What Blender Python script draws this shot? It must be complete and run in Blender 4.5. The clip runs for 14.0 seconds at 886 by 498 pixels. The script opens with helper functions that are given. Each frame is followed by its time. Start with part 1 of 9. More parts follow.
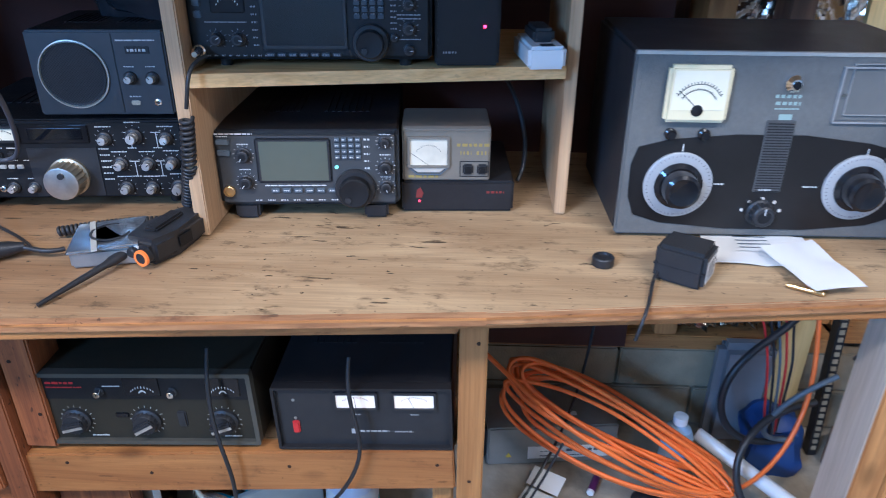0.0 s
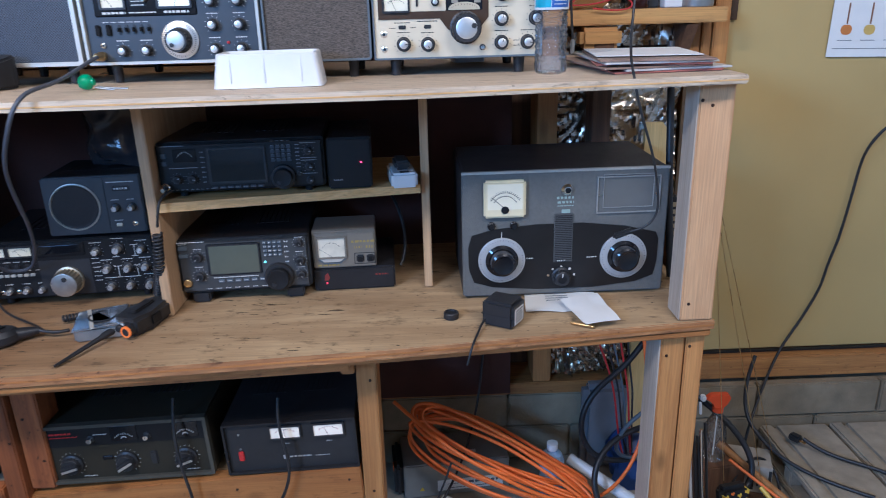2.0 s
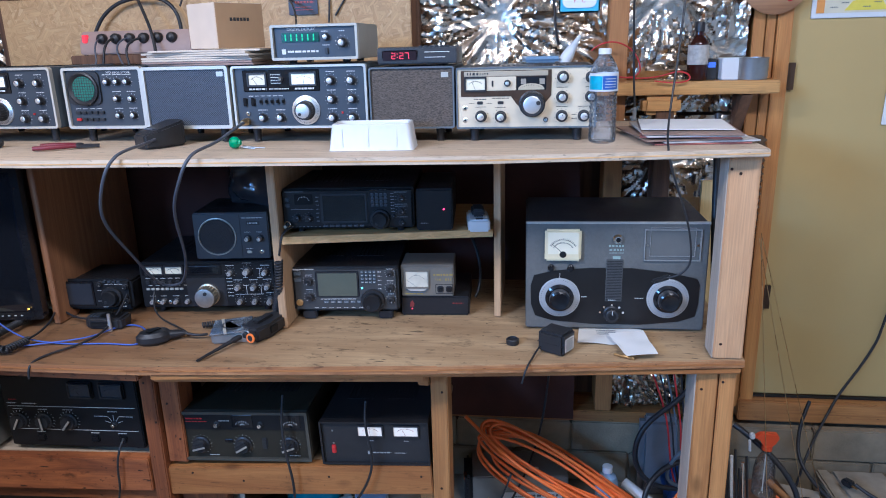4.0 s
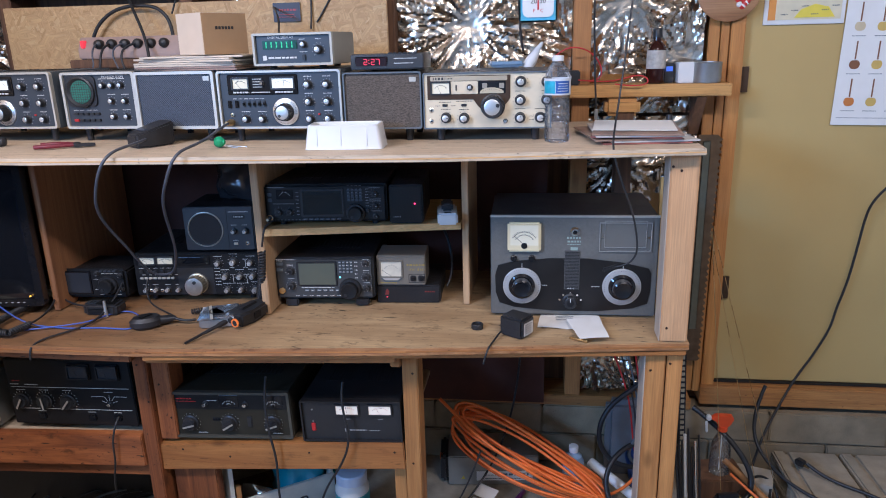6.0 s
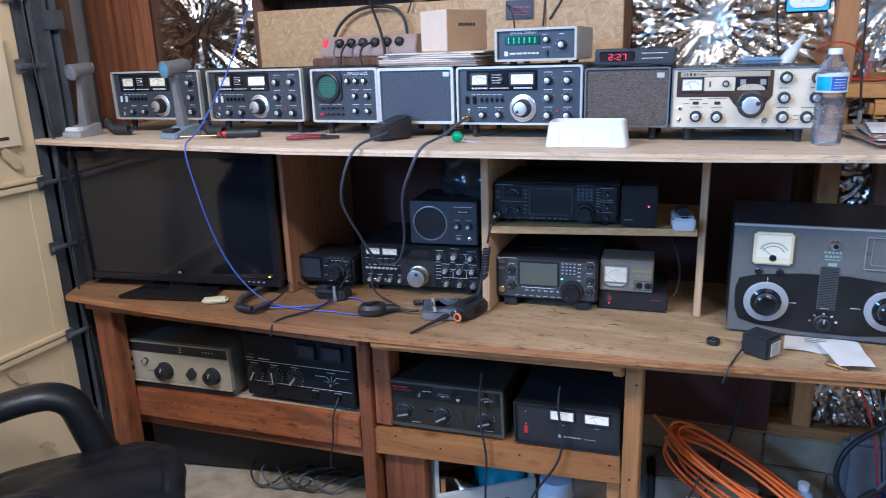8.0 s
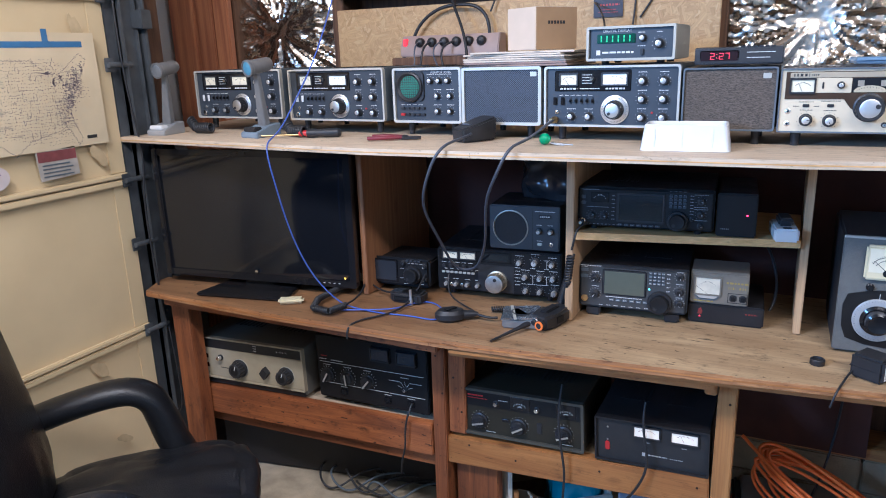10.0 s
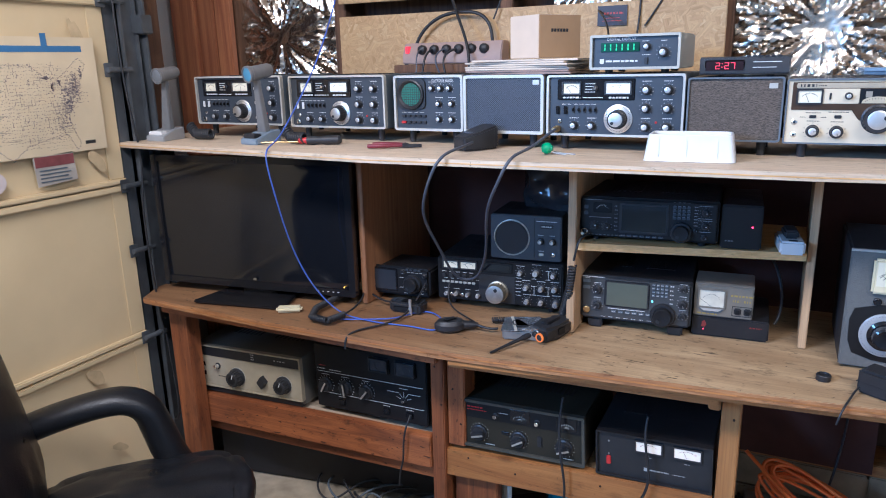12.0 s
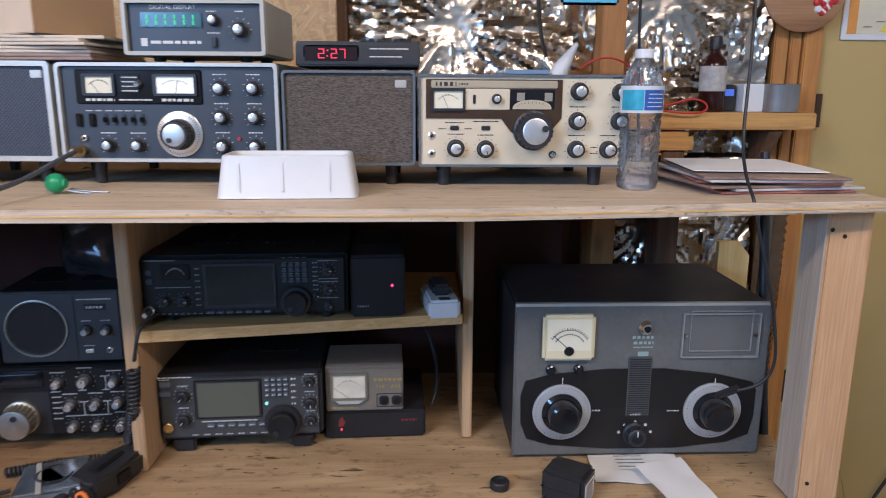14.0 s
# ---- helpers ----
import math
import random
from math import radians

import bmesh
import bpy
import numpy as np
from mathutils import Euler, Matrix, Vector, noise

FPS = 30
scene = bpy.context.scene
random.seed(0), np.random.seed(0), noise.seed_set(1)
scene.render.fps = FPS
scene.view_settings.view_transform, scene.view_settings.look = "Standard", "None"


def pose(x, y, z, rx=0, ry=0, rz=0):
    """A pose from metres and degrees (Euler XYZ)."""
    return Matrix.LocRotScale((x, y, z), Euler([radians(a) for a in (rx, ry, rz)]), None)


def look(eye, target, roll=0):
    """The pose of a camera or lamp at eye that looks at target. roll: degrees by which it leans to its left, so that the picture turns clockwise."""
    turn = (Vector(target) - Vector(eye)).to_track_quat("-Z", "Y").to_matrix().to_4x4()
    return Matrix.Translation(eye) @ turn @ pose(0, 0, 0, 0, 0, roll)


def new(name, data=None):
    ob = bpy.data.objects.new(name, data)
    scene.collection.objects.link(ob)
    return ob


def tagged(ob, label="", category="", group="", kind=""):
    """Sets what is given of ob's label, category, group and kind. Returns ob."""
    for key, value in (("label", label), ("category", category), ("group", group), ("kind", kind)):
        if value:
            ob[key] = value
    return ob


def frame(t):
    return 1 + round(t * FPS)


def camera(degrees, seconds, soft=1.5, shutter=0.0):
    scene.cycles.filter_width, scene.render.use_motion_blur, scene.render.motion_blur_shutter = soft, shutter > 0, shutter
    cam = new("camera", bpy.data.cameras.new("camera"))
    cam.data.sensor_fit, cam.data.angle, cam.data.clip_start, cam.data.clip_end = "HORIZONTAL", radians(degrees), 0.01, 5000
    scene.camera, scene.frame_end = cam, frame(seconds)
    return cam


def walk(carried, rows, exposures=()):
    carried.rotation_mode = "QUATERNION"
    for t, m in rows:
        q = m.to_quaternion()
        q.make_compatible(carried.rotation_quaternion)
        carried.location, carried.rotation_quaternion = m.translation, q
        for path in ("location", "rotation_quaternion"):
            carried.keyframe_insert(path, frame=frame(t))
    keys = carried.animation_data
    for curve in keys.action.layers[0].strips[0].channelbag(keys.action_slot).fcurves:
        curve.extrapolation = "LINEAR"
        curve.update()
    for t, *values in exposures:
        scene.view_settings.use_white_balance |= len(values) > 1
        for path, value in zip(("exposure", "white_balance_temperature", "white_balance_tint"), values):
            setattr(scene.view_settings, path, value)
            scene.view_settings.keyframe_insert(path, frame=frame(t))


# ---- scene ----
cam = camera(64.0, 14.0, 1.0, 0.25)
PATH = [
    (0, (0.101, 0.043, 1.254), (0.035, 1.823, 0.344), 0.5),
    (0.5, (0.152, -0.115, 1.314), (0.183, 1.645, 0.366), 0.4),
    (1, (0.206, -0.244, 1.286), (0.334, 1.517, 0.347), -0.6),
    (1.5, (0.265, -0.279, 1.348), (0.414, 1.563, 0.583), -1.8),
    (2, (0.264, -0.413, 1.4), (0.302, 1.474, 0.74), -1.6),
    (2.5, (0.322, -0.536, 1.414), (0.229, 1.352, 0.76), -2.1),
    (3, (0.352, -0.63, 1.434), (0.112, 1.256, 0.813), -2.5),
    (3.5, (0.333, -0.627, 1.46), (0.078, 1.27, 0.883), -1.9),
    (3.7, (0.336, -0.648, 1.479), (0.092, 1.256, 0.918), -1.5),
    (5.8, (0.468, -0.82, 1.526), (0.208, 1.081, 0.962), -1.5),
    (6, (0.459, -0.821, 1.519), (0.204, 1.08, 0.951), -1.5),
    (6.5, (0.45, -0.818, 1.513), (0.18, 1.077, 0.933), -1.5),
    (7, (0.418, -0.812, 1.514), (0.048, 1.067, 0.94), -1.6),
    (7.5, (0.342, -0.829, 1.514), (-0.218, 1.009, 0.959), -1.8),
    (8, (0.282, -0.822, 1.497), (-0.421, 0.971, 0.957), -1.9),
    (10.5, (0.187, -0.79, 1.49), (-0.679, 0.933, 0.96), -1.6),
    (11, (0.175, -0.785, 1.483), (-0.707, 0.933, 0.96), -1.3),
    (11.5, (0.177, -0.766, 1.485), (-0.703, 0.954, 0.968), -1.4),
    (12, (0.195, -0.764, 1.492), (-0.668, 0.967, 0.98), -1.4),
    (12.5, (0.188, -0.746, 1.483), (-0.567, 1.038, 0.985), -0.6),
    (13, (0.189, -0.647, 1.436), (-0.352, 1.221, 0.968), 0.2),
    (13.5, (0.231, -0.326, 1.389), (0.006, 1.618, 0.979), 0.5),
    (14, (0.18, -0.1, 1.408), (0.229, 1.853, 0.977), 0.3),
]
walk(cam, [(t, look(eye, target, roll)) for t, eye, target, roll in PATH], [(0, 0.42, 5000, 10), (0.6, 0.44, 5100, 10), (1, 0.36, 5350, 11), (1.5, 0.18, 5250, 10), (2, -0.2, 5150, 11), (3, -0.1, 5000, 12), (3.7, -0.08, 4950, 11), (6, -0.2, 5500, 15), (7, -0.14, 5400, 15), (8, 0.04, 5000, 11), (11, 0.08, 5200, 11), (12.5, 0.08, 5100, 12), (13.5, -0.24, 5700, 14), (14, -0.44, 5950, 15)])

# ---- world, light, exposure ----
scene.view_settings.exposure = 0.0
world = bpy.data.worlds.new("world")
scene.world = world
world.use_nodes = True
wbg = world.node_tree.nodes["Background"]
wbg.inputs[0].default_value = (0.6, 0.75, 1.0, 1)
wbg.inputs[1].default_value = 0.05


def lamp(name, eye, target, sx, sy, watts, color):
    d = bpy.data.lights.new(name, "AREA")
    d.shape, d.size, d.size_y, d.energy, d.color = "RECTANGLE", sx, sy, watts, color
    ob = new(name, d)
    ob.matrix_world = look(eye, target)
    return ob


# Assumed, unseen lamps added: two warm overhead, one cool from the left
lamp("unseen_overhead_light", (1.1, -0.5, 2.5), (1.1, 0.7, 0.6), 1.2, 0.14, 31.5, (1.0, 0.865, 0.75))
lamp("unseen_overhead_light", (-0.95, -0.5, 2.5), (-1.3, 0.7, 0.6), 1.2, 0.14, 41, (1.0, 0.865, 0.75))
lamp("cool_side_light", (-1.772, -2.1, 2.03), (0.0, -2.1, 1.9), 1.7, 0.46, 150, (0.3, 0.57, 1.0))

# ---- materials ----
MATS = {}


def mat(name, col, rough=0.5, metal=0.0, var=0.12, scale=30.0, bump=0.0, bscale=0.0, spec=0.5, emit=None, strength=0.0, trans=0.0, coat=0.0, ior=1.45):
    """Plain surface: colour with mottling at two scales, uneven gloss, fine relief."""
    if name in MATS:
        return MATS[name]
    m = bpy.data.materials.new(name)
    m.use_nodes = True
    t = m.node_tree
    b = t.nodes["Principled BSDF"]
    b.inputs["Roughness"].default_value, b.inputs["Metallic"].default_value = rough, metal
    b.inputs["Specular IOR Level"].default_value, b.inputs["IOR"].default_value = spec, ior
    b.inputs["Transmission Weight"].default_value, b.inputs["Coat Weight"].default_value = trans, coat
    b.inputs["Base Color"].default_value = (*col, 1)
    if emit:
        b.inputs["Emission Color"].default_value, b.inputs["Emission Strength"].default_value = (*emit, 1), strength
    if var > 0:
        co = t.nodes.new("ShaderNodeTexCoord")
        n1, n2 = t.nodes.new("ShaderNodeTexNoise"), t.nodes.new("ShaderNodeTexNoise")
        n1.inputs["Scale"].default_value, n2.inputs["Scale"].default_value = scale, scale * 0.13
        n1.inputs["Detail"].default_value = 6
        ad = t.nodes.new("ShaderNodeMath")
        ad.operation = "ADD"
        rp = t.nodes.new("ShaderNodeMapRange")
        rp.inputs[1].default_value, rp.inputs[2].default_value = 0.6, 1.4
        rp.inputs[3].default_value, rp.inputs[4].default_value = 1 - var, 1 + var
        mu = t.nodes.new("ShaderNodeMix")
        mu.data_type, mu.blend_type = "RGBA", "MULTIPLY"
        mu.inputs[0].default_value, mu.inputs[6].default_value = 1.0, (*col, 1)
        for n in (n1, n2):
            t.links.new(co.outputs["Object"], n.inputs["Vector"])
        t.links.new(n1.outputs[0], ad.inputs[0])
        t.links.new(n2.outputs[0], ad.inputs[1])
        t.links.new(ad.outputs[0], rp.inputs[0])
        t.links.new(rp.outputs[0], mu.inputs[7])
        t.links.new(mu.outputs[2], b.inputs["Base Color"])
        rr = t.nodes.new("ShaderNodeMapRange")
        rr.inputs[1].default_value, rr.inputs[2].default_value = 0.3, 0.7
        rr.inputs[3].default_value, rr.inputs[4].default_value = max(0.02, rough - 0.07), min(1, rough + 0.07)
        t.links.new(n2.outputs[0], rr.inputs[0])
        t.links.new(rr.outputs[0], b.inputs["Roughness"])
        if bump:
            nb, bp = t.nodes.new("ShaderNodeTexNoise"), t.nodes.new("ShaderNodeBump")
            nb.inputs["Scale"].default_value, nb.inputs["Detail"].default_value = bscale or scale * 4, 5
            bp.inputs["Strength"].default_value, bp.inputs["Distance"].default_value = bump, 0.002
            t.links.new(co.outputs["Object"], nb.inputs["Vector"])
            t.links.new(nb.outputs[0], bp.inputs["Height"])
            t.links.new(bp.outputs[0], b.inputs["Normal"])
    MATS[name] = m
    return m


def ramp(t, stops):
    r = t.nodes.new("ShaderNodeValToRGB")
    e = r.color_ramp.elements
    e[0].position, e[0].color = stops[0][0], (*stops[0][1], 1)
    e[1].position, e[1].color = stops[-1][0], (*stops[-1][1], 1)
    for p, c in stops[1:-1]:
        e.new(p).color = (*c, 1)
    return r


def wood(name, light, dark, along="x", grain=14.0, rough=0.62, stain=None, marks=0.0, knots=0.0, band=0.14):
    """Sawn or plywood timber with grain running along one axis; stain: (colour, x where it begins, width)."""
    if name in MATS:
        return MATS[name]
    m = bpy.data.materials.new(name)
    m.use_nodes = True
    t = m.node_tree
    b = t.nodes["Principled BSDF"]
    b.inputs["Roughness"].default_value = rough
    co, mp = t.nodes.new("ShaderNodeTexCoord"), t.nodes.new("ShaderNodeMapping")
    k = {"x": (1.2, grain, grain), "y": (grain, 1.2, grain), "z": (grain, grain, 1.2)}[along]
    mp.inputs["Scale"].default_value = k
    t.links.new(co.outputs["Object"], mp.inputs[0])
    oi = t.nodes.new("ShaderNodeObjectInfo")
    ml = t.nodes.new("ShaderNodeMath")
    ml.operation, ml.inputs[1].default_value = "MULTIPLY", 20.0
    t.links.new(oi.outputs["Random"], ml.inputs[0])
    cx = t.nodes.new("ShaderNodeCombineXYZ")
    for n in range(3):
        t.links.new(ml.outputs[0], cx.inputs[n])
    t.links.new(cx.outputs[0], mp.inputs["Location"])
    n1 = t.nodes.new("ShaderNodeTexNoise")
    n1.inputs["Scale"].default_value, n1.inputs["Detail"].default_value, n1.inputs["Distortion"].default_value = 1.0, 8, 1.6
    n1.inputs["Roughness"].default_value = 0.65
    t.links.new(mp.outputs[0], n1.inputs["Vector"])
    wv = t.nodes.new("ShaderNodeTexWave")
    wv.wave_type, wv.bands_direction = "BANDS", {"x": "Y", "y": "X", "z": "X"}[along]
    wv.inputs["Scale"].default_value, wv.inputs["Distortion"].default_value, wv.inputs["Detail"].default_value = 0.45, 14.0, 4
    t.links.new(mp.outputs[0], wv.inputs["Vector"])
    mx = t.nodes.new("ShaderNodeMath")
    mx.operation, mx.inputs[2].default_value = "MULTIPLY_ADD", 0.5 - band / 2
    mx.inputs[1].default_value = band
    t.links.new(wv.outputs[1], mx.inputs[0])
    a2 = t.nodes.new("ShaderNodeMath")
    a2.operation = "MULTIPLY_ADD"
    a2.inputs[1].default_value = 0.75
    t.links.new(n1.outputs[0], a2.inputs[0])
    sb = t.nodes.new("ShaderNodeMath")
    sb.operation, sb.inputs[1].default_value = "SUBTRACT", 0.25
    t.links.new(mx.outputs[0], sb.inputs[0])
    sb.inputs[1].default_value = 0.375
    t.links.new(sb.outputs[0], a2.inputs[2])
    mid = tuple((p + q) / 2 for p, q in zip(light, dark))
    rp = ramp(t, [(0.36, dark), (0.5, mid), (0.64, light)])
    t.links.new(a2.outputs[0], rp.inputs[0])
    out = rp.outputs[0]

    def mixed(fac, col, mode="MIX"):
        nonlocal out
        q = t.nodes.new("ShaderNodeMix")
        q.data_type, q.blend_type = "RGBA", mode
        t.links.new(fac, q.inputs[0])
        t.links.new(out, q.inputs[6])
        q.inputs[7].default_value = (*col, 1)
        out = q.outputs[2]

    # broad blotches
    nb = t.nodes.new("ShaderNodeTexNoise")
    nb.inputs["Scale"].default_value, nb.inputs["Detail"].default_value = 3.5, 4
    t.links.new(co.outputs["Object"], nb.inputs["Vector"])
    r2 = t.nodes.new("ShaderNodeMapRange")
    r2.inputs[1].default_value, r2.inputs[2].default_value, r2.inputs[3].default_value, r2.inputs[4].default_value = 0.5, 0.75, 0.0, 0.45
    t.links.new(nb.outputs[0], r2.inputs[0])
    mixed(r2.outputs[0], dark)
    if stain:
        sx = t.nodes.new("ShaderNodeSeparateXYZ")
        t.links.new(co.outputs["Object"], sx.inputs[0])
        ns = t.nodes.new("ShaderNodeMath")
        ns.operation, ns.inputs[1].default_value = "MULTIPLY_ADD", 0.6
        t.links.new(nb.outputs[0], ns.inputs[0])
        t.links.new(sx.outputs[0], ns.inputs[2])
        rs = t.nodes.new("ShaderNodeMapRange")
        rs.inputs[1].default_value, rs.inputs[2].default_value, rs.inputs[3].default_value, rs.inputs[4].default_value = stain[1] + 0.3, stain[1] + 0.3 + stain[2], 0.9, 0.0
        t.links.new(ns.outputs[0], rs.inputs[0])
        mixed(rs.outputs[0], stain[0], "MULTIPLY")
    if marks:
        mq = t.nodes.new("ShaderNodeMapping")
        mq.inputs["Scale"].default_value = tuple(9 if a_ == along else 20 for a_ in "xyz")
        nm = t.nodes.new("ShaderNodeTexNoise")
        nm.inputs["Scale"].default_value, nm.inputs["Detail"].default_value = 1.9, 10
        nm.inputs["Roughness"].default_value = 0.7
        t.links.new(co.outputs["Object"], mq.inputs[0])
        t.links.new(mq.outputs[0], nm.inputs["Vector"])
        rm = t.nodes.new("ShaderNodeMapRange")
        rm.inputs[1].default_value, rm.inputs[2].default_value, rm.inputs[3].default_value, rm.inputs[4].default_value = 0.56, 0.68, 0.0, marks * 0.75
        t.links.new(nm.outputs[0], rm.inputs[0])
        mixed(rm.outputs[0], tuple(c * 0.22 for c in dark))
        # thin dark nicks and scratches lying along the grain
        for sx_, sy_, lo, hi, dark_ in ((13, 70, 0.665, 0.71, 0.2), (34, 120, 0.675, 0.71, 0.14), (75, 75, 0.69, 0.73, 0.1)):
            ms, nn, rn = t.nodes.new("ShaderNodeMapping"), t.nodes.new("ShaderNodeTexNoise"), t.nodes.new("ShaderNodeMapRange")
            ms.inputs["Scale"].default_value = tuple(sx_ if a_ == along else sy_ for a_ in "xyz")
            nn.inputs["Scale"].default_value, nn.inputs["Detail"].default_value, nn.inputs["Roughness"].default_value = 1.0, 3, 0.55
            rn.inputs[1].default_value, rn.inputs[2].default_value, rn.inputs[3].default_value, rn.inputs[4].default_value = lo, hi, 0.0, marks
            t.links.new(co.outputs["Object"], ms.inputs[0])
            t.links.new(ms.outputs[0], nn.inputs["Vector"])
            t.links.new(nn.outputs[0], rn.inputs[0])
            mixed(rn.outputs[0], tuple(c * dark_ for c in dark))
    # fine fibres
    mf, nf, rf, qf = (t.nodes.new("ShaderNode" + k_) for k_ in ("Mapping", "TexNoise", "MapRange", "Mix"))
    mf.inputs["Scale"].default_value = tuple(9.0 if a_ == along else 330.0 for a_ in "xyz")
    nf.inputs["Scale"].default_value, nf.inputs["Detail"].default_value = 1.0, 4
    rf.inputs[1].default_value, rf.inputs[2].default_value, rf.inputs[3].default_value, rf.inputs[4].default_value = 0.3, 0.7, 0.86, 1.12
    qf.data_type, qf.blend_type = "RGBA", "MULTIPLY"
    qf.inputs[0].default_value = 1.0
    t.links.new(co.outputs["Object"], mf.inputs[0])
    t.links.new(mf.outputs[0], nf.inputs["Vector"])
    t.links.new(nf.outputs[0], rf.inputs[0])
    t.links.new(out, qf.inputs[6])
    t.links.new(rf.outputs[0], qf.inputs[7])
    out = qf.outputs[2]
    if knots:
        vo = t.nodes.new("ShaderNodeTexVoronoi")
        mk = t.nodes.new("ShaderNodeMapping")
        mk.inputs["Scale"].default_value = tuple(2.2 if along != a else 1.1 for a in "xyz")
        vo.inputs["Scale"].default_value = 4.0
        t.links.new(co.outputs["Object"], mk.inputs[0])
        t.links.new(cx.outputs[0], mk.inputs["Location"])
        t.links.new(mk.outputs[0], vo.inputs["Vector"])
        rk = t.nodes.new("ShaderNodeMapRange")
        rk.inputs[1].default_value, rk.inputs[2].default_value, rk.inputs[3].default_value, rk.inputs[4].default_value = 0.06, 0.16, knots, 0.0
        t.links.new(vo.outputs["Distance"], rk.inputs[0])
        mixed(rk.outputs[0], tuple(c * 0.4 for c in dark))
    # piece to piece
    hv = t.nodes.new("ShaderNodeHueSaturation")
    rv = t.nodes.new("ShaderNodeMapRange")
    rv.inputs[3].default_value, rv.inputs[4].default_value = 0.82, 1.12
    t.links.new(oi.outputs["Random"], rv.inputs[0])
    t.links.new(rv.outputs[0], hv.inputs["Value"])
    t.links.new(out, hv.inputs["Color"])
    t.links.new(hv.outputs[0], b.inputs["Base Color"])
    bp = t.nodes.new("ShaderNodeBump")
    bp.inputs["Strength"].default_value, bp.inputs["Distance"].default_value = 0.35, 0.0015
    t.links.new(a2.outputs[0], bp.inputs["Height"])
    t.links.new(bp.outputs[0], b.inputs["Normal"])
    MATS[name] = m
    return m


def chips(name):
    """Oriented strand board: long thin wood flakes lying at several angles."""
    m = bpy.data.materials.new(name)
    m.use_nodes = True
    t = m.node_tree
    b = t.nodes["Principled BSDF"]
    b.inputs["Roughness"].default_value = 0.6
    co = t.nodes.new("ShaderNodeTexCoord")

    def mixer(fac, one, two, mode="MIX"):
        q = t.nodes.new("ShaderNodeMix")
        q.data_type, q.blend_type = "RGBA", mode
        if isinstance(fac, float):
            q.inputs[0].default_value = fac
        else:
            t.links.new(fac, q.inputs[0])
        t.links.new(one, q.inputs[6])
        t.links.new(two, q.inputs[7])
        return q.outputs[2]

    layers = []
    for turn, seed in ((0.15, 0.0), (-0.5, 3.1), (0.9, 7.7), (-1.3, 11.3)):
        r1, r2, vo, nz, sp = (t.nodes.new("ShaderNode" + k) for k in ("Mapping", "Mapping", "TexVoronoi", "TexNoise", "SeparateColor"))
        r1.inputs["Rotation"].default_value, r1.inputs["Location"].default_value = (0, turn, 0), (seed, 0, seed)
        r2.inputs["Scale"].default_value = (20, 1, 105)
        vo.inputs["Scale"].default_value = 1.0
        t.links.new(co.outputs["Object"], r1.inputs[0])
        t.links.new(r1.outputs[0], r2.inputs[0])
        t.links.new(r2.outputs[0], vo.inputs["Vector"])
        t.links.new(vo.outputs["Color"], sp.inputs[0])
        rp = ramp(t, [(0.0, (0.42, 0.26, 0.115)), (0.2, (0.47, 0.3, 0.14)), (0.85, (0.53, 0.35, 0.165)), (1.0, (0.57, 0.4, 0.21))])
        t.links.new(sp.outputs[0], rp.inputs[0])
        fb, rf = t.nodes.new("ShaderNodeMapping"), t.nodes.new("ShaderNodeMapRange")
        fb.inputs["Scale"].default_value = (14, 1, 300)
        nz.inputs["Scale"].default_value, nz.inputs["Detail"].default_value = 1.0, 4
        rf.inputs[1].default_value, rf.inputs[2].default_value, rf.inputs[3].default_value, rf.inputs[4].default_value = 0.3, 0.7, 0.84, 1.1
        t.links.new(r1.outputs[0], fb.inputs[0])
        t.links.new(fb.outputs[0], nz.inputs["Vector"])
        t.links.new(nz.outputs[0], rf.inputs[0])
        layers.append((mixer(1.0, rp.outputs[0], rf.outputs[0], "MULTIPLY"), sp.outputs[1]))
    col, hgt = layers[0]
    for k, (c2, h2) in enumerate(layers[1:]):
        msk, st = t.nodes.new("ShaderNodeTexNoise"), t.nodes.new("ShaderNodeMapRange")
        msk.inputs["Scale"].default_value, msk.inputs["Detail"].default_value = 24.0 + 7 * k, 2
        st.inputs[1].default_value, st.inputs[2].default_value = 0.53, 0.56
        t.links.new(co.outputs["Object"], msk.inputs["Vector"])
        t.links.new(msk.outputs[0], st.inputs[0])
        col = mixer(st.outputs[0], col, c2)
        hgt = mixer(st.outputs[0], hgt, h2)
    t.links.new(col, b.inputs["Base Color"])
    bp = t.nodes.new("ShaderNodeBump")
    bp.inputs["Strength"].default_value, bp.inputs["Distance"].default_value = 0.18, 0.0015
    t.links.new(hgt, bp.inputs["Height"])
    t.links.new(bp.outputs[0], b.inputs["Normal"])
    MATS[name] = m
    return m


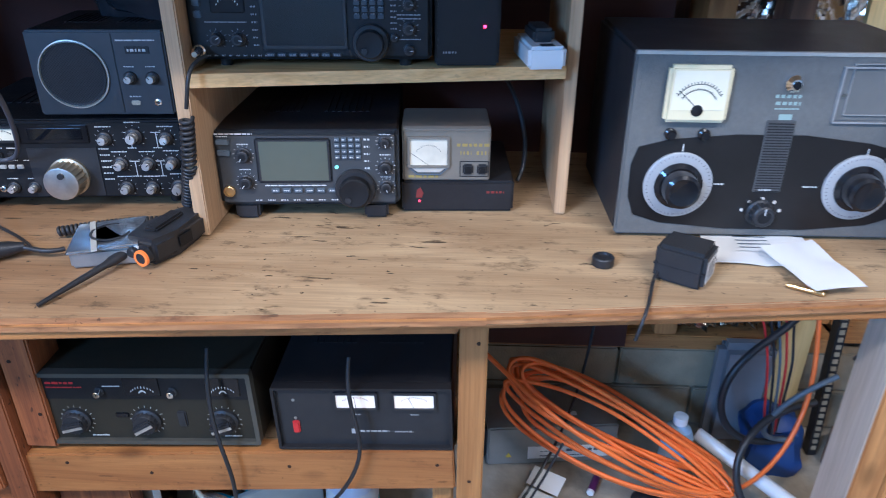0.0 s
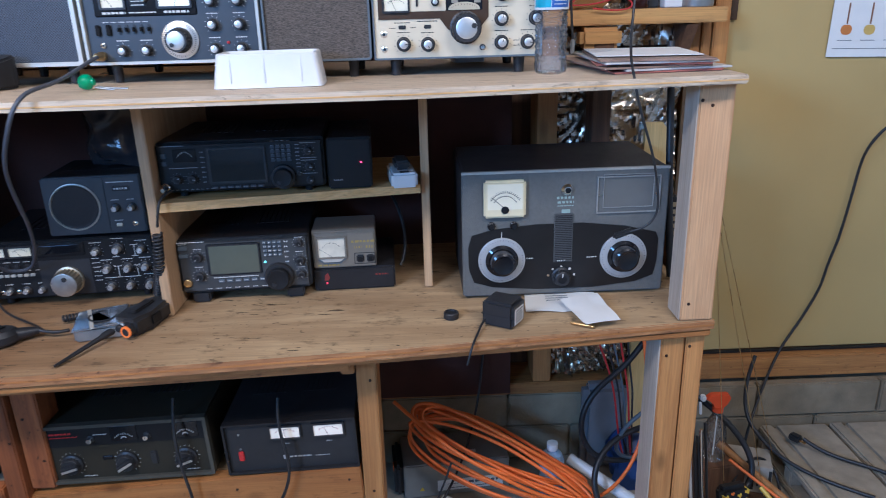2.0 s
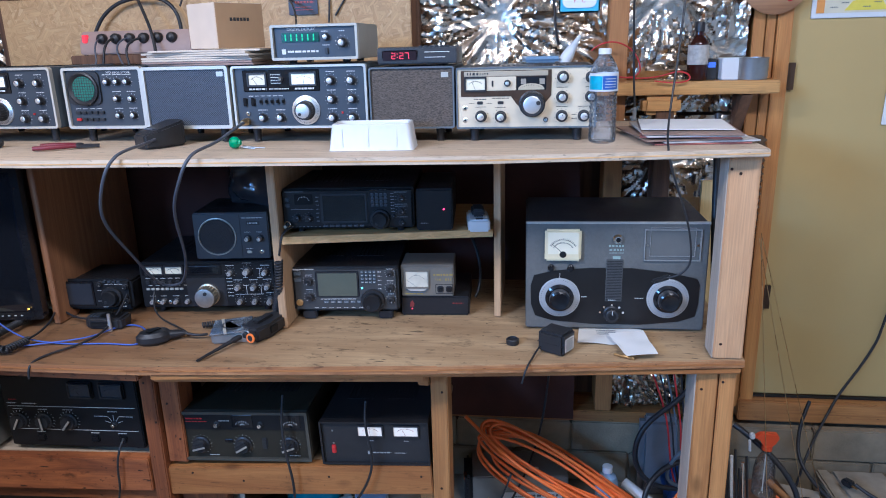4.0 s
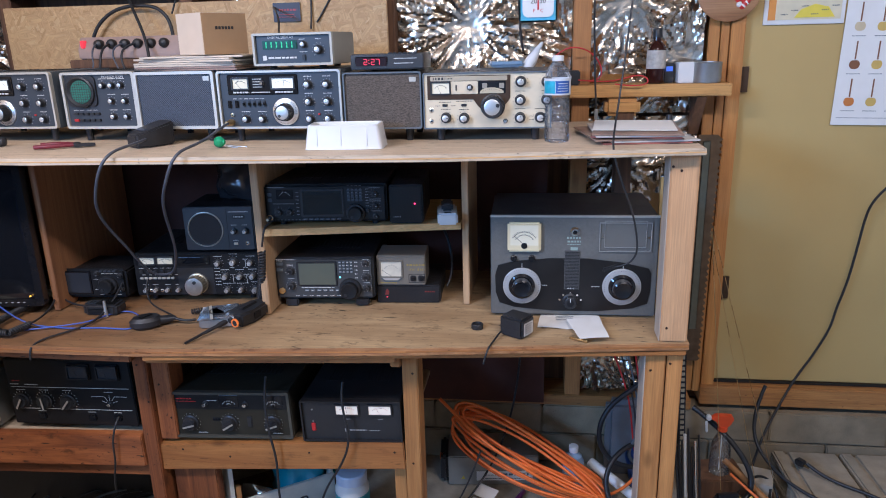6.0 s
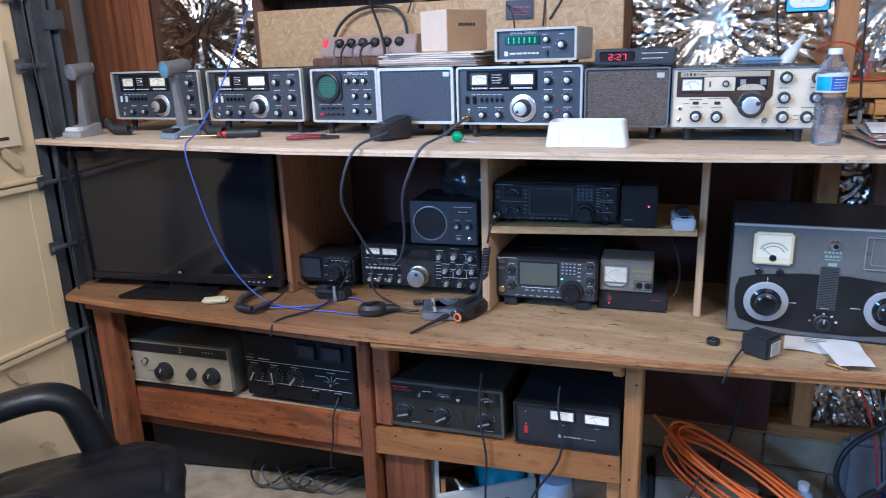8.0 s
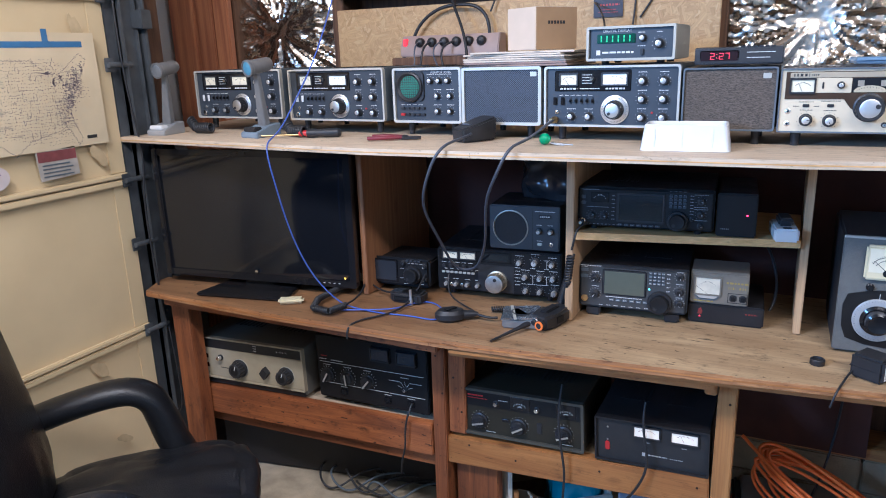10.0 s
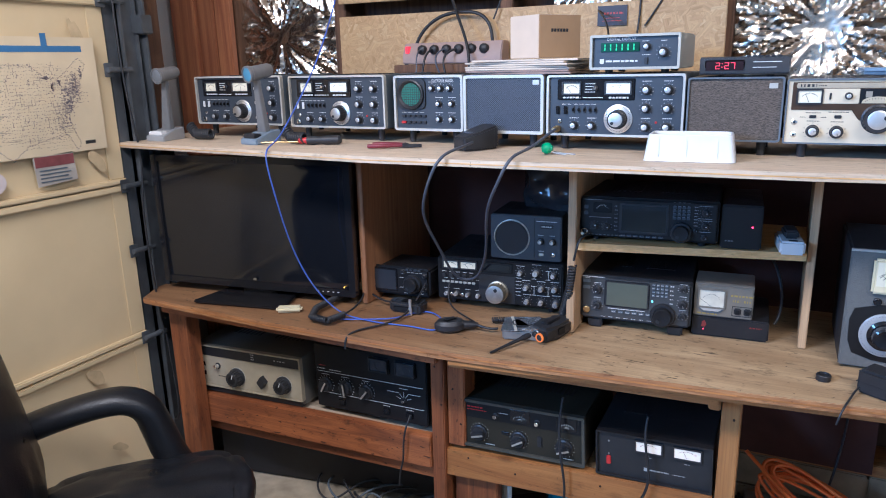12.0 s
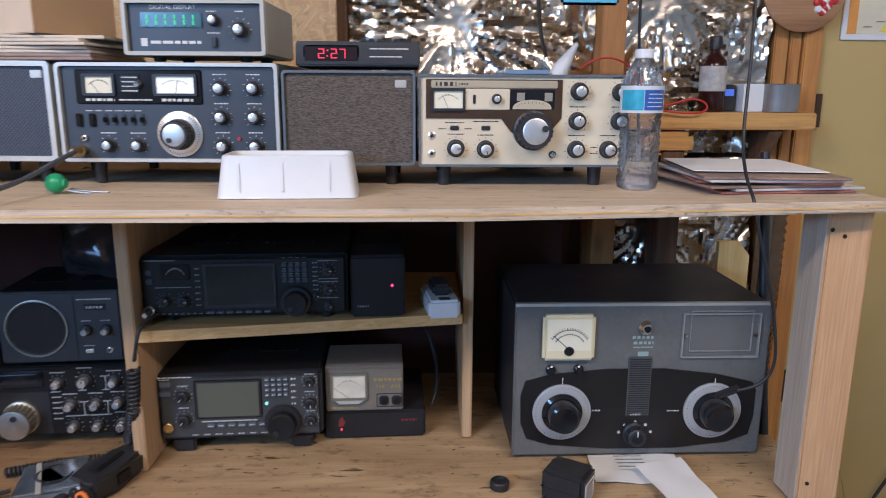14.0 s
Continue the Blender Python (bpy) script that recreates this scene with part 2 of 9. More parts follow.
def cloth(name, light, dark):
    """Coarse speaker cloth: short uneven threads lying across."""
    m = bpy.data.materials.new(name)
    m.use_nodes = True
    t = m.node_tree
    b = t.nodes["Principled BSDF"]
    b.inputs["Roughness"].default_value = 0.8
    co, mp, nz, bp = (t.nodes.new("ShaderNode" + k) for k in ("TexCoord", "Mapping", "TexNoise", "Bump"))
    mp.inputs["Scale"].default_value = (190, 190, 800)
    nz.inputs["Scale"].default_value, nz.inputs["Detail"].default_value, nz.inputs["Roughness"].default_value = 1.0, 3, 0.6
    t.links.new(co.outputs["Object"], mp.inputs[0])
    t.links.new(mp.outputs[0], nz.inputs["Vector"])
    mid = tuple((p + q) / 2 for p, q in zip(light, dark))
    rp = ramp(t, [(0.36, dark), (0.5, mid), (0.64, light)])
    t.links.new(nz.outputs[0], rp.inputs[0])
    t.links.new(rp.outputs[0], b.inputs["Base Color"])
    bp.inputs["Strength"].default_value, bp.inputs["Distance"].default_value = 0.5, 0.001
    t.links.new(nz.outputs[0], bp.inputs["Height"])
    t.links.new(bp.outputs[0], b.inputs["Normal"])
    return m


def weave(name, col, hole, scale=420.0, rough=0.5, metal=0.0):
    """Perforated or woven grille: a fine regular lattice of dark holes."""
    m = bpy.data.materials.new(name)
    m.use_nodes = True
    t = m.node_tree
    b = t.nodes["Principled BSDF"]
    b.inputs["Roughness"].default_value, b.inputs["Metallic"].default_value = rough, metal
    co = t.nodes.new("ShaderNodeTexCoord")
    sep = t.nodes.new("ShaderNodeSeparateXYZ")
    t.links.new(co.outputs["Object"], sep.inputs[0])
    waves = []
    for axis in (0, 2):
        a = t.nodes.new("ShaderNodeMath")
        a.operation, a.inputs[1].default_value = "MULTIPLY", scale * 2
        s = t.nodes.new("ShaderNodeMath")
        s.operation = "SINE"
        t.links.new(sep.outputs[axis], a.inputs[0])
        t.links.new(a.outputs[0], s.inputs[0])
        waves.append(s)
    pr = t.nodes.new("ShaderNodeMath")
    pr.operation = "MULTIPLY"
    t.links.new(waves[0].outputs[0], pr.inputs[0])
    t.links.new(waves[1].outputs[0], pr.inputs[1])
    rp = t.nodes.new("ShaderNodeMapRange")
    rp.inputs[1].default_value, rp.inputs[2].default_value = -0.2, 0.5
    t.links.new(pr.outputs[0], rp.inputs[0])
    q = t.nodes.new("ShaderNodeMix")
    q.data_type = "RGBA"
    q.inputs[6].default_value, q.inputs[7].default_value = (*col, 1), (*hole, 1)
    t.links.new(rp.outputs[0], q.inputs[0])
    t.links.new(q.outputs[2], b.inputs["Base Color"])
    bp = t.nodes.new("ShaderNodeBump")
    bp.invert = True
    bp.inputs["Strength"].default_value, bp.inputs["Distance"].default_value = 0.6, 0.001
    t.links.new(rp.outputs[0], bp.inputs["Height"])
    t.links.new(bp.outputs[0], b.inputs["Normal"])
    MATS[name] = m
    return m


def crumpled(name, col):
    """Metal foil: fine crumples, mostly lying across, over whatever folds the sheet has."""
    m = bpy.data.materials.new(name)
    m.use_nodes = True
    t = m.node_tree
    b = t.nodes["Principled BSDF"]
    b.inputs["Base Color"].default_value, b.inputs["Metallic"].default_value, b.inputs["Roughness"].default_value = (*col, 1), 1.0, 0.24
    co, mp = t.nodes.new("ShaderNodeTexCoord"), t.nodes.new("ShaderNodeMapping")
    mp.inputs["Scale"].default_value = (26, 26, 60)
    t.links.new(co.outputs["Object"], mp.inputs[0])
    prev = None
    for scale, strength in ((0.35, 0.1), (1.4, 0.025)):
        n = t.nodes.new("ShaderNodeTexNoise")
        n.inputs["Scale"].default_value, n.inputs["Detail"].default_value, n.inputs["Distortion"].default_value = scale, 3, 0.9
        t.links.new(mp.outputs[0], n.inputs["Vector"])
        p = t.nodes.new("ShaderNodeBump")
        p.inputs["Strength"].default_value, p.inputs["Distance"].default_value = strength, 0.008 / scale
        t.links.new(n.outputs[0], p.inputs["Height"])
        if prev:
            t.links.new(prev.outputs[0], p.inputs["Normal"])
        prev = p
    t.links.new(prev.outputs[0], b.inputs["Normal"])
    return m


def clear_film(name, haze, gloss=0.03, creased=0.0):
    """Thin clear plastic: see-through, glossy at grazing angles, faintly hazy."""
    m = bpy.data.materials.new(name)
    m.use_nodes = True
    t = m.node_tree
    t.nodes.remove(t.nodes["Principled BSDF"])
    out = t.nodes["Material Output"]
    tr, gl, df, fr = (t.nodes.new(k) for k in ("ShaderNodeBsdfTransparent", "ShaderNodeBsdfGlossy", "ShaderNodeBsdfDiffuse", "ShaderNodeFresnel"))
    tr.inputs[0].default_value, df.inputs[0].default_value = (0.93, 0.95, 0.97, 1), (0.85, 0.88, 0.92, 1)
    gl.inputs["Roughness"].default_value, fr.inputs[0].default_value = gloss, 1.5
    if creased:
        co, nz, bp = (t.nodes.new(k) for k in ("ShaderNodeTexCoord", "ShaderNodeTexNoise", "ShaderNodeBump"))
        nz.inputs["Scale"].default_value, nz.inputs["Detail"].default_value, nz.inputs["Distortion"].default_value = 55, 4, 1.0
        bp.inputs["Strength"].default_value, bp.inputs["Distance"].default_value = creased, 0.006
        t.links.new(co.outputs["Object"], nz.inputs["Vector"])
        t.links.new(nz.outputs[0], bp.inputs["Height"])
        t.links.new(bp.outputs[0], gl.inputs["Normal"])
        t.links.new(bp.outputs[0], fr.inputs["Normal"])
    a, b = t.nodes.new("ShaderNodeMixShader"), t.nodes.new("ShaderNodeMixShader")
    a.inputs[0].default_value = haze
    t.links.new(tr.outputs[0], a.inputs[1])
    t.links.new(df.outputs[0], a.inputs[2])
    t.links.new(fr.outputs[0], b.inputs[0])
    t.links.new(a.outputs[0], b.inputs[1])
    t.links.new(gl.outputs[0], b.inputs[2])
    t.links.new(b.outputs[0], out.inputs[0])
    return m


PLY = wood("plywood_worn", (0.48, 0.335, 0.18), (0.29, 0.18, 0.088), "x", 9, 0.62, ((0.5, 0.36, 0.27), -0.75, 0.6), 0.95, 0.0, 0.02)
SHELF = wood("pine_shelf", (0.62, 0.5, 0.36), (0.48, 0.36, 0.24), "x", 34, 0.6, None, 0.5, 0.0, 0.03)
PLYV = wood("plywood_upright", (0.6, 0.4, 0.22), (0.46, 0.28, 0.14), "z", 30, 0.62, None, 0.0, 0.0, 0.04)
# Darker tone than the other uprights, used for one divider
DARKPLY = wood("dark_upright", (0.44, 0.2, 0.08), (0.26, 0.11, 0.045), "z", 26, 0.62, None, 0.0, 0.3, 0.04)
PINE = wood("pine_post", (0.56, 0.27, 0.085), (0.38, 0.16, 0.046), "z", 16, 0.6, None, 0.0, 0.6, 0.06)
FIRPOST = wood("pale_fir_post", (0.58, 0.345, 0.175), (0.48, 0.265, 0.125), "z", 9, 0.62, None, 0.0, 0.5, 0.04)
# Greyer pine: cool light on a post's side, put into the colour
LITPINE = wood("cool_lit_pine_side", (0.52, 0.45, 0.37), (0.42, 0.34, 0.26), "z", 10, 0.65, None, 0.0, 0.4, 0.03)
PLYEDGE = wood("plywood_edge", (0.42, 0.2, 0.075), (0.24, 0.1, 0.037), "x", 60, 0.6, None, 0.6, 0.0, 0.1)
MIDPINE = wood("pine_board", (0.7, 0.45, 0.2), (0.5, 0.28, 0.09), "x", 30, 0.58, None, 0.2, 0.0, 0.03)
PINEX = wood("pine_rail", (0.47, 0.2, 0.055), (0.3, 0.11, 0.029), "x", 18, 0.55, None, 0.5, 0.7, 0.05)
REDWOOD = wood("redwood_post", (0.37, 0.12, 0.035), (0.13, 0.037, 0.013), "z", 16, 0.6, None, 0.7, 0.7, 0.03)
REDWOODX = wood("redwood_rail", (0.39, 0.127, 0.037), (0.13, 0.037, 0.013), "x", 14, 0.6, None, 0.9, 0.6, 0.03)
JAMB = wood("fir_jamb", (0.55, 0.26, 0.07), (0.4, 0.16, 0.04), "z", 30, 0.5, None, 0.0, 0.3, 0.05)
JAMBX = wood("fir_sill", (0.5, 0.24, 0.07), (0.28, 0.115, 0.035), "x", 30, 0.55, None, 0.6, 0.0, 0.05)
OLDSTUD = wood("old_stud", (0.2, 0.1, 0.05), (0.09, 0.045, 0.025), "z", 20, 0.75)
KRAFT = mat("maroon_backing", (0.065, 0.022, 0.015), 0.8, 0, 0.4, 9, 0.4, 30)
OSB = chips("strand_board")
CONCRETE = mat("concrete_floor", (0.34, 0.285, 0.205), 0.8, 0, 0.6, 13, 0.7, 90)
BLOCK = mat("concrete_block", (0.26, 0.205, 0.13), 0.9, 0, 0.45, 12, 0.8, 160)
FOIL = crumpled("crinkled_foil", (0.66, 0.59, 0.5))
DOORPAINT = mat("olive_beige_paint", (0.48, 0.345, 0.135), 0.42, 0, 0.1, 3, 0.06, 60)
GDOOR = mat("cream_door_paint", (0.7, 0.55, 0.32), 0.5, 0, 0.14, 4, 0.15, 50)
# Room shell out of view: tones set to bounce light and fill reflections
ROOMWALL = mat("plain_room_wall", (0.66, 0.63, 0.58), 0.8, 0, 0.1, 4)
CEIL = wood("ceiling_boards", (0.5, 0.37, 0.24), (0.34, 0.23, 0.14), "y", 6, 0.7)
GRIME = mat("grimy_steel", (0.13, 0.14, 0.15), 0.5, 0.6, 0.45, 14)
STEEL = mat("galvanised_steel", (0.36, 0.37, 0.37), 0.45, 0.85, 0.35, 18)
BLACK = mat("black_plastic", (0.023, 0.023, 0.025), 0.42, 0, 0.15, 60, 0.15, 500, spec=0.5)
BLACKG = mat("black_gloss", (0.012, 0.012, 0.014), 0.12, 0, 0.05, 40)
BLACKM = mat("black_enamel", (0.017, 0.016, 0.017), 0.45, 0, 0.18, 90, 0.35, 700, spec=0.45)
GREYF = mat("blue_grey_panel", (0.042, 0.05, 0.062), 0.42, 0, 0.08, 60, 0.1, 400)
GREYC = mat("charcoal_panel", (0.0125, 0.0125, 0.0135), 0.45, 0, 0.1, 60, 0.1, 400, spec=0.3)
TRIM = mat("pale_grey_trim", (0.54, 0.52, 0.46), 0.38, 0.3, 0.06, 60)
CASE = mat("grey_case", (0.105, 0.128, 0.15), 0.5, 0, 0.1, 60, 0.2, 500)
ALU = mat("brushed_aluminium", (0.74, 0.73, 0.71), 0.3, 0.85, 0.08, 80)
TURNED = mat("turned_aluminium", (0.56, 0.54, 0.5), 0.34, 0.95, 0.2, 90)
CHROME = mat("chrome", (0.82, 0.82, 0.82), 0.1, 1.0, 0.03, 60)
WHITE = mat("white_plastic", (0.7, 0.7, 0.69), 0.4, 0, 0.03, 30)
PAPER = mat("white_paper", (0.78, 0.77, 0.74), 0.75, 0, 0.04, 25)
MARK = mat("white_print", (0.62, 0.62, 0.6), 0.6, 0, 0.0)
MARKY = mat("yellow_print", (0.55, 0.4, 0.05), 0.6, 0, 0.0)
MARKD = mat("dark_print", (0.03, 0.03, 0.03), 0.6, 0, 0.0)
METERF = mat("meter_face", (0.8, 0.74, 0.56), 0.5, 0, 0.05, 40)
# Faint emission added to whiten the dial faces of two radios
METERGLOW = mat("whitened_meter_face", (0.9, 0.9, 0.85), 0.5, 0, 0.02, 40, emit=(0.9, 0.95, 0.9), strength=0.2)
AMBERF = mat("amber_meter_face", (0.85, 0.75, 0.62), 0.5, 0, 0.04, 40, emit=(1.0, 0.8, 0.65), strength=0.25)
CREAM = mat("cream_panel", (0.66, 0.57, 0.41), 0.4, 0, 0.06, 40)
LCD = mat("lcd_glass", (0.1, 0.11, 0.085), 0.22, 0, 0.05, 30)
SCREEN = mat("dark_screen", (0.008, 0.009, 0.012), 0.06, 0, 0.0, spec=0.8)
REDLED = mat("red_led", (0.4, 0.02, 0.02), 0.4, 0, 0.0, emit=(1.0, 0.03, 0.1), strength=6.0)
REDSEG = mat("red_segments", (0.4, 0.02, 0.02), 0.4, 0, 0.0, emit=(1.0, 0.06, 0.12), strength=1.4)
GREENSEG = mat("green_segments", (0.05, 0.3, 0.15), 0.4, 0, 0.0, emit=(0.05, 0.9, 0.26), strength=0.5)
GREENWIN = mat("green_window", (0.005, 0.05, 0.025), 0.2, 0, 0.0)
ORANGE = mat("orange_cord", (0.8, 0.17, 0.03), 0.4, 0, 0.08, 40)
REDPL = mat("red_plastic", (0.5, 0.03, 0.03), 0.35, 0, 0.05, 40)
BRASS = mat("brass", (0.6, 0.42, 0.2), 0.3, 1.0, 0.1, 60)
MBGREY = mat("hammered_grey_paint", (0.135, 0.135, 0.127), 0.45, 0, 0.12, 140, 0.5, 260)
MBRING = mat("pale_dial_ring", (0.42, 0.42, 0.42), 0.4, 0.2, 0.08, 60)
LEATHER = mat("black_leather", (0.012, 0.013, 0.016), 0.34, 0, 0.2, 30, 0.5, 240)
# Two tones for one carton: light and shade put into its sides
CARDB = mat("shaded_cardboard", (0.4, 0.25, 0.13), 0.8, 0, 0.1, 25)
CARDW = mat("lit_cardboard", (0.62, 0.5, 0.38), 0.75, 0, 0.06, 25)
GREENPL = mat("green_plastic", (0.02, 0.32, 0.14), 0.3, 0, 0.05, 40)
BLUECORD = mat("blue_cord", (0.07, 0.12, 0.42), 0.4, 0, 0.08, 40)
GREYCORD = mat("grey_cord", (0.075, 0.083, 0.105), 0.4, 0, 0.08, 40)
SPKB = weave("speaker_cloth_blue", (0.07, 0.088, 0.122), (0.006, 0.008, 0.014), 560)
SPKT = cloth("speaker_cloth_tan", (0.14, 0.112, 0.088), (0.045, 0.035, 0.028))
MESHB = weave("black_mesh", (0.03, 0.03, 0.033), (0.006, 0.006, 0.007), 700)
CLEAR = clear_film("clear_plastic", 0.05, 0.03, 0.9)
GLASS = mat("clear_glass", (0.98, 0.98, 0.98), 0.03, 0, 0.0, trans=1.0, ior=1.45)
BRASSY = mat("yellowed_nickel", (0.5, 0.44, 0.33), 0.35, 0.85, 0.1, 80)
SILVER = mat("silver_paint", (0.42, 0.43, 0.44), 0.36, 0.4, 0.06, 60)


# ---- building helpers ----
def box(bm, x0, y0, z0, x1, y1, z1, bevel=0.0, m=None):
    """A box between two corners, its edges bevelled."""
    made = bmesh.ops.create_cube(bm, size=1.0)["verts"]
    t = Matrix.Translation(((x0 + x1) / 2, (y0 + y1) / 2, (z0 + z1) / 2)) @ Matrix.Diagonal((abs(x1 - x0), abs(y1 - y0), abs(z1 - z0), 1))
    bmesh.ops.transform(bm, matrix=(m or Matrix()) @ t, verts=made)
    if bevel:
        bmesh.ops.bevel(bm, geom=list({e for v in made for e in v.link_edges}), offset=bevel, segments=2, affect="EDGES", clamp_overlap=True)
    return bm


def cyl(bm, c, r, depth, axis="y", r2=None, seg=28, m=None):
    """A cylinder or cone whose first end is at c, running along +axis (or '-y')."""
    made = bmesh.ops.create_cone(bm, cap_ends=True, segments=seg, radius1=r, radius2=r if r2 is None else r2, depth=depth)["verts"]
    turn = {"z": Matrix(), "y": pose(0, 0, 0, -90), "-y": pose(0, 0, 0, 90), "x": pose(0, 0, 0, 0, 90), "-x": pose(0, 0, 0, 0, -90), "-z": pose(0, 0, 0, 180)}[axis]
    bmesh.ops.transform(bm, matrix=(m or Matrix()) @ Matrix.Translation(c) @ turn @ Matrix.Translation((0, 0, depth / 2)), verts=made)
    return bm


def lathe(bm, profile, c=(0, 0, 0), axis="z", seg=28, m=None, flutes=()):
    """A turned solid: profile of (radius, height) along the axis; the rings named in flutes are fluted."""
    turn = {"z": Matrix(), "y": pose(0, 0, 0, -90), "-y": pose(0, 0, 0, 90), "x": pose(0, 0, 0, 0, 90)}[axis]
    t = (m or Matrix()) @ Matrix.Translation(c) @ turn
    rings = []
    for i, (r0, h) in enumerate(profile):
        rr = [r0 * (0.91 if i in flutes and n % 2 else 1.0) for n in range(seg)]
        rings.append([bm.verts.new(t @ Vector((r * math.cos(2 * math.pi * n / seg), r * math.sin(2 * math.pi * n / seg), h))) for n, r in enumerate(rr)])
    for a, b in zip(rings, rings[1:]):
        for n in range(seg):
            bm.faces.new((a[n], a[(n + 1) % seg], b[(n + 1) % seg], b[n]))
    if profile[0][0] > 1e-5:
        bm.faces.new(rings[0][::-1])
    if profile[-1][0] > 1e-5:
        bm.faces.new(rings[-1])
    return bm


def prism(bm, pts, z0, z1, m=None):
    """A flat outline (x, y) raised from z0 to z1."""
    m = m or Matrix()
    a = [bm.verts.new(m @ Vector((x, y, z0))) for x, y in pts]
    b = [bm.verts.new(m @ Vector((x, y, z1))) for x, y in pts]
    n = len(pts)
    bm.faces.new(a[::-1])
    bm.faces.new(b)
    for i in range(n):
        bm.faces.new((a[i], a[(i + 1) % n], b[(i + 1) % n], b[i]))
    return bm


def upright(bm, pts, y0, y1, m=None):
    """An outline (x, z) that stands in the panel's plane, from y0 back to y1."""
    return prism(bm, pts, 0, 1, (m or Matrix()) @ Matrix(((1, 0, 0, 0), (0, 0, y1 - y0, y0), (0, 1, 0, 0), (0, 0, 0, 1))))


def rrect(x0, z0, x1, z1, r, n=5):
    out = []
    for cx, cz, a0 in ((x1 - r, z0 + r, -90), (x1 - r, z1 - r, 0), (x0 + r, z1 - r, 90), (x0 + r, z0 + r, 180)):
        for i in range(n + 1):
            a = radians(a0 + 90 * i / n)
            out.append((cx + r * math.cos(a), cz + r * math.sin(a)))
    return out


def frame_ring(bm, x0, z0, x1, z1, w, y0, y1, r=0.006):
    """A rounded frame with a hole through it, standing in the panel's plane."""
    o, i = rrect(x0, z0, x1, z1, r), rrect(x0 + w, z0 + w, x1 - w, z1 - w, max(r - w * 0.5, 0.001))
    n = len(o)
    rings = [[bm.verts.new((x, y, z)) for x, z in pts] for pts, y in ((o, y0), (o, y1), (i, y1), (i, y0))]
    for k in range(4):
        a, b = rings[k], rings[(k + 1) % 4]
        for j in range(n):
            bm.faces.new((a[j], a[(j + 1) % n], b[(j + 1) % n], b[j]))
    return bm


def finish(bm, smooth=True):
    bmesh.ops.recalc_face_normals(bm, faces=bm.faces)
    me = bpy.data.meshes.new("mesh")
    bm.to_mesh(me)
    bm.free()
    if smooth:
        me.shade_smooth()
        me.set_sharp_from_angle(angle=radians(32))
    return me


FINE = ("panel_print", "keypad", "needle_and_scale", "print", "label_print", "captions", "map_print", "slots", "graticule", "dial_scale", "louvres", "red_band", "white_band")


def part(name, bm, material, parent=None, label="", smooth=True):
    """Links a bmesh (or a finished mesh) as one mesh object under a thing or a part."""
    me = finish(bm, smooth) if isinstance(bm, bmesh.types.BMesh) else bm
    if not me.materials:
        me.materials.append(material)
    ob = new(name, me)
    ob.parent = parent
    if label:
        tagged(ob, label)
    if name in FINE:
        tagged(ob, label, kind="stuff")
    return ob


def thing(name, label, category, x=0, y=0, z=0, rz=0, group="", rx=0, ry=0):
    ob = new(name)
    ob.empty_display_size = 0.05
    ob.matrix_world = pose(x, y, z, rx, ry, rz)
    return tagged(ob, label, category, group)


def solid(name, bm, material, label, category, kind="", group=""):
    return tagged(part(name, bm, material), label, category, group, kind)


def B():
    return bmesh.new()


def tube(name, pts, r, material, parent=None, res=4, cyclic=False, label=""):
    """A round cable or bar through points, as a mesh."""
    cu = bpy.data.curves.new("line", "CURVE")
    cu.dimensions, cu.bevel_depth, cu.bevel_resolution, cu.resolution_u, cu.use_fill_caps = "3D", r, 2, res, True
    sp = cu.splines.new("NURBS")
    sp.points.add(len(pts) - 1)
    for p, q in zip(sp.points, pts):
        p.co = (*q, 1)
    sp.use_endpoint_u, sp.order_u, sp.use_cyclic_u = True, min(4, len(pts)), cyclic
    tmp = bpy.data.objects.new("line", cu)
    me = bpy.data.meshes.new_from_object(tmp)
    bpy.data.objects.remove(tmp)
    me.materials.clear()
    me.materials.append(material)
    me.shade_smooth()
    ob = new(name, me)
    ob.parent = parent
    if label:
        tagged(ob, label)
    return ob


def coil(a, b, turns, r, n=10, sag=0.0):
    """Points of a helix from a to b."""
    a, b = Vector(a), Vector(b)
    d = (b - a).normalized()
    u = d.orthogonal().normalized()
    v = d.cross(u)
    out = []
    for i in range(turns * n + 1):
        f = i / (turns * n)
        w = 2 * math.pi * i / n
        out.append(a.lerp(b, f) + r * (math.cos(w) * u + math.sin(w) * v) + Vector((0, 0, -sag * math.sin(math.pi * f))))
    return out


def words(text, x, z, size, y, material, parent, name="lettering", align="CENTER", spread=1.0):
    """Printed words standing on a front panel (facing -y)."""
    cu = bpy.data.curves.new("text", "FONT")
    cu.body, cu.size, cu.align_x, cu.align_y, cu.extrude, cu.space_character = text, size, align, "CENTER", 0.0002, spread
    tmp = bpy.data.objects.new("text", cu)
    me = bpy.data.meshes.new_from_object(tmp)
    bpy.data.objects.remove(tmp)
    me.materials.clear()
    me.materials.append(material)
    ob = new(name, me)
    ob.parent = parent
    ob.matrix_basis = pose(x, y, z, 90)
    return ob


# ---- the garage ----
FLOOR = -0.02


def plank(name, material, a, b, w, h, parent=None, bevel=0.003, label="", up=(0, 0, 1)):
    """A straight board from a to b (centre line of its section), w across and h high."""
    a, b = Vector(a), Vector(b)
    d = b - a
    x = d.normalized()
    z = Vector(up)
    y = z.cross(x).normalized()
    z = x.cross(y)
    m = Matrix((x, y, z)).transposed().to_4x4()
    bm = box(B(), 0, -w / 2, -h / 2, d.length, w / 2, h / 2, bevel)
    bmesh.ops.transform(bm, matrix=Matrix.Translation(a) @ m, verts=bm.verts)
    return part(name, bm, material, parent, label)


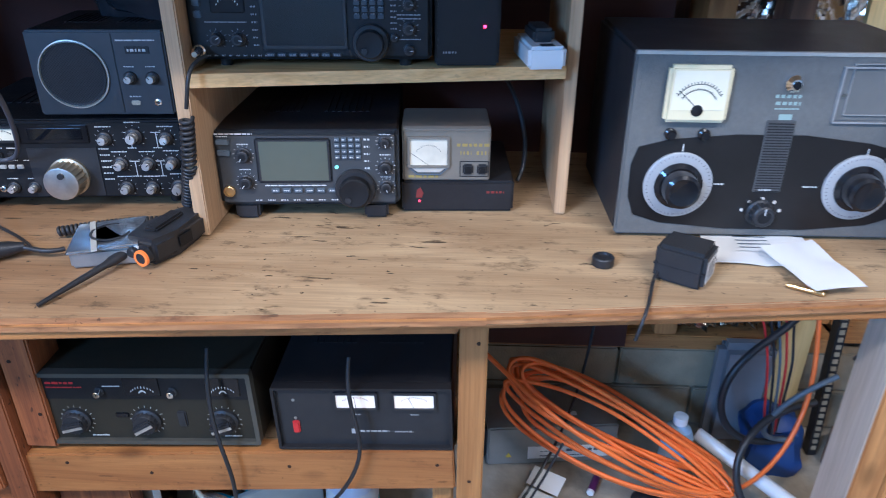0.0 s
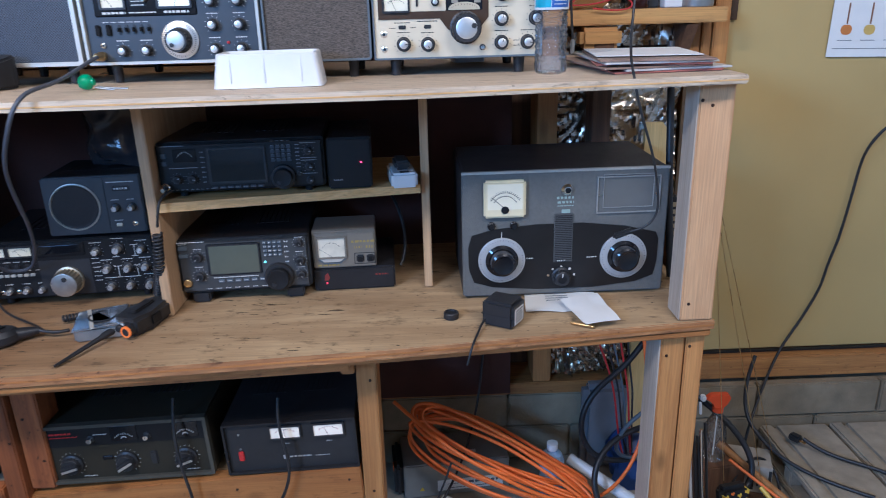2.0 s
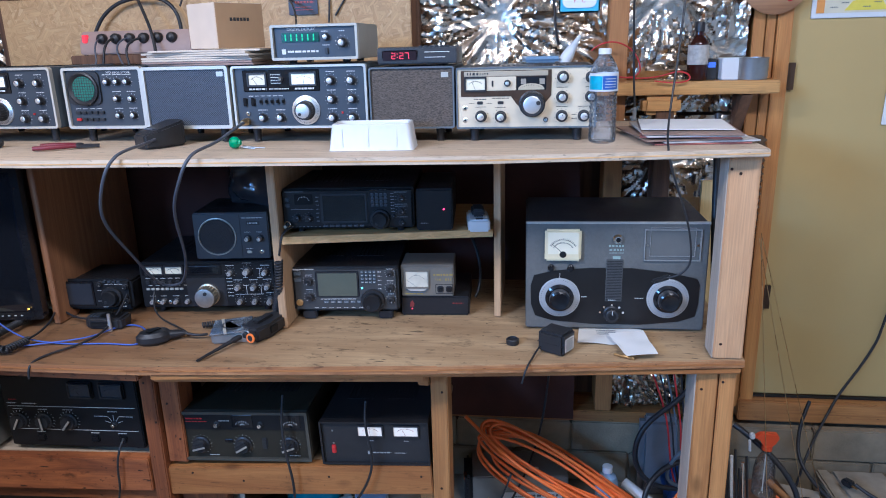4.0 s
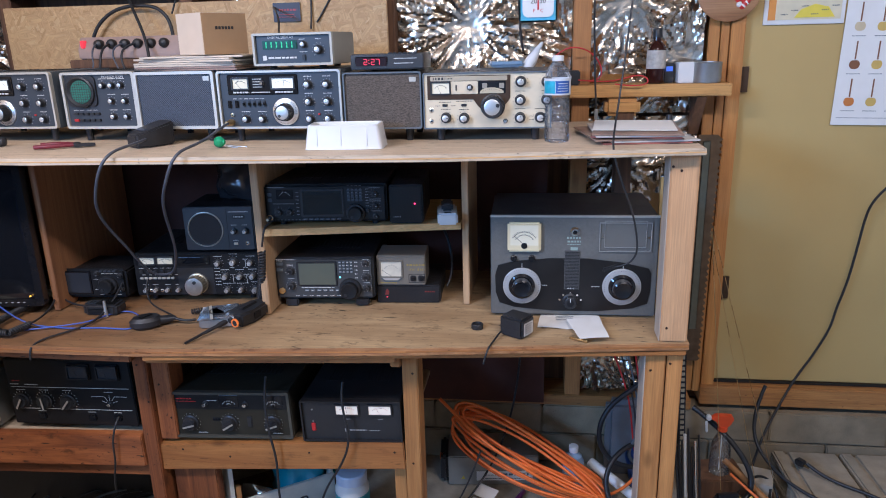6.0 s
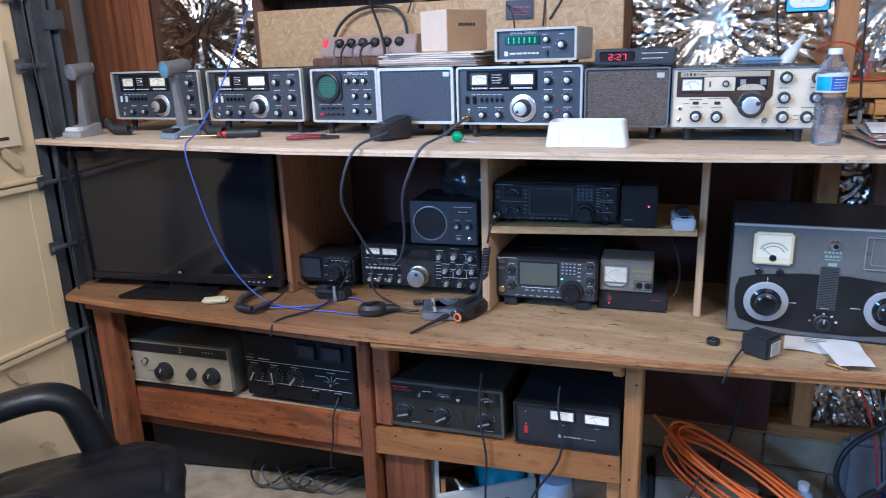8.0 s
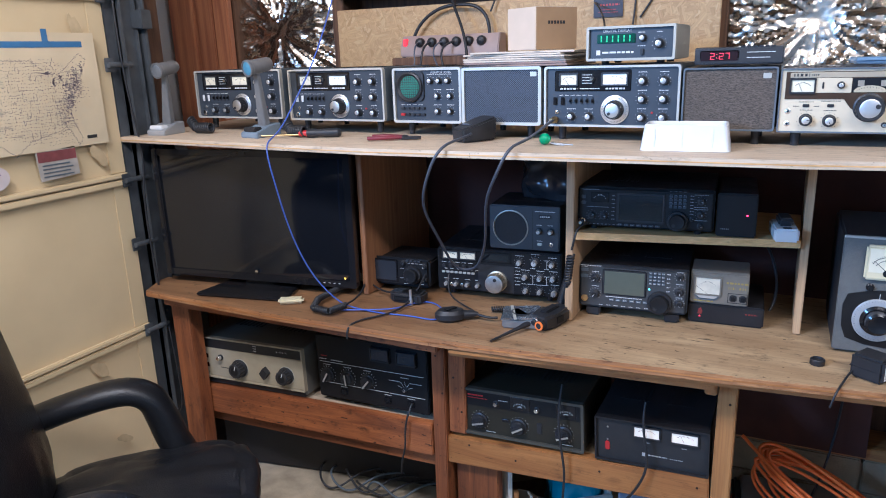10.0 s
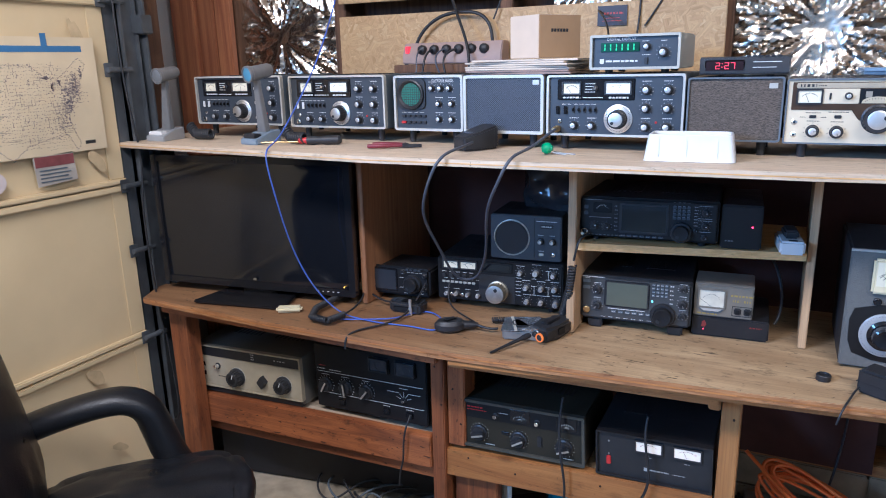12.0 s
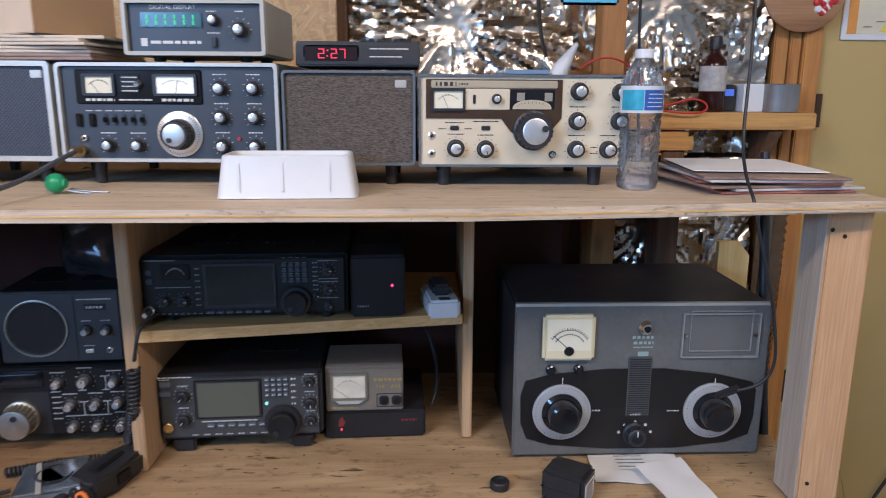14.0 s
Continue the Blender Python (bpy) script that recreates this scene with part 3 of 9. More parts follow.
bm = B()
bmesh.ops.create_grid(bm, x_segments=60, y_segments=60, size=0.5)
bmesh.ops.transform(bm, matrix=Matrix.Translation((0.6, -1.2, FLOOR)) @ Matrix.Diagonal((5.6, 6.4, 1, 1)), verts=bm.verts)
for v in bm.verts:
    v.co.z += 0.004 * noise.noise(v.co * 1.7) - 0.004
solid("floor", bm, CONCRETE, "grey stained concrete garage floor with dirt and scuffs", "floor", "structure")

# Unseen ceiling and walls, added to return light to the bench
solid("ceiling", box(B(), -2.2, -4.4, 2.6, 3.4, 2.0, 2.65), CEIL, "unseen board ceiling added, its tone set for bounce and reflections", "ceiling", "structure")
solid("wall_south", box(B(), -2.2, -4.45, -0.1, 3.4, -4.35, 2.65), ROOMWALL, "unseen plain wall added opposite the bench to bounce light", "wall", "structure")
# Unseen housings added so that the overhead lamps have a fixture
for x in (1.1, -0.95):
    p = thing("unseen_overhead_light", "unseen white housing added above an overhead lamp", "ceiling light", x, -0.5, 2.5, 0, "shop lights")
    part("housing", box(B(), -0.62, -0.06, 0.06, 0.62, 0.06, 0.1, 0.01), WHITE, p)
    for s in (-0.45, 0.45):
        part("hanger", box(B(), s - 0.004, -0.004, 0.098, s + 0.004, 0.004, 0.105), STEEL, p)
solid("wall_east", box(B(), 3.35, -4.4, -0.1, 3.45, 2.0, 2.65), ROOMWALL, "unseen plain side wall added to close the room and bounce light", "wall", "structure")

# north wall: outer boarding, studs, block footing, sill plate
north = solid("wall_north", box(B(), -2.3, 1.68, -0.1, 1.12, 1.76, 2.6), OLDSTUD, "rough dark timber boarding behind the workbench", "wall", "structure")
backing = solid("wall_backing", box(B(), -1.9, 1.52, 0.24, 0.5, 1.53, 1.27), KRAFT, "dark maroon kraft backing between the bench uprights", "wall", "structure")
footing = solid("wall_footing", box(B(), -2.2, 1.56, -0.1, 3.35, 1.76, 0.2), BLOCK, "low concrete block footing of the wall", "wall", "structure")
for row, (z0, z1) in enumerate(((-0.018, 0.098), (0.104, 0.218))):
    x = -2.1 - 0.2 * row
    while x < 3.2:
        part("block", box(B(), x, 1.545 + random.uniform(-0.002, 0.002), z0, x + 0.392, 1.58, z1, 0.004), BLOCK, footing)
        x += 0.4
solid("sill_plate", box(B(), -1.9, 1.54, 0.222, 1.02, 1.68, 0.262, 0.003), JAMBX, "weathered timber plate on the block footing", "sill", "structure")
for x, w in ((-1.9, 0.09), (-1.36, 0.05), (-0.02, 0.045), (0.602, 0.055), (-0.7, 0.045)):
    solid("wall_stud", box(B(), x - w / 2, 1.545, 0.262, x + w / 2, 1.68, 2.6, 0.003), PINE if x > 0.5 else OLDSTUD, "bare timber stud of the garage wall", "stud", "structure", "wall studs")

solid("wall_stud", box(B(), 0.714, 1.5, 0.75, 0.766, 1.575, 1.3, 0.003), OLDSTUD, "dark timber stud in front of the foil", "stud", "structure", "wall studs")

# strand board sheet above the shelf
osb = solid("wall_board", box(B(), -1.335, 1.503, 1.2615, -0.012, 1.518, 1.655, 0.002), OSB, "pale strand board sheet screwed to the studs", "wall panel", "structure")
solid("wall_board", box(B(), -1.335, 1.503, 1.70, -0.55, 1.518, 2.4, 0.002), OSB, "upper sheet of strand board on the wall", "wall panel", "structure")
solid("wall_board", box(B(), -0.28, 1.503, 1.67, -0.012, 1.518, 2.4, 0.002), OSB, "narrow sheet of strand board on the wall", "wall panel", "structure")


def foil(x0, x1, z0, z1, y, seed, amp=0.03, step=0.007, pins=((0.5, 0.35),), sheet_mat=None):
    """A crinkled sheet of foil-faced insulation: folds run out from pinched points, broad dents between."""
    nx, nz = int((x1 - x0) / step), int((z1 - z0) / step)
    bm = B()
    rows = []
    cs = [(x0 + (x1 - x0) * u, z0 + (z1 - z0) * v) for u, v in pins]
    for j in range(nz + 1):
        row = []
        for i in range(nx + 1):
            x, z = x0 + (x1 - x0) * i / nx, z0 + (z1 - z0) * j / nz
            rad, cx, cz = min((math.hypot(x - a, z - b), a, b) for a, b in cs)
            ang = math.atan2(z - cz, x - cx)
            w = Vector((math.cos(ang), math.sin(ang), 0))
            k = w * (1 + 0.12 * noise.noise(Vector((x * 7, z * 7, seed))))
            star = 0.8 * abs(noise.noise(k * 4 + Vector((seed, 0, rad * 1.5)))) + 0.6 * abs(noise.noise(k * 10 + Vector((0, seed, rad * 2)))) + 0.2 * abs(noise.noise(k * 22 + Vector((seed, seed, rad * 4))))
            p = Vector((x * 9, seed * 3.7, z * 15))
            dent = abs(noise.noise(p)) + 0.5 * abs(noise.noise(p * 2.1))
            big = noise.noise(Vector((x * 4, seed, z * 4)))
            row.append(bm.verts.new((x, y + 0.012 + amp * (1.0 * big - 1.35 * star * min(1, rad * 6) - 0.08 * dent), z)))
        rows.append(row)
    for a, b in zip(rows, rows[1:]):
        for i in range(nx):
            bm.faces.new((a[i], a[i + 1], b[i + 1], b[i]))
    ob = solid("insulation_foil", bm, sheet_mat or FOIL, "crinkled silver foil insulation between the wall studs", "insulation", "structure", "foil insulation")
    ob.data.shade_smooth()
    return ob


foil(-1.86, -1.385, 1.27, 2.0, 1.60, 3, pins=((0.4, 0.45), (0.7, 0.85)))
foil(0.005, 0.572, 1.27, 2.0, 1.60, 1, pins=((0.42, 0.4), (0.9, 0.75)))
foil(0.632, 0.985, 1.27, 2.0, 1.60, 7, pins=((0.3, 0.5), (0.85, 0.2)))
foil(0.632, 0.985, 0.75, 1.26, 1.60, 5, pins=((0.3, 0.7), (0.7, 0.4)))
# Darker copy of the foil for the sheet low under the bench
DARKFOIL = crumpled("darker_foil", (0.46, 0.4, 0.32))
foil(0.618, 0.9, 0.285, 0.74, 1.56, 9, 0.05, pins=((0.2, 0.3), (0.75, 0.55)), sheet_mat=DARKFOIL)
foil(-0.55, -0.28, 1.66, 1.9, 1.58, 13, 0.02)

# doorway at the right: jambs, leaf, sill
jamb = solid("door_frame", box(B(), 1.065, 1.6, 0.262, 1.108, 1.76, 2.35, 0.003), JAMB, "orange-brown fir door jamb", "door frame", "structure")
part("jamb_board", box(B(), 1.0, 1.612, 0.262, 1.034, 1.7, 2.35, 0.003), JAMB, jamb)
part("jamb_board", box(B(), 1.037, 1.607, 0.262, 1.062, 1.7, 2.35, 0.003), JAMB, jamb)
part("jamb_board", box(B(), 2.2, 1.6, 0.262, 2.26, 1.76, 2.35, 0.003), JAMB, jamb)
part("head_board", box(B(), 1.108, 1.6, 2.3, 2.2, 1.76, 2.35, 0.003), JAMBX, jamb)
part("sill_board", box(B(), 1.06, 1.585, 0.222, 2.3, 1.7, 0.296, 0.004), JAMBX, jamb)
part("sill_step", box(B(), 1.108, 1.62, 0.297, 2.2, 1.634, 0.303, 0.001), BLACKM, jamb)
leaf = solid("door_1", box(B(), 1.112, 1.635, 0.304, 2.196, 1.675, 2.297, 0.002), DOORPAINT, "closed olive-beige painted door leaf", "door", "structure")
for z in (0.62, 1.33, 2.1):
    bm = cyl(B(), (1.11, 1.615, z), 0.007, 0.08, "z", seg=12)
    box(bm, 1.104, 1.622, z, 1.135, 1.634, z + 0.08)
    part("hinge", bm, mat("dark_bronze", (0.09, 0.055, 0.035), 0.45, 0.7, 0.2, 40), leaf)
solid("wall_east_part", box(B(), 2.26, 1.6, 0.2, 3.4, 1.76, 2.6), ROOMWALL, "plain wall beyond the door", "wall", "structure")
solid("wall_over_door", box(B(), 1.0, 1.6, 2.35, 2.3, 1.76, 2.6), ROOMWALL, "plain wall over the door", "wall", "structure")

# garage door at the left: ribbed panels, hinges, rail
GX = -1.77
gdoor = solid("garage_door", box(B(), GX - 0.06, -4.3, FLOOR, GX - 0.045, 0.86, 1.705), GDOOR, "cream sectional garage door, closed, with taped papers", "garage door", "structure")
for z0, z1 in ((FLOOR, 0.589), (0.591, 1.124), (1.126, 1.705), (1.707, 2.4)):
    if z0 < 1.7:
        part("door_panel", box(B(), GX - 0.045, -4.3, z0, GX - 0.02, 0.86, z1, 0.004), GDOOR, gdoor)
    else:  # the unseen top panel gets an added window for the cool lamp
        for ya, yb, za, zb in ((-4.3, -3.0, z0, z1), (-1.2, 0.86, z0, z1), (-2.998, -1.202, z0, 1.76), (-2.998, -1.202, 2.3, z1)):
            part("door_panel", box(B(), GX - 0.06, ya, za, GX - 0.02, yb, zb, 0.004), GDOOR, gdoor)
    bm = box(B(), GX - 0.02, -4.3, z0 + 0.001, GX - 0.001, 0.86, z0 + 0.018, 0.004)
    box(bm, GX - 0.02, -4.3, z1 - 0.022, GX - 0.003, 0.86, z1 - 0.001, 0.004)
    part("door_rib", bm, GDOOR, gdoor)
    bm = box(B(), GX - 0.02, 0.8, z0 + 0.018, GX - 0.016, 0.86, z1 - 0.022, 0.002)
    part("door_stile", bm, GDOOR, gdoor)
# Added window, out of view, to account for the cool lamp
win = solid("window_1", frame_ring(B(), -2.998, 1.762, -1.202, 2.298, 0.03, -0.01, 0.02, 0.004), WHITE, "unseen window added in the garage door's top panel for the cool lamp", "window", "structure")
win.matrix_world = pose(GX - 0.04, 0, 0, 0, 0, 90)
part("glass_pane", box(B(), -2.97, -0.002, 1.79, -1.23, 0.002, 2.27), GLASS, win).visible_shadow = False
for z in (0.59, 1.12, 1.7, 0.9, 1.49):
    bm = box(B(), GX, 0.825, z - 0.022, GX + 0.005, 0.86, z + 0.022, 0.002)
    cyl(bm, (GX + 0.012, 0.83, z), 0.009, 0.09, "y", seg=10)
    part("roller_hinge", bm, GRIME, gdoor)
rail = thing("door_rail", "grimy galvanised steel rail of the garage door", "door rail", GX, 0.9, FLOOR)
tagged(rail, kind="structure")
bm = box(B(), -0.02, 0.0, 0, 0.004, 0.06, 2.4, 0.003)
box(bm, -0.02, 0.0, 0, 0.02, 0.004, 2.4, 0.001)
box(bm, -0.02, 0.056, 0, 0.02, 0.06, 2.4, 0.001)
part("channel", bm, GRIME, rail)
part("angle_iron", box(B(), -0.02, 0.075, 0, 0.035, 0.085, 2.4, 0.002), GRIME, rail)
part("side_plate", box(B(), -0.03, -0.035, 0, -0.021, 0.1, 2.4, 0.002), GRIME, rail)
for z in (0.62, 1.12, 1.62):
    part("bracket", box(B(), -0.01, 0.05, z, 0.05, 0.095, z + 0.06, 0.003), GRIME, rail)
solid("wall_west", box(B(), -2.3, -4.4, -0.1, -2.2, 1.7, 2.65), ROOMWALL, "plain outer wall beside the garage door", "wall", "structure")
solid("wall_post", box(B(), -2.2, 1.0, FLOOR, -1.80, 1.1, 2.6, 0.004), OLDSTUD, "dark timber post beside the garage door", "post", "structure")
CEDAR = wood("cedar_board", (0.48, 0.2, 0.085), (0.28, 0.095, 0.045), "z", 22, 0.55)
corner = solid("wall_corner", box(B(), -2.2, 1.54, 0.24, -1.95, 1.66, 2.6), OLDSTUD, "timber corner of the wall", "wall", "structure")
for x0, x1, y in ((-2.15, -2.02, 1.49), (-2.015, -1.93, 1.50), (-1.925, -1.85, 1.5)):
    part("board", box(B(), x0, y, 0.24, x1, y + 0.03, 2.6, 0.004), CEDAR, corner)

# ---- the workbench ----
bench = thing("workbench", "home-built two-level wooden workbench of plywood and posts", "workbench", 0, 0, 0)
bm = prism(B(), [(-1.72, 0.812), (-1.2, 0.787), (-0.6, 0.79), (0.13, 0.848), (0.86, 0.932), (0.862, 1.5), (-1.85, 1.5), (-1.85, 1.1)], 0.728, 0.75)
bmesh.ops.bevel(bm, geom=[e for e in bm.edges if abs(e.verts[0].co.z - e.verts[1].co.z) < 1e-4], offset=0.002, segments=2, affect="EDGES")
top = part("tabletop", bm, PLY, bench, "worn plywood tabletop, stained and scratched")
top.data.materials.append(PLYEDGE)
for f in top.data.polygons:
    if abs(f.normal.z) < 0.5:
        f.material_index = 1
bm = prism(B(), [(-1.79, 0.86), (-0.8, 0.785), (0.24, 0.815), (0.856, 0.892), (0.856, 1.46), (-1.85, 1.5)], 1.243, 1.26)
bmesh.ops.bevel(bm, geom=[e for e in bm.edges if abs(e.verts[0].co.z - e.verts[1].co.z) < 1e-4], offset=0.002, segments=2, affect="EDGES")
part("top_shelf", bm, SHELF, bench, "pale pine upper shelf")
for z, shelf_pts in ((0.7385, ((-1.72, 0.812), (-1.2, 0.787), (-0.6, 0.79), (0.13, 0.848), (0.86, 0.932))), (1.2505, ((-1.79, 0.86), (-0.8, 0.785), (0.24, 0.815), (0.856, 0.892)))):
    for (ax, ay), (bx, by) in zip(shelf_pts, shelf_pts[1:]):
        plank("ply_layer", PINEX if z < 1 else MIDPINE, (ax, ay + 0.0005, z), (bx, by + 0.0005, z), 0.003, 0.0042 if z < 1 else 0.003, bench, 0.0004)
# ply edge strip and aprons
plank("edge_strip", PINEX, (-0.58, 0.806, 0.719), (0.855, 0.945, 0.719), 0.02, 0.016, bench)
plank("apron", REDWOODX, (-1.66, 0.842, 0.714), (-0.62, 0.822, 0.714), 0.03, 0.026, bench)
plank("apron", PINEX, (-0.6, 0.85, 0.698), (0.09, 0.9, 0.698), 0.02, 0.028, bench)


def post(x0, x1, y0, y1, z0, z1, m, label=""):
    part("post", box(B(), x0, y0, z0, x1, y1, z1, 0.003), m, bench, label)


post(-1.683, -1.6, 0.875, 0.93, 0.14, 0.727, REDWOOD)
post(-0.715, -0.672, 0.955, 1.045, FLOOR, 0.727, REDWOOD)
post(-0.668, -0.612, 0.972, 1.05, 0.365, 0.727, REDWOOD)
post(-0.66, -0.52, 1.0, 1.04, FLOOR, 0.27, REDWOOD)
post(0.094, 0.139, 0.962, 1.05, FLOOR, 0.727, PINE)
post(0.05, 0.088, 1.0, 1.05, FLOOR, 0.31, PINE)
post(0.757, 0.808, 0.95, 1.04, FLOOR, 0.727, PINE)
post(0.812, 0.852, 0.952, 1.04, FLOOR, 0.727, PINE)
post(0.7845, 0.853, 0.93, 1.0, 0.752, 1.242, FIRPOST)
# Thin pale strips paint the cool sidelight on the posts' left sides
part("weathered_face", box(B(), 0.7815, 0.931, 0.753, 0.7842, 0.999, 1.241, 0.001), LITPINE, bench, "pale strip painting cool light on the post's side")
part("weathered_face", box(B(), 0.7535, 0.951, FLOOR, 0.7565, 1.039, 0.726, 0.001), LITPINE, bench, "pale strip painting cool light on the post's side")
part("block", box(B(), 0.062, 0.955, 0.64, 0.092, 1.04, 0.727, 0.003), PINEX, bench)
plank("rail", PINEX, (-0.684, 0.985, 0.304), (0.09, 0.985, 0.35), 0.036, 0.09, bench)
plank("rail", REDWOODX, (-1.72, 0.95, 0.308), (-0.718, 0.965, 0.334), 0.036, 0.105, bench)
plank("rail", REDWOODX, (-1.72, 0.985, 0.23), (-0.718, 0.99, 0.258), 0.036, 0.05, bench)
plank("lower_shelf", PLY, (-0.668, 1.235, 0.3513), (0.094, 1.235, 0.378), 0.46, 0.016, bench)
plank("lower_shelf", SHELF, (-1.72, 1.235, 0.354), (-0.718, 1.235, 0.367), 0.53, 0.02, bench)


def wallboard(name, m, x, y0, y1, z0, z1, w=0.019):
    part(name, box(B(), x, y0, z0, x + w, y1, z1, 0.002), m, bench)


wallboard("divider", DARKPLY, -0.995, 1.04, 1.48, 0.752, 1.242)
wallboard("divider", PLYV, -0.332, 1.05, 1.48, 0.752, 1.242, 0.022)
wallboard("divider", PLYV, 0.25, 1.168, 1.48, 0.752, 1.242, 0.019)
bm = prism(B(), [(-0.308, 1.053), (0.248, 1.15), (0.248, 1.46), (-0.308, 1.46)], 0.99, 1.01)
part("middle_shelf", bm, MIDPINE, bench)
NAIL = mat("rusty_nail", (0.06, 0.035, 0.025), 0.5, 0.6, 0.2, 60)
for x, y, z in ((-0.7, 0.9545, 0.62), (-0.68, 0.9545, 0.5), (-0.64, 0.9715, 0.66), (-0.625, 0.9715, 0.44), (-0.65, 0.9715, 0.55), (0.116, 0.9615, 0.33), (0.124, 0.9615, 0.62), (0.107, 0.9615, 0.05), (0.77, 0.9495, 0.66), (0.82, 0.9515, 0.68), (0.81, 0.9295, 1.2), (0.79, 0.9295, 1.21), (0.8, 0.9295, 0.79), (-1.7, 0.8745, 0.66), (-1.685, 0.8745, 0.3)):
    part("nail", lathe(B(), [(0.0035, 0), (0.0032, 0.0009), (0, 0.0011)], (x, y, z), "-y", 10), NAIL, bench)
for x, z in ((-0.6, 0.335), (-0.2, 0.345), (0.06, 0.36), (-0.45, 0.318)):
    part("nail", lathe(B(), [(0.0035, 0), (0.0032, 0.0009), (0, 0.0011)], (x, 0.967, z), "-y", 10), NAIL, bench)


# ---- radio parts ----
MESHES = {}


def knob(p, x, z, r, style="silver", turn=0.0, y=0.0):
    """A control knob on a front panel: fluted black skirt, turned cap, pointer line."""
    key = (style, round(r, 4))
    if key not in MESHES:
        a, c, i = B(), B(), B()
        if style == "silver":
            lathe(a, [(r * 1.12, 0), (r * 1.12, r * 0.25), (r * 0.99, r * 0.35), (r * 0.95, r * 1.45), (r * 0.88, r * 1.52), (0, r * 1.52)], axis="-y", seg=32, flutes=(2, 3))
            lathe(c, [(r * 0.66, r * 1.5), (r * 0.64, r * 1.58), (r * 0.58, r * 1.61), (0, r * 1.6)], axis="-y", seg=22)
            box(i, -r * 0.05, -r * 1.63, 0.15 * r, r * 0.05, -r * 1.58, r * 0.64)
            mats = (BLACK, ALU, MARKD)
        elif style == "shaft":
            lathe(a, [(r * 1.12, 0), (r * 1.12, r * 0.3), (r * 1.0, r * 0.42), (r * 0.72, r * 0.5), (0, r * 0.5)], axis="-y", seg=30)
            lathe(c, [(r * 0.7, r * 0.45), (r * 0.7, r * 1.05), (r * 0.62, r * 1.1), (r * 0.62, r * 1.75), (r * 0.55, r * 1.82), (0, r * 1.82)], axis="-y", seg=30, flutes=(1,))
            box(i, -r * 0.06, -r * 1.85, 0.1 * r, r * 0.06, -r * 1.8, r * 0.58)
            mats = (BLACK, ALU, MARKD)
        elif style == "black":
            lathe(a, [(r * 1.05, 0), (r * 1.05, r * 0.2), (r * 0.92, r * 0.3), (r * 0.86, r * 1.0), (r * 0.7, r * 1.08), (0, r * 1.08)], axis="-y", seg=32, flutes=(2, 3))
            lathe(c, [(r * 0.5, r * 1.08), (r * 0.46, r * 1.11), (0, r * 1.11)], axis="-y", seg=18)
            box(i, -r * 0.05, -r * 1.13, 0.2 * r, r * 0.05, -r * 1.09, r * 0.7)
            mats = (BLACK, GREYC, MARK)
        elif style == "bar":
            lathe(a, [(r * 1.15, 0), (r * 1.15, r * 0.25), (r * 1.0, r * 0.36), (r * 0.94, r * 0.7), (r * 0.85, r * 0.76), (0, r * 0.76)], axis="-y", seg=32, flutes=(2, 3))
            box(c, -r * 0.32, -r * 1.1, -r * 0.92, r * 0.32, -r * 0.7, r * 0.92, r * 0.1)
            box(i, r * 0.02, -r * 1.13, -r * 0.88, r * 0.3, -r * 1.08, r * 0.88, r * 0.03)
            mats = (BLACK, BLACK, ALU)
        elif style == "chrome":
            lathe(a, [(r, 0), (r, r * 0.3), (r * 0.8, r * 0.4), (0, r * 0.4)], axis="-y", seg=18)
            lathe(c, [(r * 0.75, r * 0.35), (r * 0.7, r * 1.5), (r * 0.6, r * 1.6), (0, r * 1.6)], axis="-y", seg=18)
            box(i, -r * 0.08, -r * 1.63, 0, r * 0.08, -r * 1.58, r * 0.6)
            mats = (BLACK, CHROME, MARKD)
        else:  # tuning dial
            deep = 0.78 if style == "dialblack" else 1.12
            if style == "dialblack":
                lathe(a, [(r, 0), (r, r * 0.25), (r * 0.94, r * 0.34), (0, r * 0.34)], axis="-y", seg=40)
                lathe(c, [(r * 0.755, r * 0.3), (r * 0.74, r * 0.78), (r * 0.67, r * 0.86), (r * 0.2, r * 0.8), (0, r * 0.8)], axis="-y", seg=36)
            else:
                lathe(a, [(r, 0), (r, r * 0.15), (r * 0.93, r * 0.2), (r * 0.9, r * 1.02), (r * 0.84, r * 1.08), (0, r * 1.08)], axis="-y", seg=44, flutes=(2, 3))
                k = {"dialface": 0.86, "dialsmall": 0.66}.get(style, 0.72)
                lathe(c, [(r * k, r * 1.06), (r * k * 0.98, r * 1.12), (r * k * 0.9, r * 1.14), (0, r * 1.12)], axis="-y", seg=40)
            ix, iz = (0.46, 0.14) if style == "dialsmall" else (-0.3, -0.33)
            cyl(i, (r * ix, -r * deep, r * iz), r * 0.16, r * 0.12, "-y", seg=14)
            mats = {"dialsilver": (BLACK, TURNED, BLACK), "dialsmall": (BLACK, ALU, BLACK), "dialface": (BRASSY, TURNED, BLACK), "dialblack": (BLACK, GREYC, BLACK)}[style]
        MESHES[key] = [finish(q) for q in (a, c, i)], mats
        for me, m in zip(*MESHES[key]):
            me.materials.append(m)
    (a, c, i), mats = MESHES[key]
    k = part("knob" if "dial" not in style else "tuning_dial", a, None, p)
    k.matrix_basis = pose(x, y, z, 0, turn)
    part("cap", c, None, k)
    part("pointer", i, None, k)
    return k


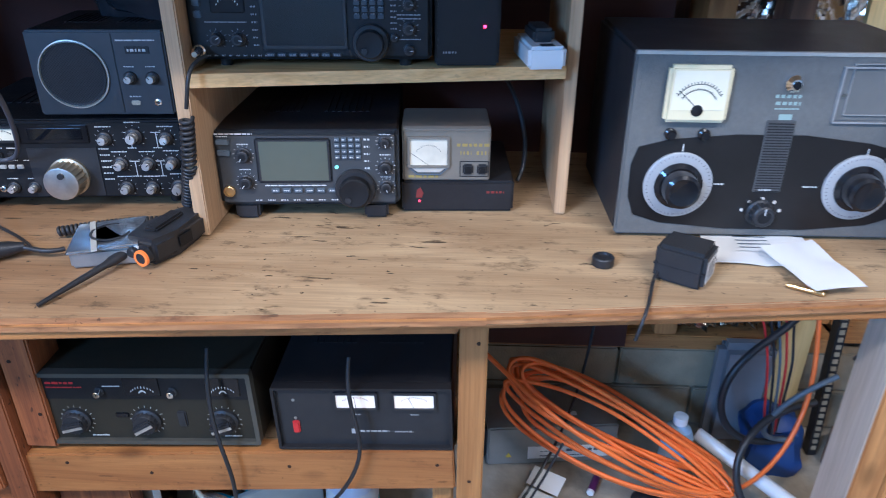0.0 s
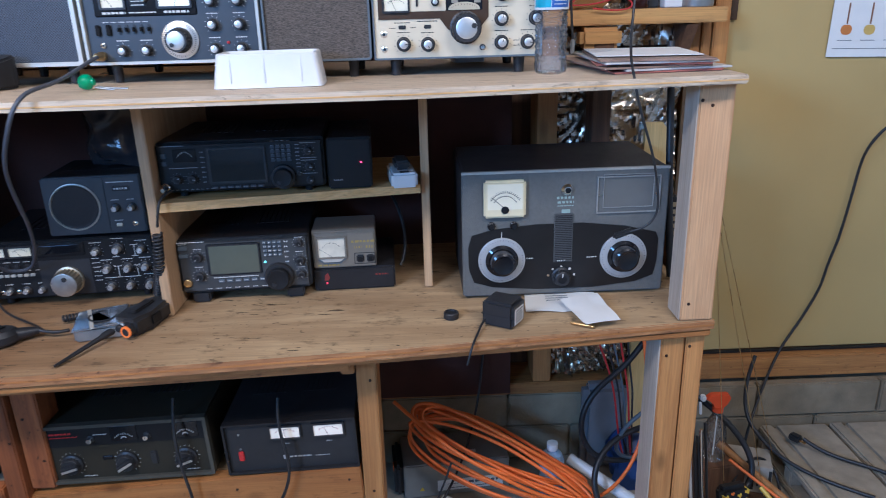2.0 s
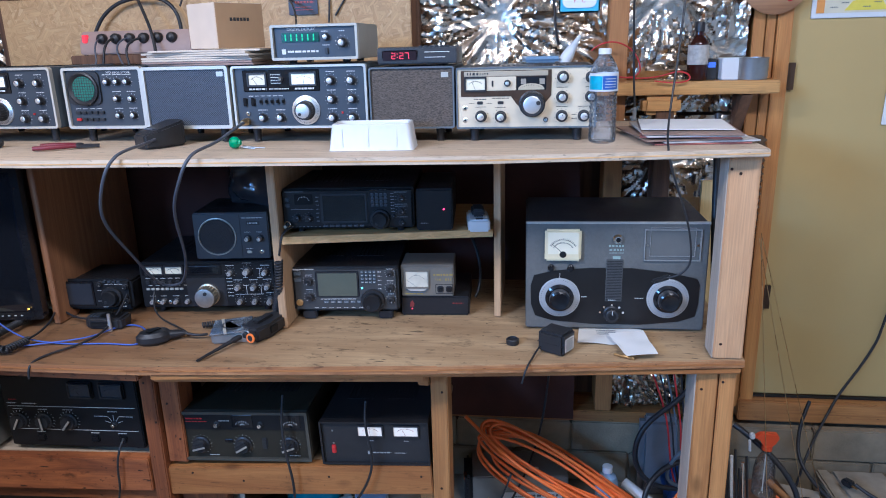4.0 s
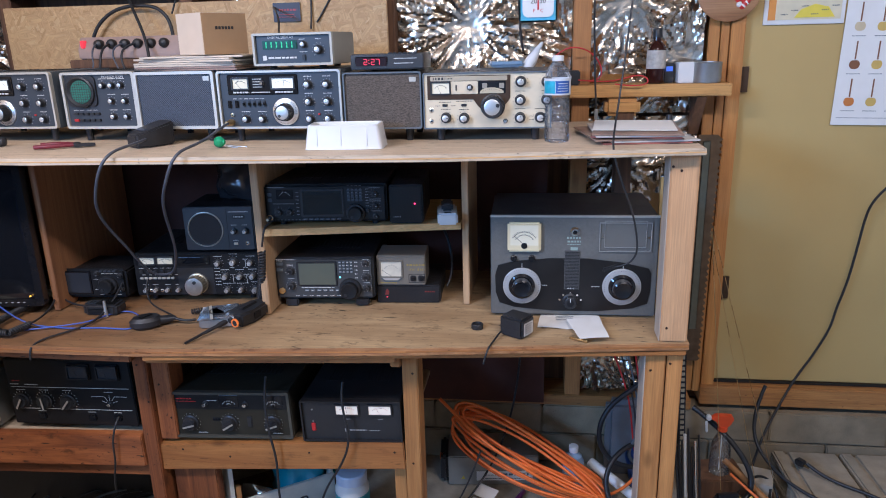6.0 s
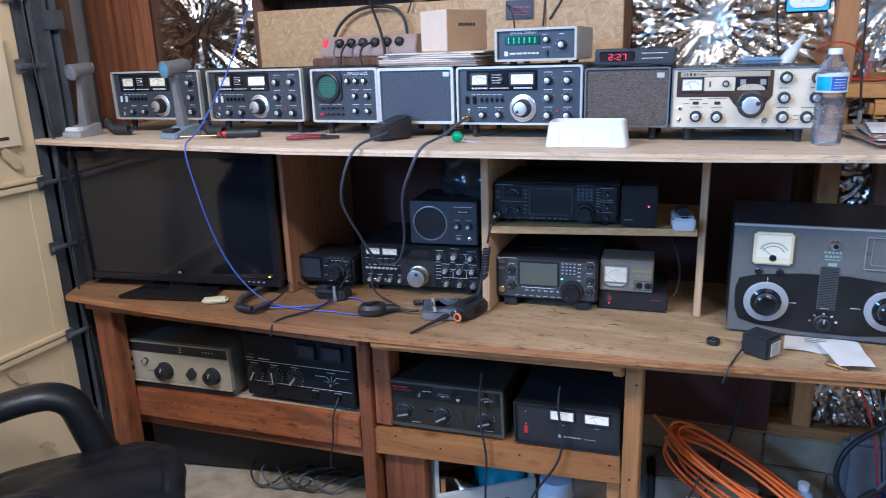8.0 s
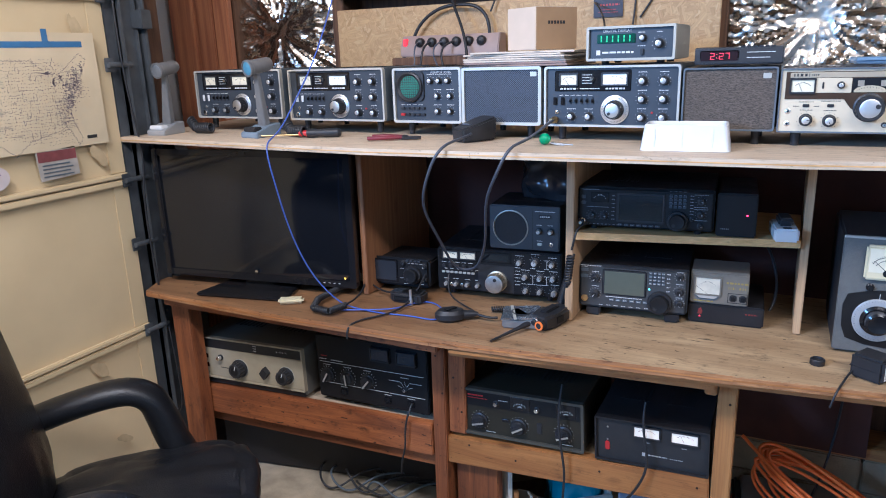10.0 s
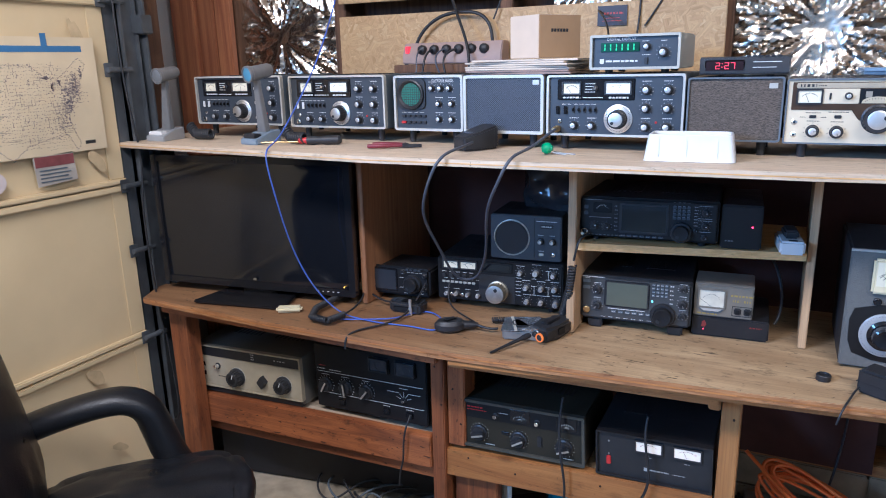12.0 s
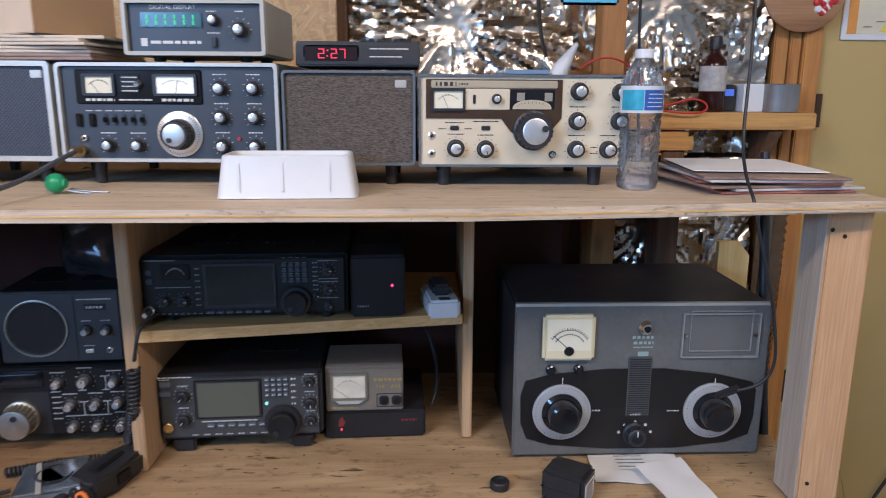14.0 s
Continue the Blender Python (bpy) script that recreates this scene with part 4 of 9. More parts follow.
def ticks(bm, x, z, r, n=9, a0=-135, a1=135, l=0.0025, w=0.0007, y=0.0):
    """Scale marks printed round a knob."""
    for j in range(n):
        a = a0 + (a1 - a0) * j / (n - 1)
        box(bm, -w / 2, y - 0.0004, r, w / 2, y + 0.0002, r + l, 0, Matrix.Translation((x, 0, z)) @ pose(0, 0, 0, 0, a))


def bars(bm, x, z, w, h=0.0022, n=1, y=0.0):
    """Small print that cannot be read: short bars in a line."""
    rnd = random.Random(int(x * 7919 + z * 104729) & 0xFFFF)
    at = x - w / 2
    while at < x + w / 2:
        l = rnd.uniform(0.35, 1.0) * max(0.004, w * 0.22)
        box(bm, at, y - 0.0004, z - h / 2, min(at + l, x + w / 2), y + 0.0002, z + h / 2)
        at += l + h * 0.6


def shell(p, w, h, d, case=CASE, bevel=0.003, vents=True, y=0.004):
    """The cabinet behind a front panel, with louvres cut in its lid."""
    bm = box(B(), 0.0, y, 0.0, w, d, h, bevel)
    part("case", bm, case, p)
    if vents:
        bm = B()
        for j in range(2):
            for i in range(7):
                x0 = w * (0.16 + 0.4 * j) + i * w * 0.04
                box(bm, x0, d * 0.35, h - 0.0005, x0 + w * 0.018, d * 0.8, h + 0.0012, 0.0004)
        part("louvres", bm, BLACKM, p)


def feet(p, w, d, h=0.03, r=0.011, front=0.03, inset=0.04):
    for x, y in ((inset, front), (w - inset, front), (inset, d - 0.04), (w - inset, d - 0.04)):
        part("foot", cyl(B(), (x, y, -h), r * 0.8, h + 0.001, "z", r), BLACK, p)


def meter(p, x0, z0, x1, z1, face=METERF, y=-0.002, needle=0.25, rim=None):
    """A panel meter: bezel, printed face, arc, needle, clear cover."""
    w, h = x1 - x0, z1 - z0
    mt = part("meter", frame_ring(B(), x0 - 0.003, z0 - 0.003, x1 + 0.003, z1 + 0.003, 0.004, y - 0.003, y + 0.002, 0.003), rim or BLACK, p)
    part("meter_face", box(B(), x0, y + 0.0004, z0, x1, y + 0.001, z1), face, mt)
    bm = B()
    c, r = Vector(((x0 + x1) / 2, z0 - 0.1 * h)), 0.85 * h
    for i in range(15):
        a = radians(-42 + 6 * i)
        sx, sz = c[0] + r * math.sin(a) * w / h * 0.55, c[1] + r * math.cos(a)
        if x0 < sx < x1 and z0 < sz < z1 - 0.001:
            box(bm, sx - 0.0004, y - 0.0001, sz - 0.0012, sx + 0.0004, y + 0.0003, sz + 0.0012)
    box(bm, -0.0003, y - 0.0004, 0, 0.0003, y, h * 0.75, 0, Matrix.Translation((c[0], 0, z0 + 0.02 * h)) @ pose(0, 0, 0, 0, -60 + 120 * needle))
    part("needle_and_scale", bm, MARKD, mt)
    return mt


def jack(p, x, z, r=0.005, m=CHROME):
    bm = lathe(B(), [(r, 0), (r, r * 0.7), (r * 0.6, r * 0.9), (r * 0.45, r * 0.9), (r * 0.45, 0.0005)], axis="-y", seg=16)
    j = part("jack", bm, m, p)
    j.matrix_basis = pose(x, 0, z)
    h = part("socket", cyl(B(), (0, -r * 0.3, 0), r * 0.45, r * 0.25, "-y", seg=12), BLACK, j)
    return j


def button(p, x, z, w, h, m=BLACK, d=0.004, name="button"):
    return part(name, box(B(), x - w / 2, -d, z - h / 2, x + w / 2, 0.001, z + h / 2, min(w, h) * 0.15), m, p)


# ---- grey amateur radios on the upper shelf ----
def ft_radio(label, x, y, z, rz, w, h, plug, lit, d=0.285):
    p = thing("transceiver", label, "radio", x, y, z, rz, "radios in the upper row")
    shell(p, w, h, d, CASE)
    part("panel", box(B(), 0.005, -0.0, 0.005, w - 0.005, 0.006, h - 0.005, 0.001), GREYF, p)
    part("bezel", frame_ring(B(), 0, 0, w, h, 0.0055, -0.008, 0.006, 0.008), TRIM, p, "pale grey surround")
    u, v = lambda f: f * w, lambda f: f * h
    rec = part("dial_window", box(B(), u(0.08), -0.0025, v(0.585), u(0.655), 0.001, v(0.93), 0.002), BLACKG, p, "gloss black dial window")
    meter(rec, u(0.125), v(0.69), u(0.255), v(0.87), METERF, -0.004, 0.2)
    meter(rec, u(0.445), v(0.69), u(0.625), v(0.87), lit, -0.004, 0.6)
    part("band_drum", box(B(), u(0.285), -0.004, v(0.70), u(0.375), -0.002, v(0.88), 0.001), GREYC, rec)
    bm = B()
    for i in range(4):
        bars(bm, u(0.33), v(0.72 + 0.045 * i), u(0.07), 0.0018, y=-0.0042)
    bars(bm, u(0.19), v(0.63), u(0.13), 0.004, y=-0.0028)
    bars(bm, u(0.35), v(0.63), u(0.15), 0.0022, y=-0.0028)
    bars(bm, u(0.54), v(0.63), u(0.14), 0.0042, y=-0.0028)
    for i in range(6):
        bars(bm, u(0.13 + 0.045 * i), v(0.52), u(0.03), 0.0016)
    spots = [(0.735, 0.75), (0.885, 0.75), (0.735, 0.46), (0.885, 0.46), (0.735, 0.165), (0.885, 0.165)]
    for sx, sz in spots:
        ticks(bm, u(sx), v(sz), 0.0145)
        bars(bm, u(sx), v(sz) + 0.021, 0.022, 0.0018)
    for sx, sz in ((0.21, 0.17), (0.345, 0.17)):
        ticks(bm, u(sx), v(sz), 0.013, 7)
        bars(bm, u(sx), v(sz) + 0.019, 0.024, 0.0018)
    part("panel_print", bm, MARK, p, "white panel print")
    for n, (sx, sz) in enumerate(spots):
        knob(p, u(sx), v(sz), 0.0105, "silver", (-40, 10, 60, -20, 30, 80)[n])
    for sx, a in ((0.21, -30), (0.345, 20)):
        knob(p, u(sx), v(0.17), 0.0098, "silver", a)
    knob(p, u(0.37), v(0.785), 0.006, "chrome", 0, -0.004)
    sk = part("dial_skirt", lathe(B(), [(0.036, 0), (0.036, 0.003), (0.034, 0.0042), (0, 0.0042)], axis="-y", seg=44), ALU, p, "aluminium dial skirt")
    sk.matrix_basis = pose(u(0.54), 0, v(0.285))
    bm = B()
    ticks(bm, 0, 0, 0.029, 50, -176, 176, 0.004, 0.0006, -0.0042)
    part("dial_scale", bm, MARKD, sk)
    knob(p, u(0.54), v(0.285), 0.0245, "dialsilver", 0, -0.004)
    for sx in (0.085, 0.145):
        s = button(p, u(sx), v(0.42), 0.009, 0.02, BLACK, 0.003, "rocker_switch")
        part("lever", box(B(), u(sx) - 0.0042, -0.006, v(0.42) - 0.009, u(sx) + 0.0042, -0.002, v(0.42) + 0.011, 0.001), BLACKG if plug else WHITE, s)
    for i in range(5):
        s = button(p, u(0.205 + 0.042 * i), v(0.43), 0.006, 0.018, BLACK, 0.002, "slide_switch")
        part("lever", box(B(), u(0.205 + 0.042 * i) - 0.002, -0.009, v(0.43) - 0.004, u(0.205 + 0.042 * i) + 0.002, -0.001, v(0.43) + 0.004, 0.0008), BLACKG, s)
    jack(p, u(0.1), v(0.24), 0.005)
    if plug:
        c = part("mic_connector", lathe(B(), [(0.009, 0), (0.009, 0.012), (0.0075, 0.014), (0.0075, 0.028), (0.005, 0.034), (0, 0.034)], axis="-y", seg=18), BRASS, p, "brass microphone connector")
        c.matrix_basis = pose(u(0.085), 0, v(0.11))
    else:
        jack(p, u(0.085), v(0.11), 0.0085)
    button(p, u(0.81), v(0.24), 0.005, 0.005, REDPL, 0.004, "indicator")
    feet(p, w, d, 0.036)
    return p


ROWZ = 1.298
ft_radio("grey vintage transceiver with silver tuning dial, behind a desk microphone", -1.655, 1.092, ROWZ + 0.006, -1, 0.37, 0.157, False, METERF)
ft_radio("grey vintage transceiver with silver dial and two meters", -1.262, 1.095, ROWZ + 0.002, -2, 0.36, 0.158, False, METERGLOW)
ft_radio("grey vintage transceiver with microphone plug in its front", -0.394, 1.05, ROWZ, -1.5, 0.345, 0.153, True, METERGLOW)

# monitor scope
p = thing("monitor_scope", "grey vintage monitor scope with round green tube", "oscilloscope", -0.872, 1.085, ROWZ, -2)
w, h, d = 0.226, 0.157, 0.27
shell(p, w, h, d)
part("panel", box(B(), 0.005, 0, 0.005, w - 0.005, 0.006, h - 0.005, 0.001), GREYF, p)
part("bezel", frame_ring(B(), 0, 0, w, h, 0.007, -0.008, 0.006, 0.008), TRIM, p, "pale grey surround")
cx, cz, r = 0.058, 0.103, 0.042
bm = upright(B(), rrect(cx - 0.046, cz - 0.04, cx + 0.046, cz + 0.044, 0.014), -0.006, 0.001)
part("tube_mask", bm, BLACK, p)
tb = part("tube_face", lathe(B(), [(r * 0.78, 0.0065), (r * 0.74, 0.0085), (0, 0.0092)], axis="-y", seg=36), mat("phosphor_green", (0.05, 0.2, 0.15), 0.15, 0, 0.05, 20, emit=(0.1, 0.5, 0.36), strength=0.05), p, "dull green picture tube")
tb.matrix_basis = pose(cx, 0, cz)
bm = B()
for i in range(-4, 5):
    e = math.sqrt(max(0, 0.56 - (i * 0.165) ** 2)) * r
    box(bm, cx + i * r * 0.165 - 0.0006, -0.0102, cz - e, cx + i * r * 0.165 + 0.0006, -0.0098, cz + e)
    box(bm, cx - e, -0.0102, cz + i * r * 0.165 - 0.0006, cx + e, -0.0098, cz + i * r * 0.165 + 0.0006)
part("graticule", bm, BLACK, p)
part("tube_ring", lathe(B(), [(r * 1.02, 0.006), (r * 1.02, 0.012), (r * 0.92, 0.014), (r * 0.76, 0.008), (r * 0.76, 0.006)], axis="-y", seg=36), BLACK, p).matrix_basis = pose(cx, 0, cz)
bm = B()
for x, z in ((0.125, 0.12), (0.153, 0.12), (0.181, 0.12), (0.147, 0.077), (0.188, 0.077), (0.147, 0.034), (0.188, 0.034)):
    knob(p, x, z, 0.0085, "silver", x * 900)
    ticks(bm, x, z, 0.0115, 7)
    bars(bm, x, z + 0.018, 0.024, 0.0016)
for x in (0.03, 0.05, 0.07, 0.09):
    bars(bm, x, 0.052, 0.014, 0.0014)
part("panel_print", bm, MARK, p)
words("MONITOR SCOPE", 0.158, 0.143, 0.0085, -0.0003, MARK, p)
for n in range(5):
    button(p, 0.03 + 0.017 * n, 0.042, 0.014, 0.007, BLACK, 0.006)
    button(p, 0.03 + 0.017 * n, 0.024, 0.014, 0.007, REDPL if n == 0 else BLACK, 0.006)
feet(p, w, d, 0.036)


def speaker_box(label, x, y, z, rz, w, h, cloth, trim, case, d=0.24, fw=0.008):
    p = thing("speaker", label, "speaker", x, y, z, rz)
    shell(p, w, h, d, case, vents=False)
    part("bezel", frame_ring(B(), 0, 0, w, h, fw, -0.008, 0.006, 0.007), trim, p, "pale surround")
    part("grille_cloth", box(B(), fw * 0.7, -0.002, fw * 0.7, w - fw * 0.7, 0.005, h - fw * 0.7, 0.001), cloth, p, "woven speaker cloth")
    bm = box(B(), w - 0.032, -0.004, h - 0.026, w - 0.014, -0.001, h - 0.014, 0.001)
    part("badge", bm, TRIM, p)
    feet(p, w, d, 0.036)
    return p


speaker_box("grey box speaker with dark blue woven grille", -0.636, 1.058, ROWZ, -1, 0.232, 0.155, SPKB, TRIM, CASE)
speaker_box("box speaker with brown woven cloth and metal edge", -0.044, 1.042, 1.294, 0, 0.208, 0.147, SPKT, CASE, BLACKM, fw=0.004)

# cream transceiver
p = thing("transceiver", "cream-fronted vintage transceiver with black dial window", "radio", 0.17, 1.036, 1.294, 0, "radios in the upper row")
w, h, d = 0.328, 0.141, 0.28
shell(p, w, h, d, BLACKM)
part("panel", box(B(), 0, -0.003, 0, w, 0.006, h, 0.002), CREAM, p, "cream painted front panel")
part("bezel", frame_ring(B(), -0.001, -0.001, w + 0.001, h + 0.001, 0.0035, -0.007, 0.006, 0.004), CASE, p, "thin slate surround")
s = 0.328 / 500
Z = lambda py: (432 - py) * 0.141 / 222
U, V = lambda px: (px - 125) / 1020 * 0.328, lambda py: (565 - py) / 440 * 0.141
bm = upright(B(), [(U(158), V(333)), (U(527), V(333)), (U(572), V(395)), (U(640), V(440)), (U(720), V(440)), (U(765), V(400)), (U(822), V(330)), (U(822), V(145)), (U(158), V(145))], -0.005, -0.001)
win = part("dial_window", bm, mat("dark_bronze", (0.014, 0.012, 0.011), 0.4, 0.1, 0.1, 60), p, "dark bronze dial surround")
part("gold_strip", box(B(), U(183), -0.0065, V(187), U(797), -0.004, V(151), 0.001), mat("champagne_strip", (0.58, 0.48, 0.34), 0.35, 0.5, 0.08, 60), win, "champagne name strip")
meter(win, U(193), V(287), U(340), V(198), METERF, -0.007, 0.3)
part("control_plate", box(B(), U(345), -0.007, V(290), U(565), -0.004, V(190), 0.001), CREAM, win)
part("scale_window", box(B(), U(568), -0.0066, V(289), U(785), -0.004, V(193), 0.001), BLACKG, win)
disc = part("dial_drum", upright(B(), [(U(675) + (U(785) - U(690)) * math.sin(radians(k)), V(287) + 0.0145 * math.cos(radians(k)) ** 0.8) for k in range(90, -91, -9) if abs(k) < 90] + [(U(580), V(287)), (U(770), V(287))], -0.0074, -0.006), mat("dial_cream", (0.5, 0.43, 0.3), 0.45), win, "cream dial scale")
bm = B()
for i in range(11):
    k = radians(-65 + 13 * i)
    bx = U(675) + 0.026 * math.sin(k)
    box(bm, bx - 0.0004, -0.0078, V(287) + 0.009 * math.cos(k), bx + 0.0004, -0.0072, V(287) + 0.012 * math.cos(k))
part("dial_marks", bm, MARKD, disc)
for x0 in (600, 735):
    part("scale_panel", box(B(), U(x0), -0.0072, V(248), U(x0 + 38), -0.006, V(208)), mat("dial_grey", (0.3, 0.27, 0.22), 0.4), win)
knob(p, 0.121, Z(267), 0.007, "silver", 0, -0.007)
button(win, 0.086, Z(268), 0.004, 0.014, BLACK, 0.009, "slide_switch")
knob(p, U(683), V(390), 0.031, "dialsmall", 0, -0.004)
bm = B()
for x, z in ((382, 248), (380, 320), (380, 390), (458, 390), (482, 250), (482, 320), (88, 388), (160, 390)):
    knob(p, x * s, Z(z), 0.0125, "silver", x, -0.003)
    ticks(bm, x * s, Z(z), 0.0165, 9, y=-0.003)
    bars(bm, x * s, Z(z) + 0.022, 0.026, 0.0016, y=-0.003)
for x, z, ww in ((85, 325, 0.03), (160, 322, 0.04), (55, 340, 0.012), (118, 340, 0.012), (425, 385, 0.012), (425, 400, 0.012)):
    bars(bm, x * s, Z(z), ww, 0.0016, y=-0.003)
bars(bm, U(255), V(168), 0.032, 0.006, y=-0.0066)
bars(bm, U(340), V(168), 0.014, 0.003, y=-0.0066)
part("panel_print", bm, MARKD, p, "dark panel print")
knob(p, 323 * s, Z(403), 0.006, "chrome", 0, -0.003)
for x in (85, 160):
    button(p, x * s, Z(338), 0.014, 0.007, BLACK, 0.006, "slide_switch")
for z in (358, 402):
    jack(p, 30 * s, Z(z), 0.006)
feet(p, w, d, 0.033, 0.012)

# frequency readout
p = thing("digital_display", "small grey frequency display with green digits", "frequency display", -0.284, 1.052, 1.462, -1.5)
w, h, d = 0.218, 0.083, 0.2
shell(p, w, h, d, mat("beige_grey_case", (0.33, 0.32, 0.27), 0.45, 0, 0.06, 50))
part("panel", box(B(), 0.004, 0, 0.004, w - 0.004, 0.006, h - 0.004, 0.001), GREYF, p)
part("bezel", frame_ring(B(), 0, 0, w, h, 0.006, -0.009, 0.006, 0.005), mat("beige_grey_trim", (0.43, 0.42, 0.36), 0.4, 0, 0.05, 50), p, "beige-grey surround")
wn = part("readout_window", box(B(), 0.026, -0.003, 0.042, 0.121, 0.001, 0.064, 0.001), GREENWIN, p, "dark green window")
bm = B()
for i in range(6):
    x0 = 0.033 + i * 0.0142
    box(bm, x0 + 0.002, -0.0036, 0.0455, x0 + 0.0052, -0.0029, 0.0525)
    box(bm, x0 + 0.002, -0.0036, 0.0535, x0 + 0.0052, -0.0029, 0.0605)
part("digits", bm, GREENSEG, wn, "glowing green digits")
words("DIGITAL DISPLAY", 0.076, 0.0715, 0.0092, -0.0003, MARK, p)
bm = B()
bars(bm, 0.078, 0.02, 0.078, 0.0045)
bars(bm, 0.135, 0.066, 0.016, 0.0018)
bars(bm, 0.178, 0.066, 0.014, 0.0018)
bars(bm, 0.137, 0.034, 0.02, 0.0016)
ticks(bm, 0.178, 0.039, 0.0155, 9, -140, 120)
box(bm, 0.024, -0.0004, 0.014, 0.034, 0.0002, 0.026)
part("panel_print", bm, MARK, p)
knob(p, 0.138, 0.053, 0.0085, "silver", -30)
knob(p, 0.178, 0.039, 0.0105, "silver", 40)
button(p, 0.138, 0.02, 0.008, 0.015, BLACK, 0.006, "toggle_switch")
feet(p, w, d, 0.008)

# clock radio: "2:27" in seven segments
p = thing("clock_radio", "black clock radio showing red digits on a speaker", "clock radio", -0.022, 1.045, 1.442, 0)
w, h, d = 0.192, 0.043, 0.14
bm = B()
prof = [(0, 0.006), (0.0, 0.012), (0.004, h), (0.03, h + 0.002), (d, h), (d, 0.004), (0.01, 0.004)]
bm = prism(B(), prof, 0, w, Matrix(((0, 0, 1, 0), (1, 0, 0, 0), (0, 1, 0, 0), (0, 0, 0, 1))))
bmesh.ops.bevel(bm, geom=bm.edges[:], offset=0.002, segments=2, affect="EDGES")
part("case", bm, BLACK, p)
dw = part("display_window", box(B(), 0.012, -0.001, 0.012, 0.098, 0.003, 0.037, 0.002), mat("tinted_window", (0.015, 0.004, 0.005), 0.4, 0, 0.0, spec=0.3), p, "dark tinted display window")
SEG = {"2": "abged", "7": "abc", ":": ""}
bm = B()
at = 0.036
for ch in "2:27":
    if ch == ":":
        for z in (0.020, 0.028):
            box(bm, at - 0.001, -0.0018, z, at + 0.001, -0.0008, z + 0.002)
        at += 0.006
        continue
    lw, lh = 0.008, 0.0066
    geo = {"a": (0, 2 * lh, lw, 0), "d": (0, 0, lw, 0), "g": (0, lh, lw, 0), "b": (lw, lh, 0, lh), "c": (lw, 0, 0, lh), "e": (0, 0, 0, lh), "f": (0, lh, 0, lh)}
    for sname in SEG[ch]:
        gx, gz, gw, gh = geo[sname]
        box(bm, at + gx - 0.0007, -0.0018, 0.0178 + gz - 0.0007, at + gx + gw + 0.0007, -0.0008, 0.0178 + gz + gh + 0.0007)
    at += 0.0135
part("digits", bm, REDSEG, dw, "glowing red digits 2:27")
bm = B()
bars(bm, 0.145, 0.032, 0.06, 0.0016, y=0.0022)
bars(bm, 0.14, 0.02, 0.05, 0.0016, y=0.0012)
part("tuning_scale", bm, MARK, p)
for i in range(6):
    part("button", box(B(), 0.1 + 0.013 * i, 0.004, h, 0.11 + 0.013 * i, 0.014, h + 0.004, 0.001), BLACK, p)
feet(p, w, d, 0.004, 0.008)

# ---- black radios in the bays ----
p = thing("transceiver", "black transceiver with dark screen on the middle shelf", "radio", -0.309, 1.09, 1.024, 4, "radios in the middle bays")
w, h, d = 0.352, 0.108, 0.29
shell(p, w, h, d, BLACKM)
part("panel", box(B(), 0, -0.006, 0, w, 0.006, h, 0.006), GREYC, p)
u, v = lambda f: f * w, lambda f: f * h
fr = part("screen_frame", box(B(), u(0.295), -0.009, v(0.13), u(0.655), -0.004, v(0.9), 0.003), BLACK, p)
part("screen", box(B(), u(0.315), -0.0096, v(0.2), u(0.635), -0.0086, v(0.84)), SCREEN, fr, "dark glass screen")
mt = part("meter_window", box(B(), u(0.1), -0.008, v(0.62), u(0.24), -0.005, v(0.88), 0.002), BLACKG, p)
bm = B()
for i in range(9):
    a = radians(-48 + 12 * i)
    box(bm, u(0.17) + 0.02 * math.sin(a) - 0.0005, -0.0085, v(0.56) + 0.026 * math.cos(a), u(0.17) + 0.02 * math.sin(a) + 0.0005, -0.0079, v(0.56) + 0.029 * math.cos(a))
part("meter_print", bm, MARK, mt)
knob(p, u(0.745), v(0.24), 0.027, "dialblack", 0, -0.006)
for x, z, r in ((0.905, 0.74, 0.009), (0.905, 0.42, 0.009), (0.905, 0.14, 0.008), (0.11, 0.28, 0.01), (0.2, 0.28, 0.01), (0.845, 0.3, 0.006)):
    knob(p, u(x), v(z), r, "black", x * 500, -0.006)
bm = B()
for i in range(7):
    box(bm, u(0.31) + i * 0.0162, -0.0095, v(0.05), u(0.31) + i * 0.0162 + 0.012, -0.005, v(0.1), 0.0008)
for i in range(4):
    for j in range(4):
        box(bm, u(0.68) + i * 0.0115, -0.009, v(0.55) + j * 0.0095, u(0.68) + i * 0.0115 + 0.0085, -0.005, v(0.55) + j * 0.0095 + 0.006, 0.0006)
part("keypad", bm, GREYF, p, "rows of small dark keys")
bm = B()
for i in range(7):
    bars(bm, u(0.31) + i * 0.0162 + 0.006, v(0.075), 0.009, 0.002, y=-0.0096)
for i in range(4):
    for j in range(5):
        bars(bm, u(0.68) + i * 0.0115 + 0.004, v(0.61) + j * 0.0095, 0.006, 0.0012, y=-0.0062)
bars(bm, u(0.1), v(0.94), 0.05, 0.002, y=-0.0062)
bars(bm, u(0.155), v(0.5), 0.06, 0.0014, y=-0.0062)
for i in range(7):
    bars(bm, u(0.272), v(0.2 + 0.1 * i), 0.008, 0.0022, y=-0.0062)
    bars(bm, u(0.842), v(0.42 + 0.075 * i), 0.009, 0.0022, y=-0.0062)
for i in range(9):
    bars(bm, u(0.07 + 0.03 * i), v(0.06), 0.005, 0.002, y=-0.0062)
for z in (0.6, 0.9, 0.28, 0.55):
    bars(bm, u(0.905), v(z), 0.034, 0.0016, y=-0.0062)
ticks(bm, u(0.905), v(0.74), 0.012, 9, y=-0.006)
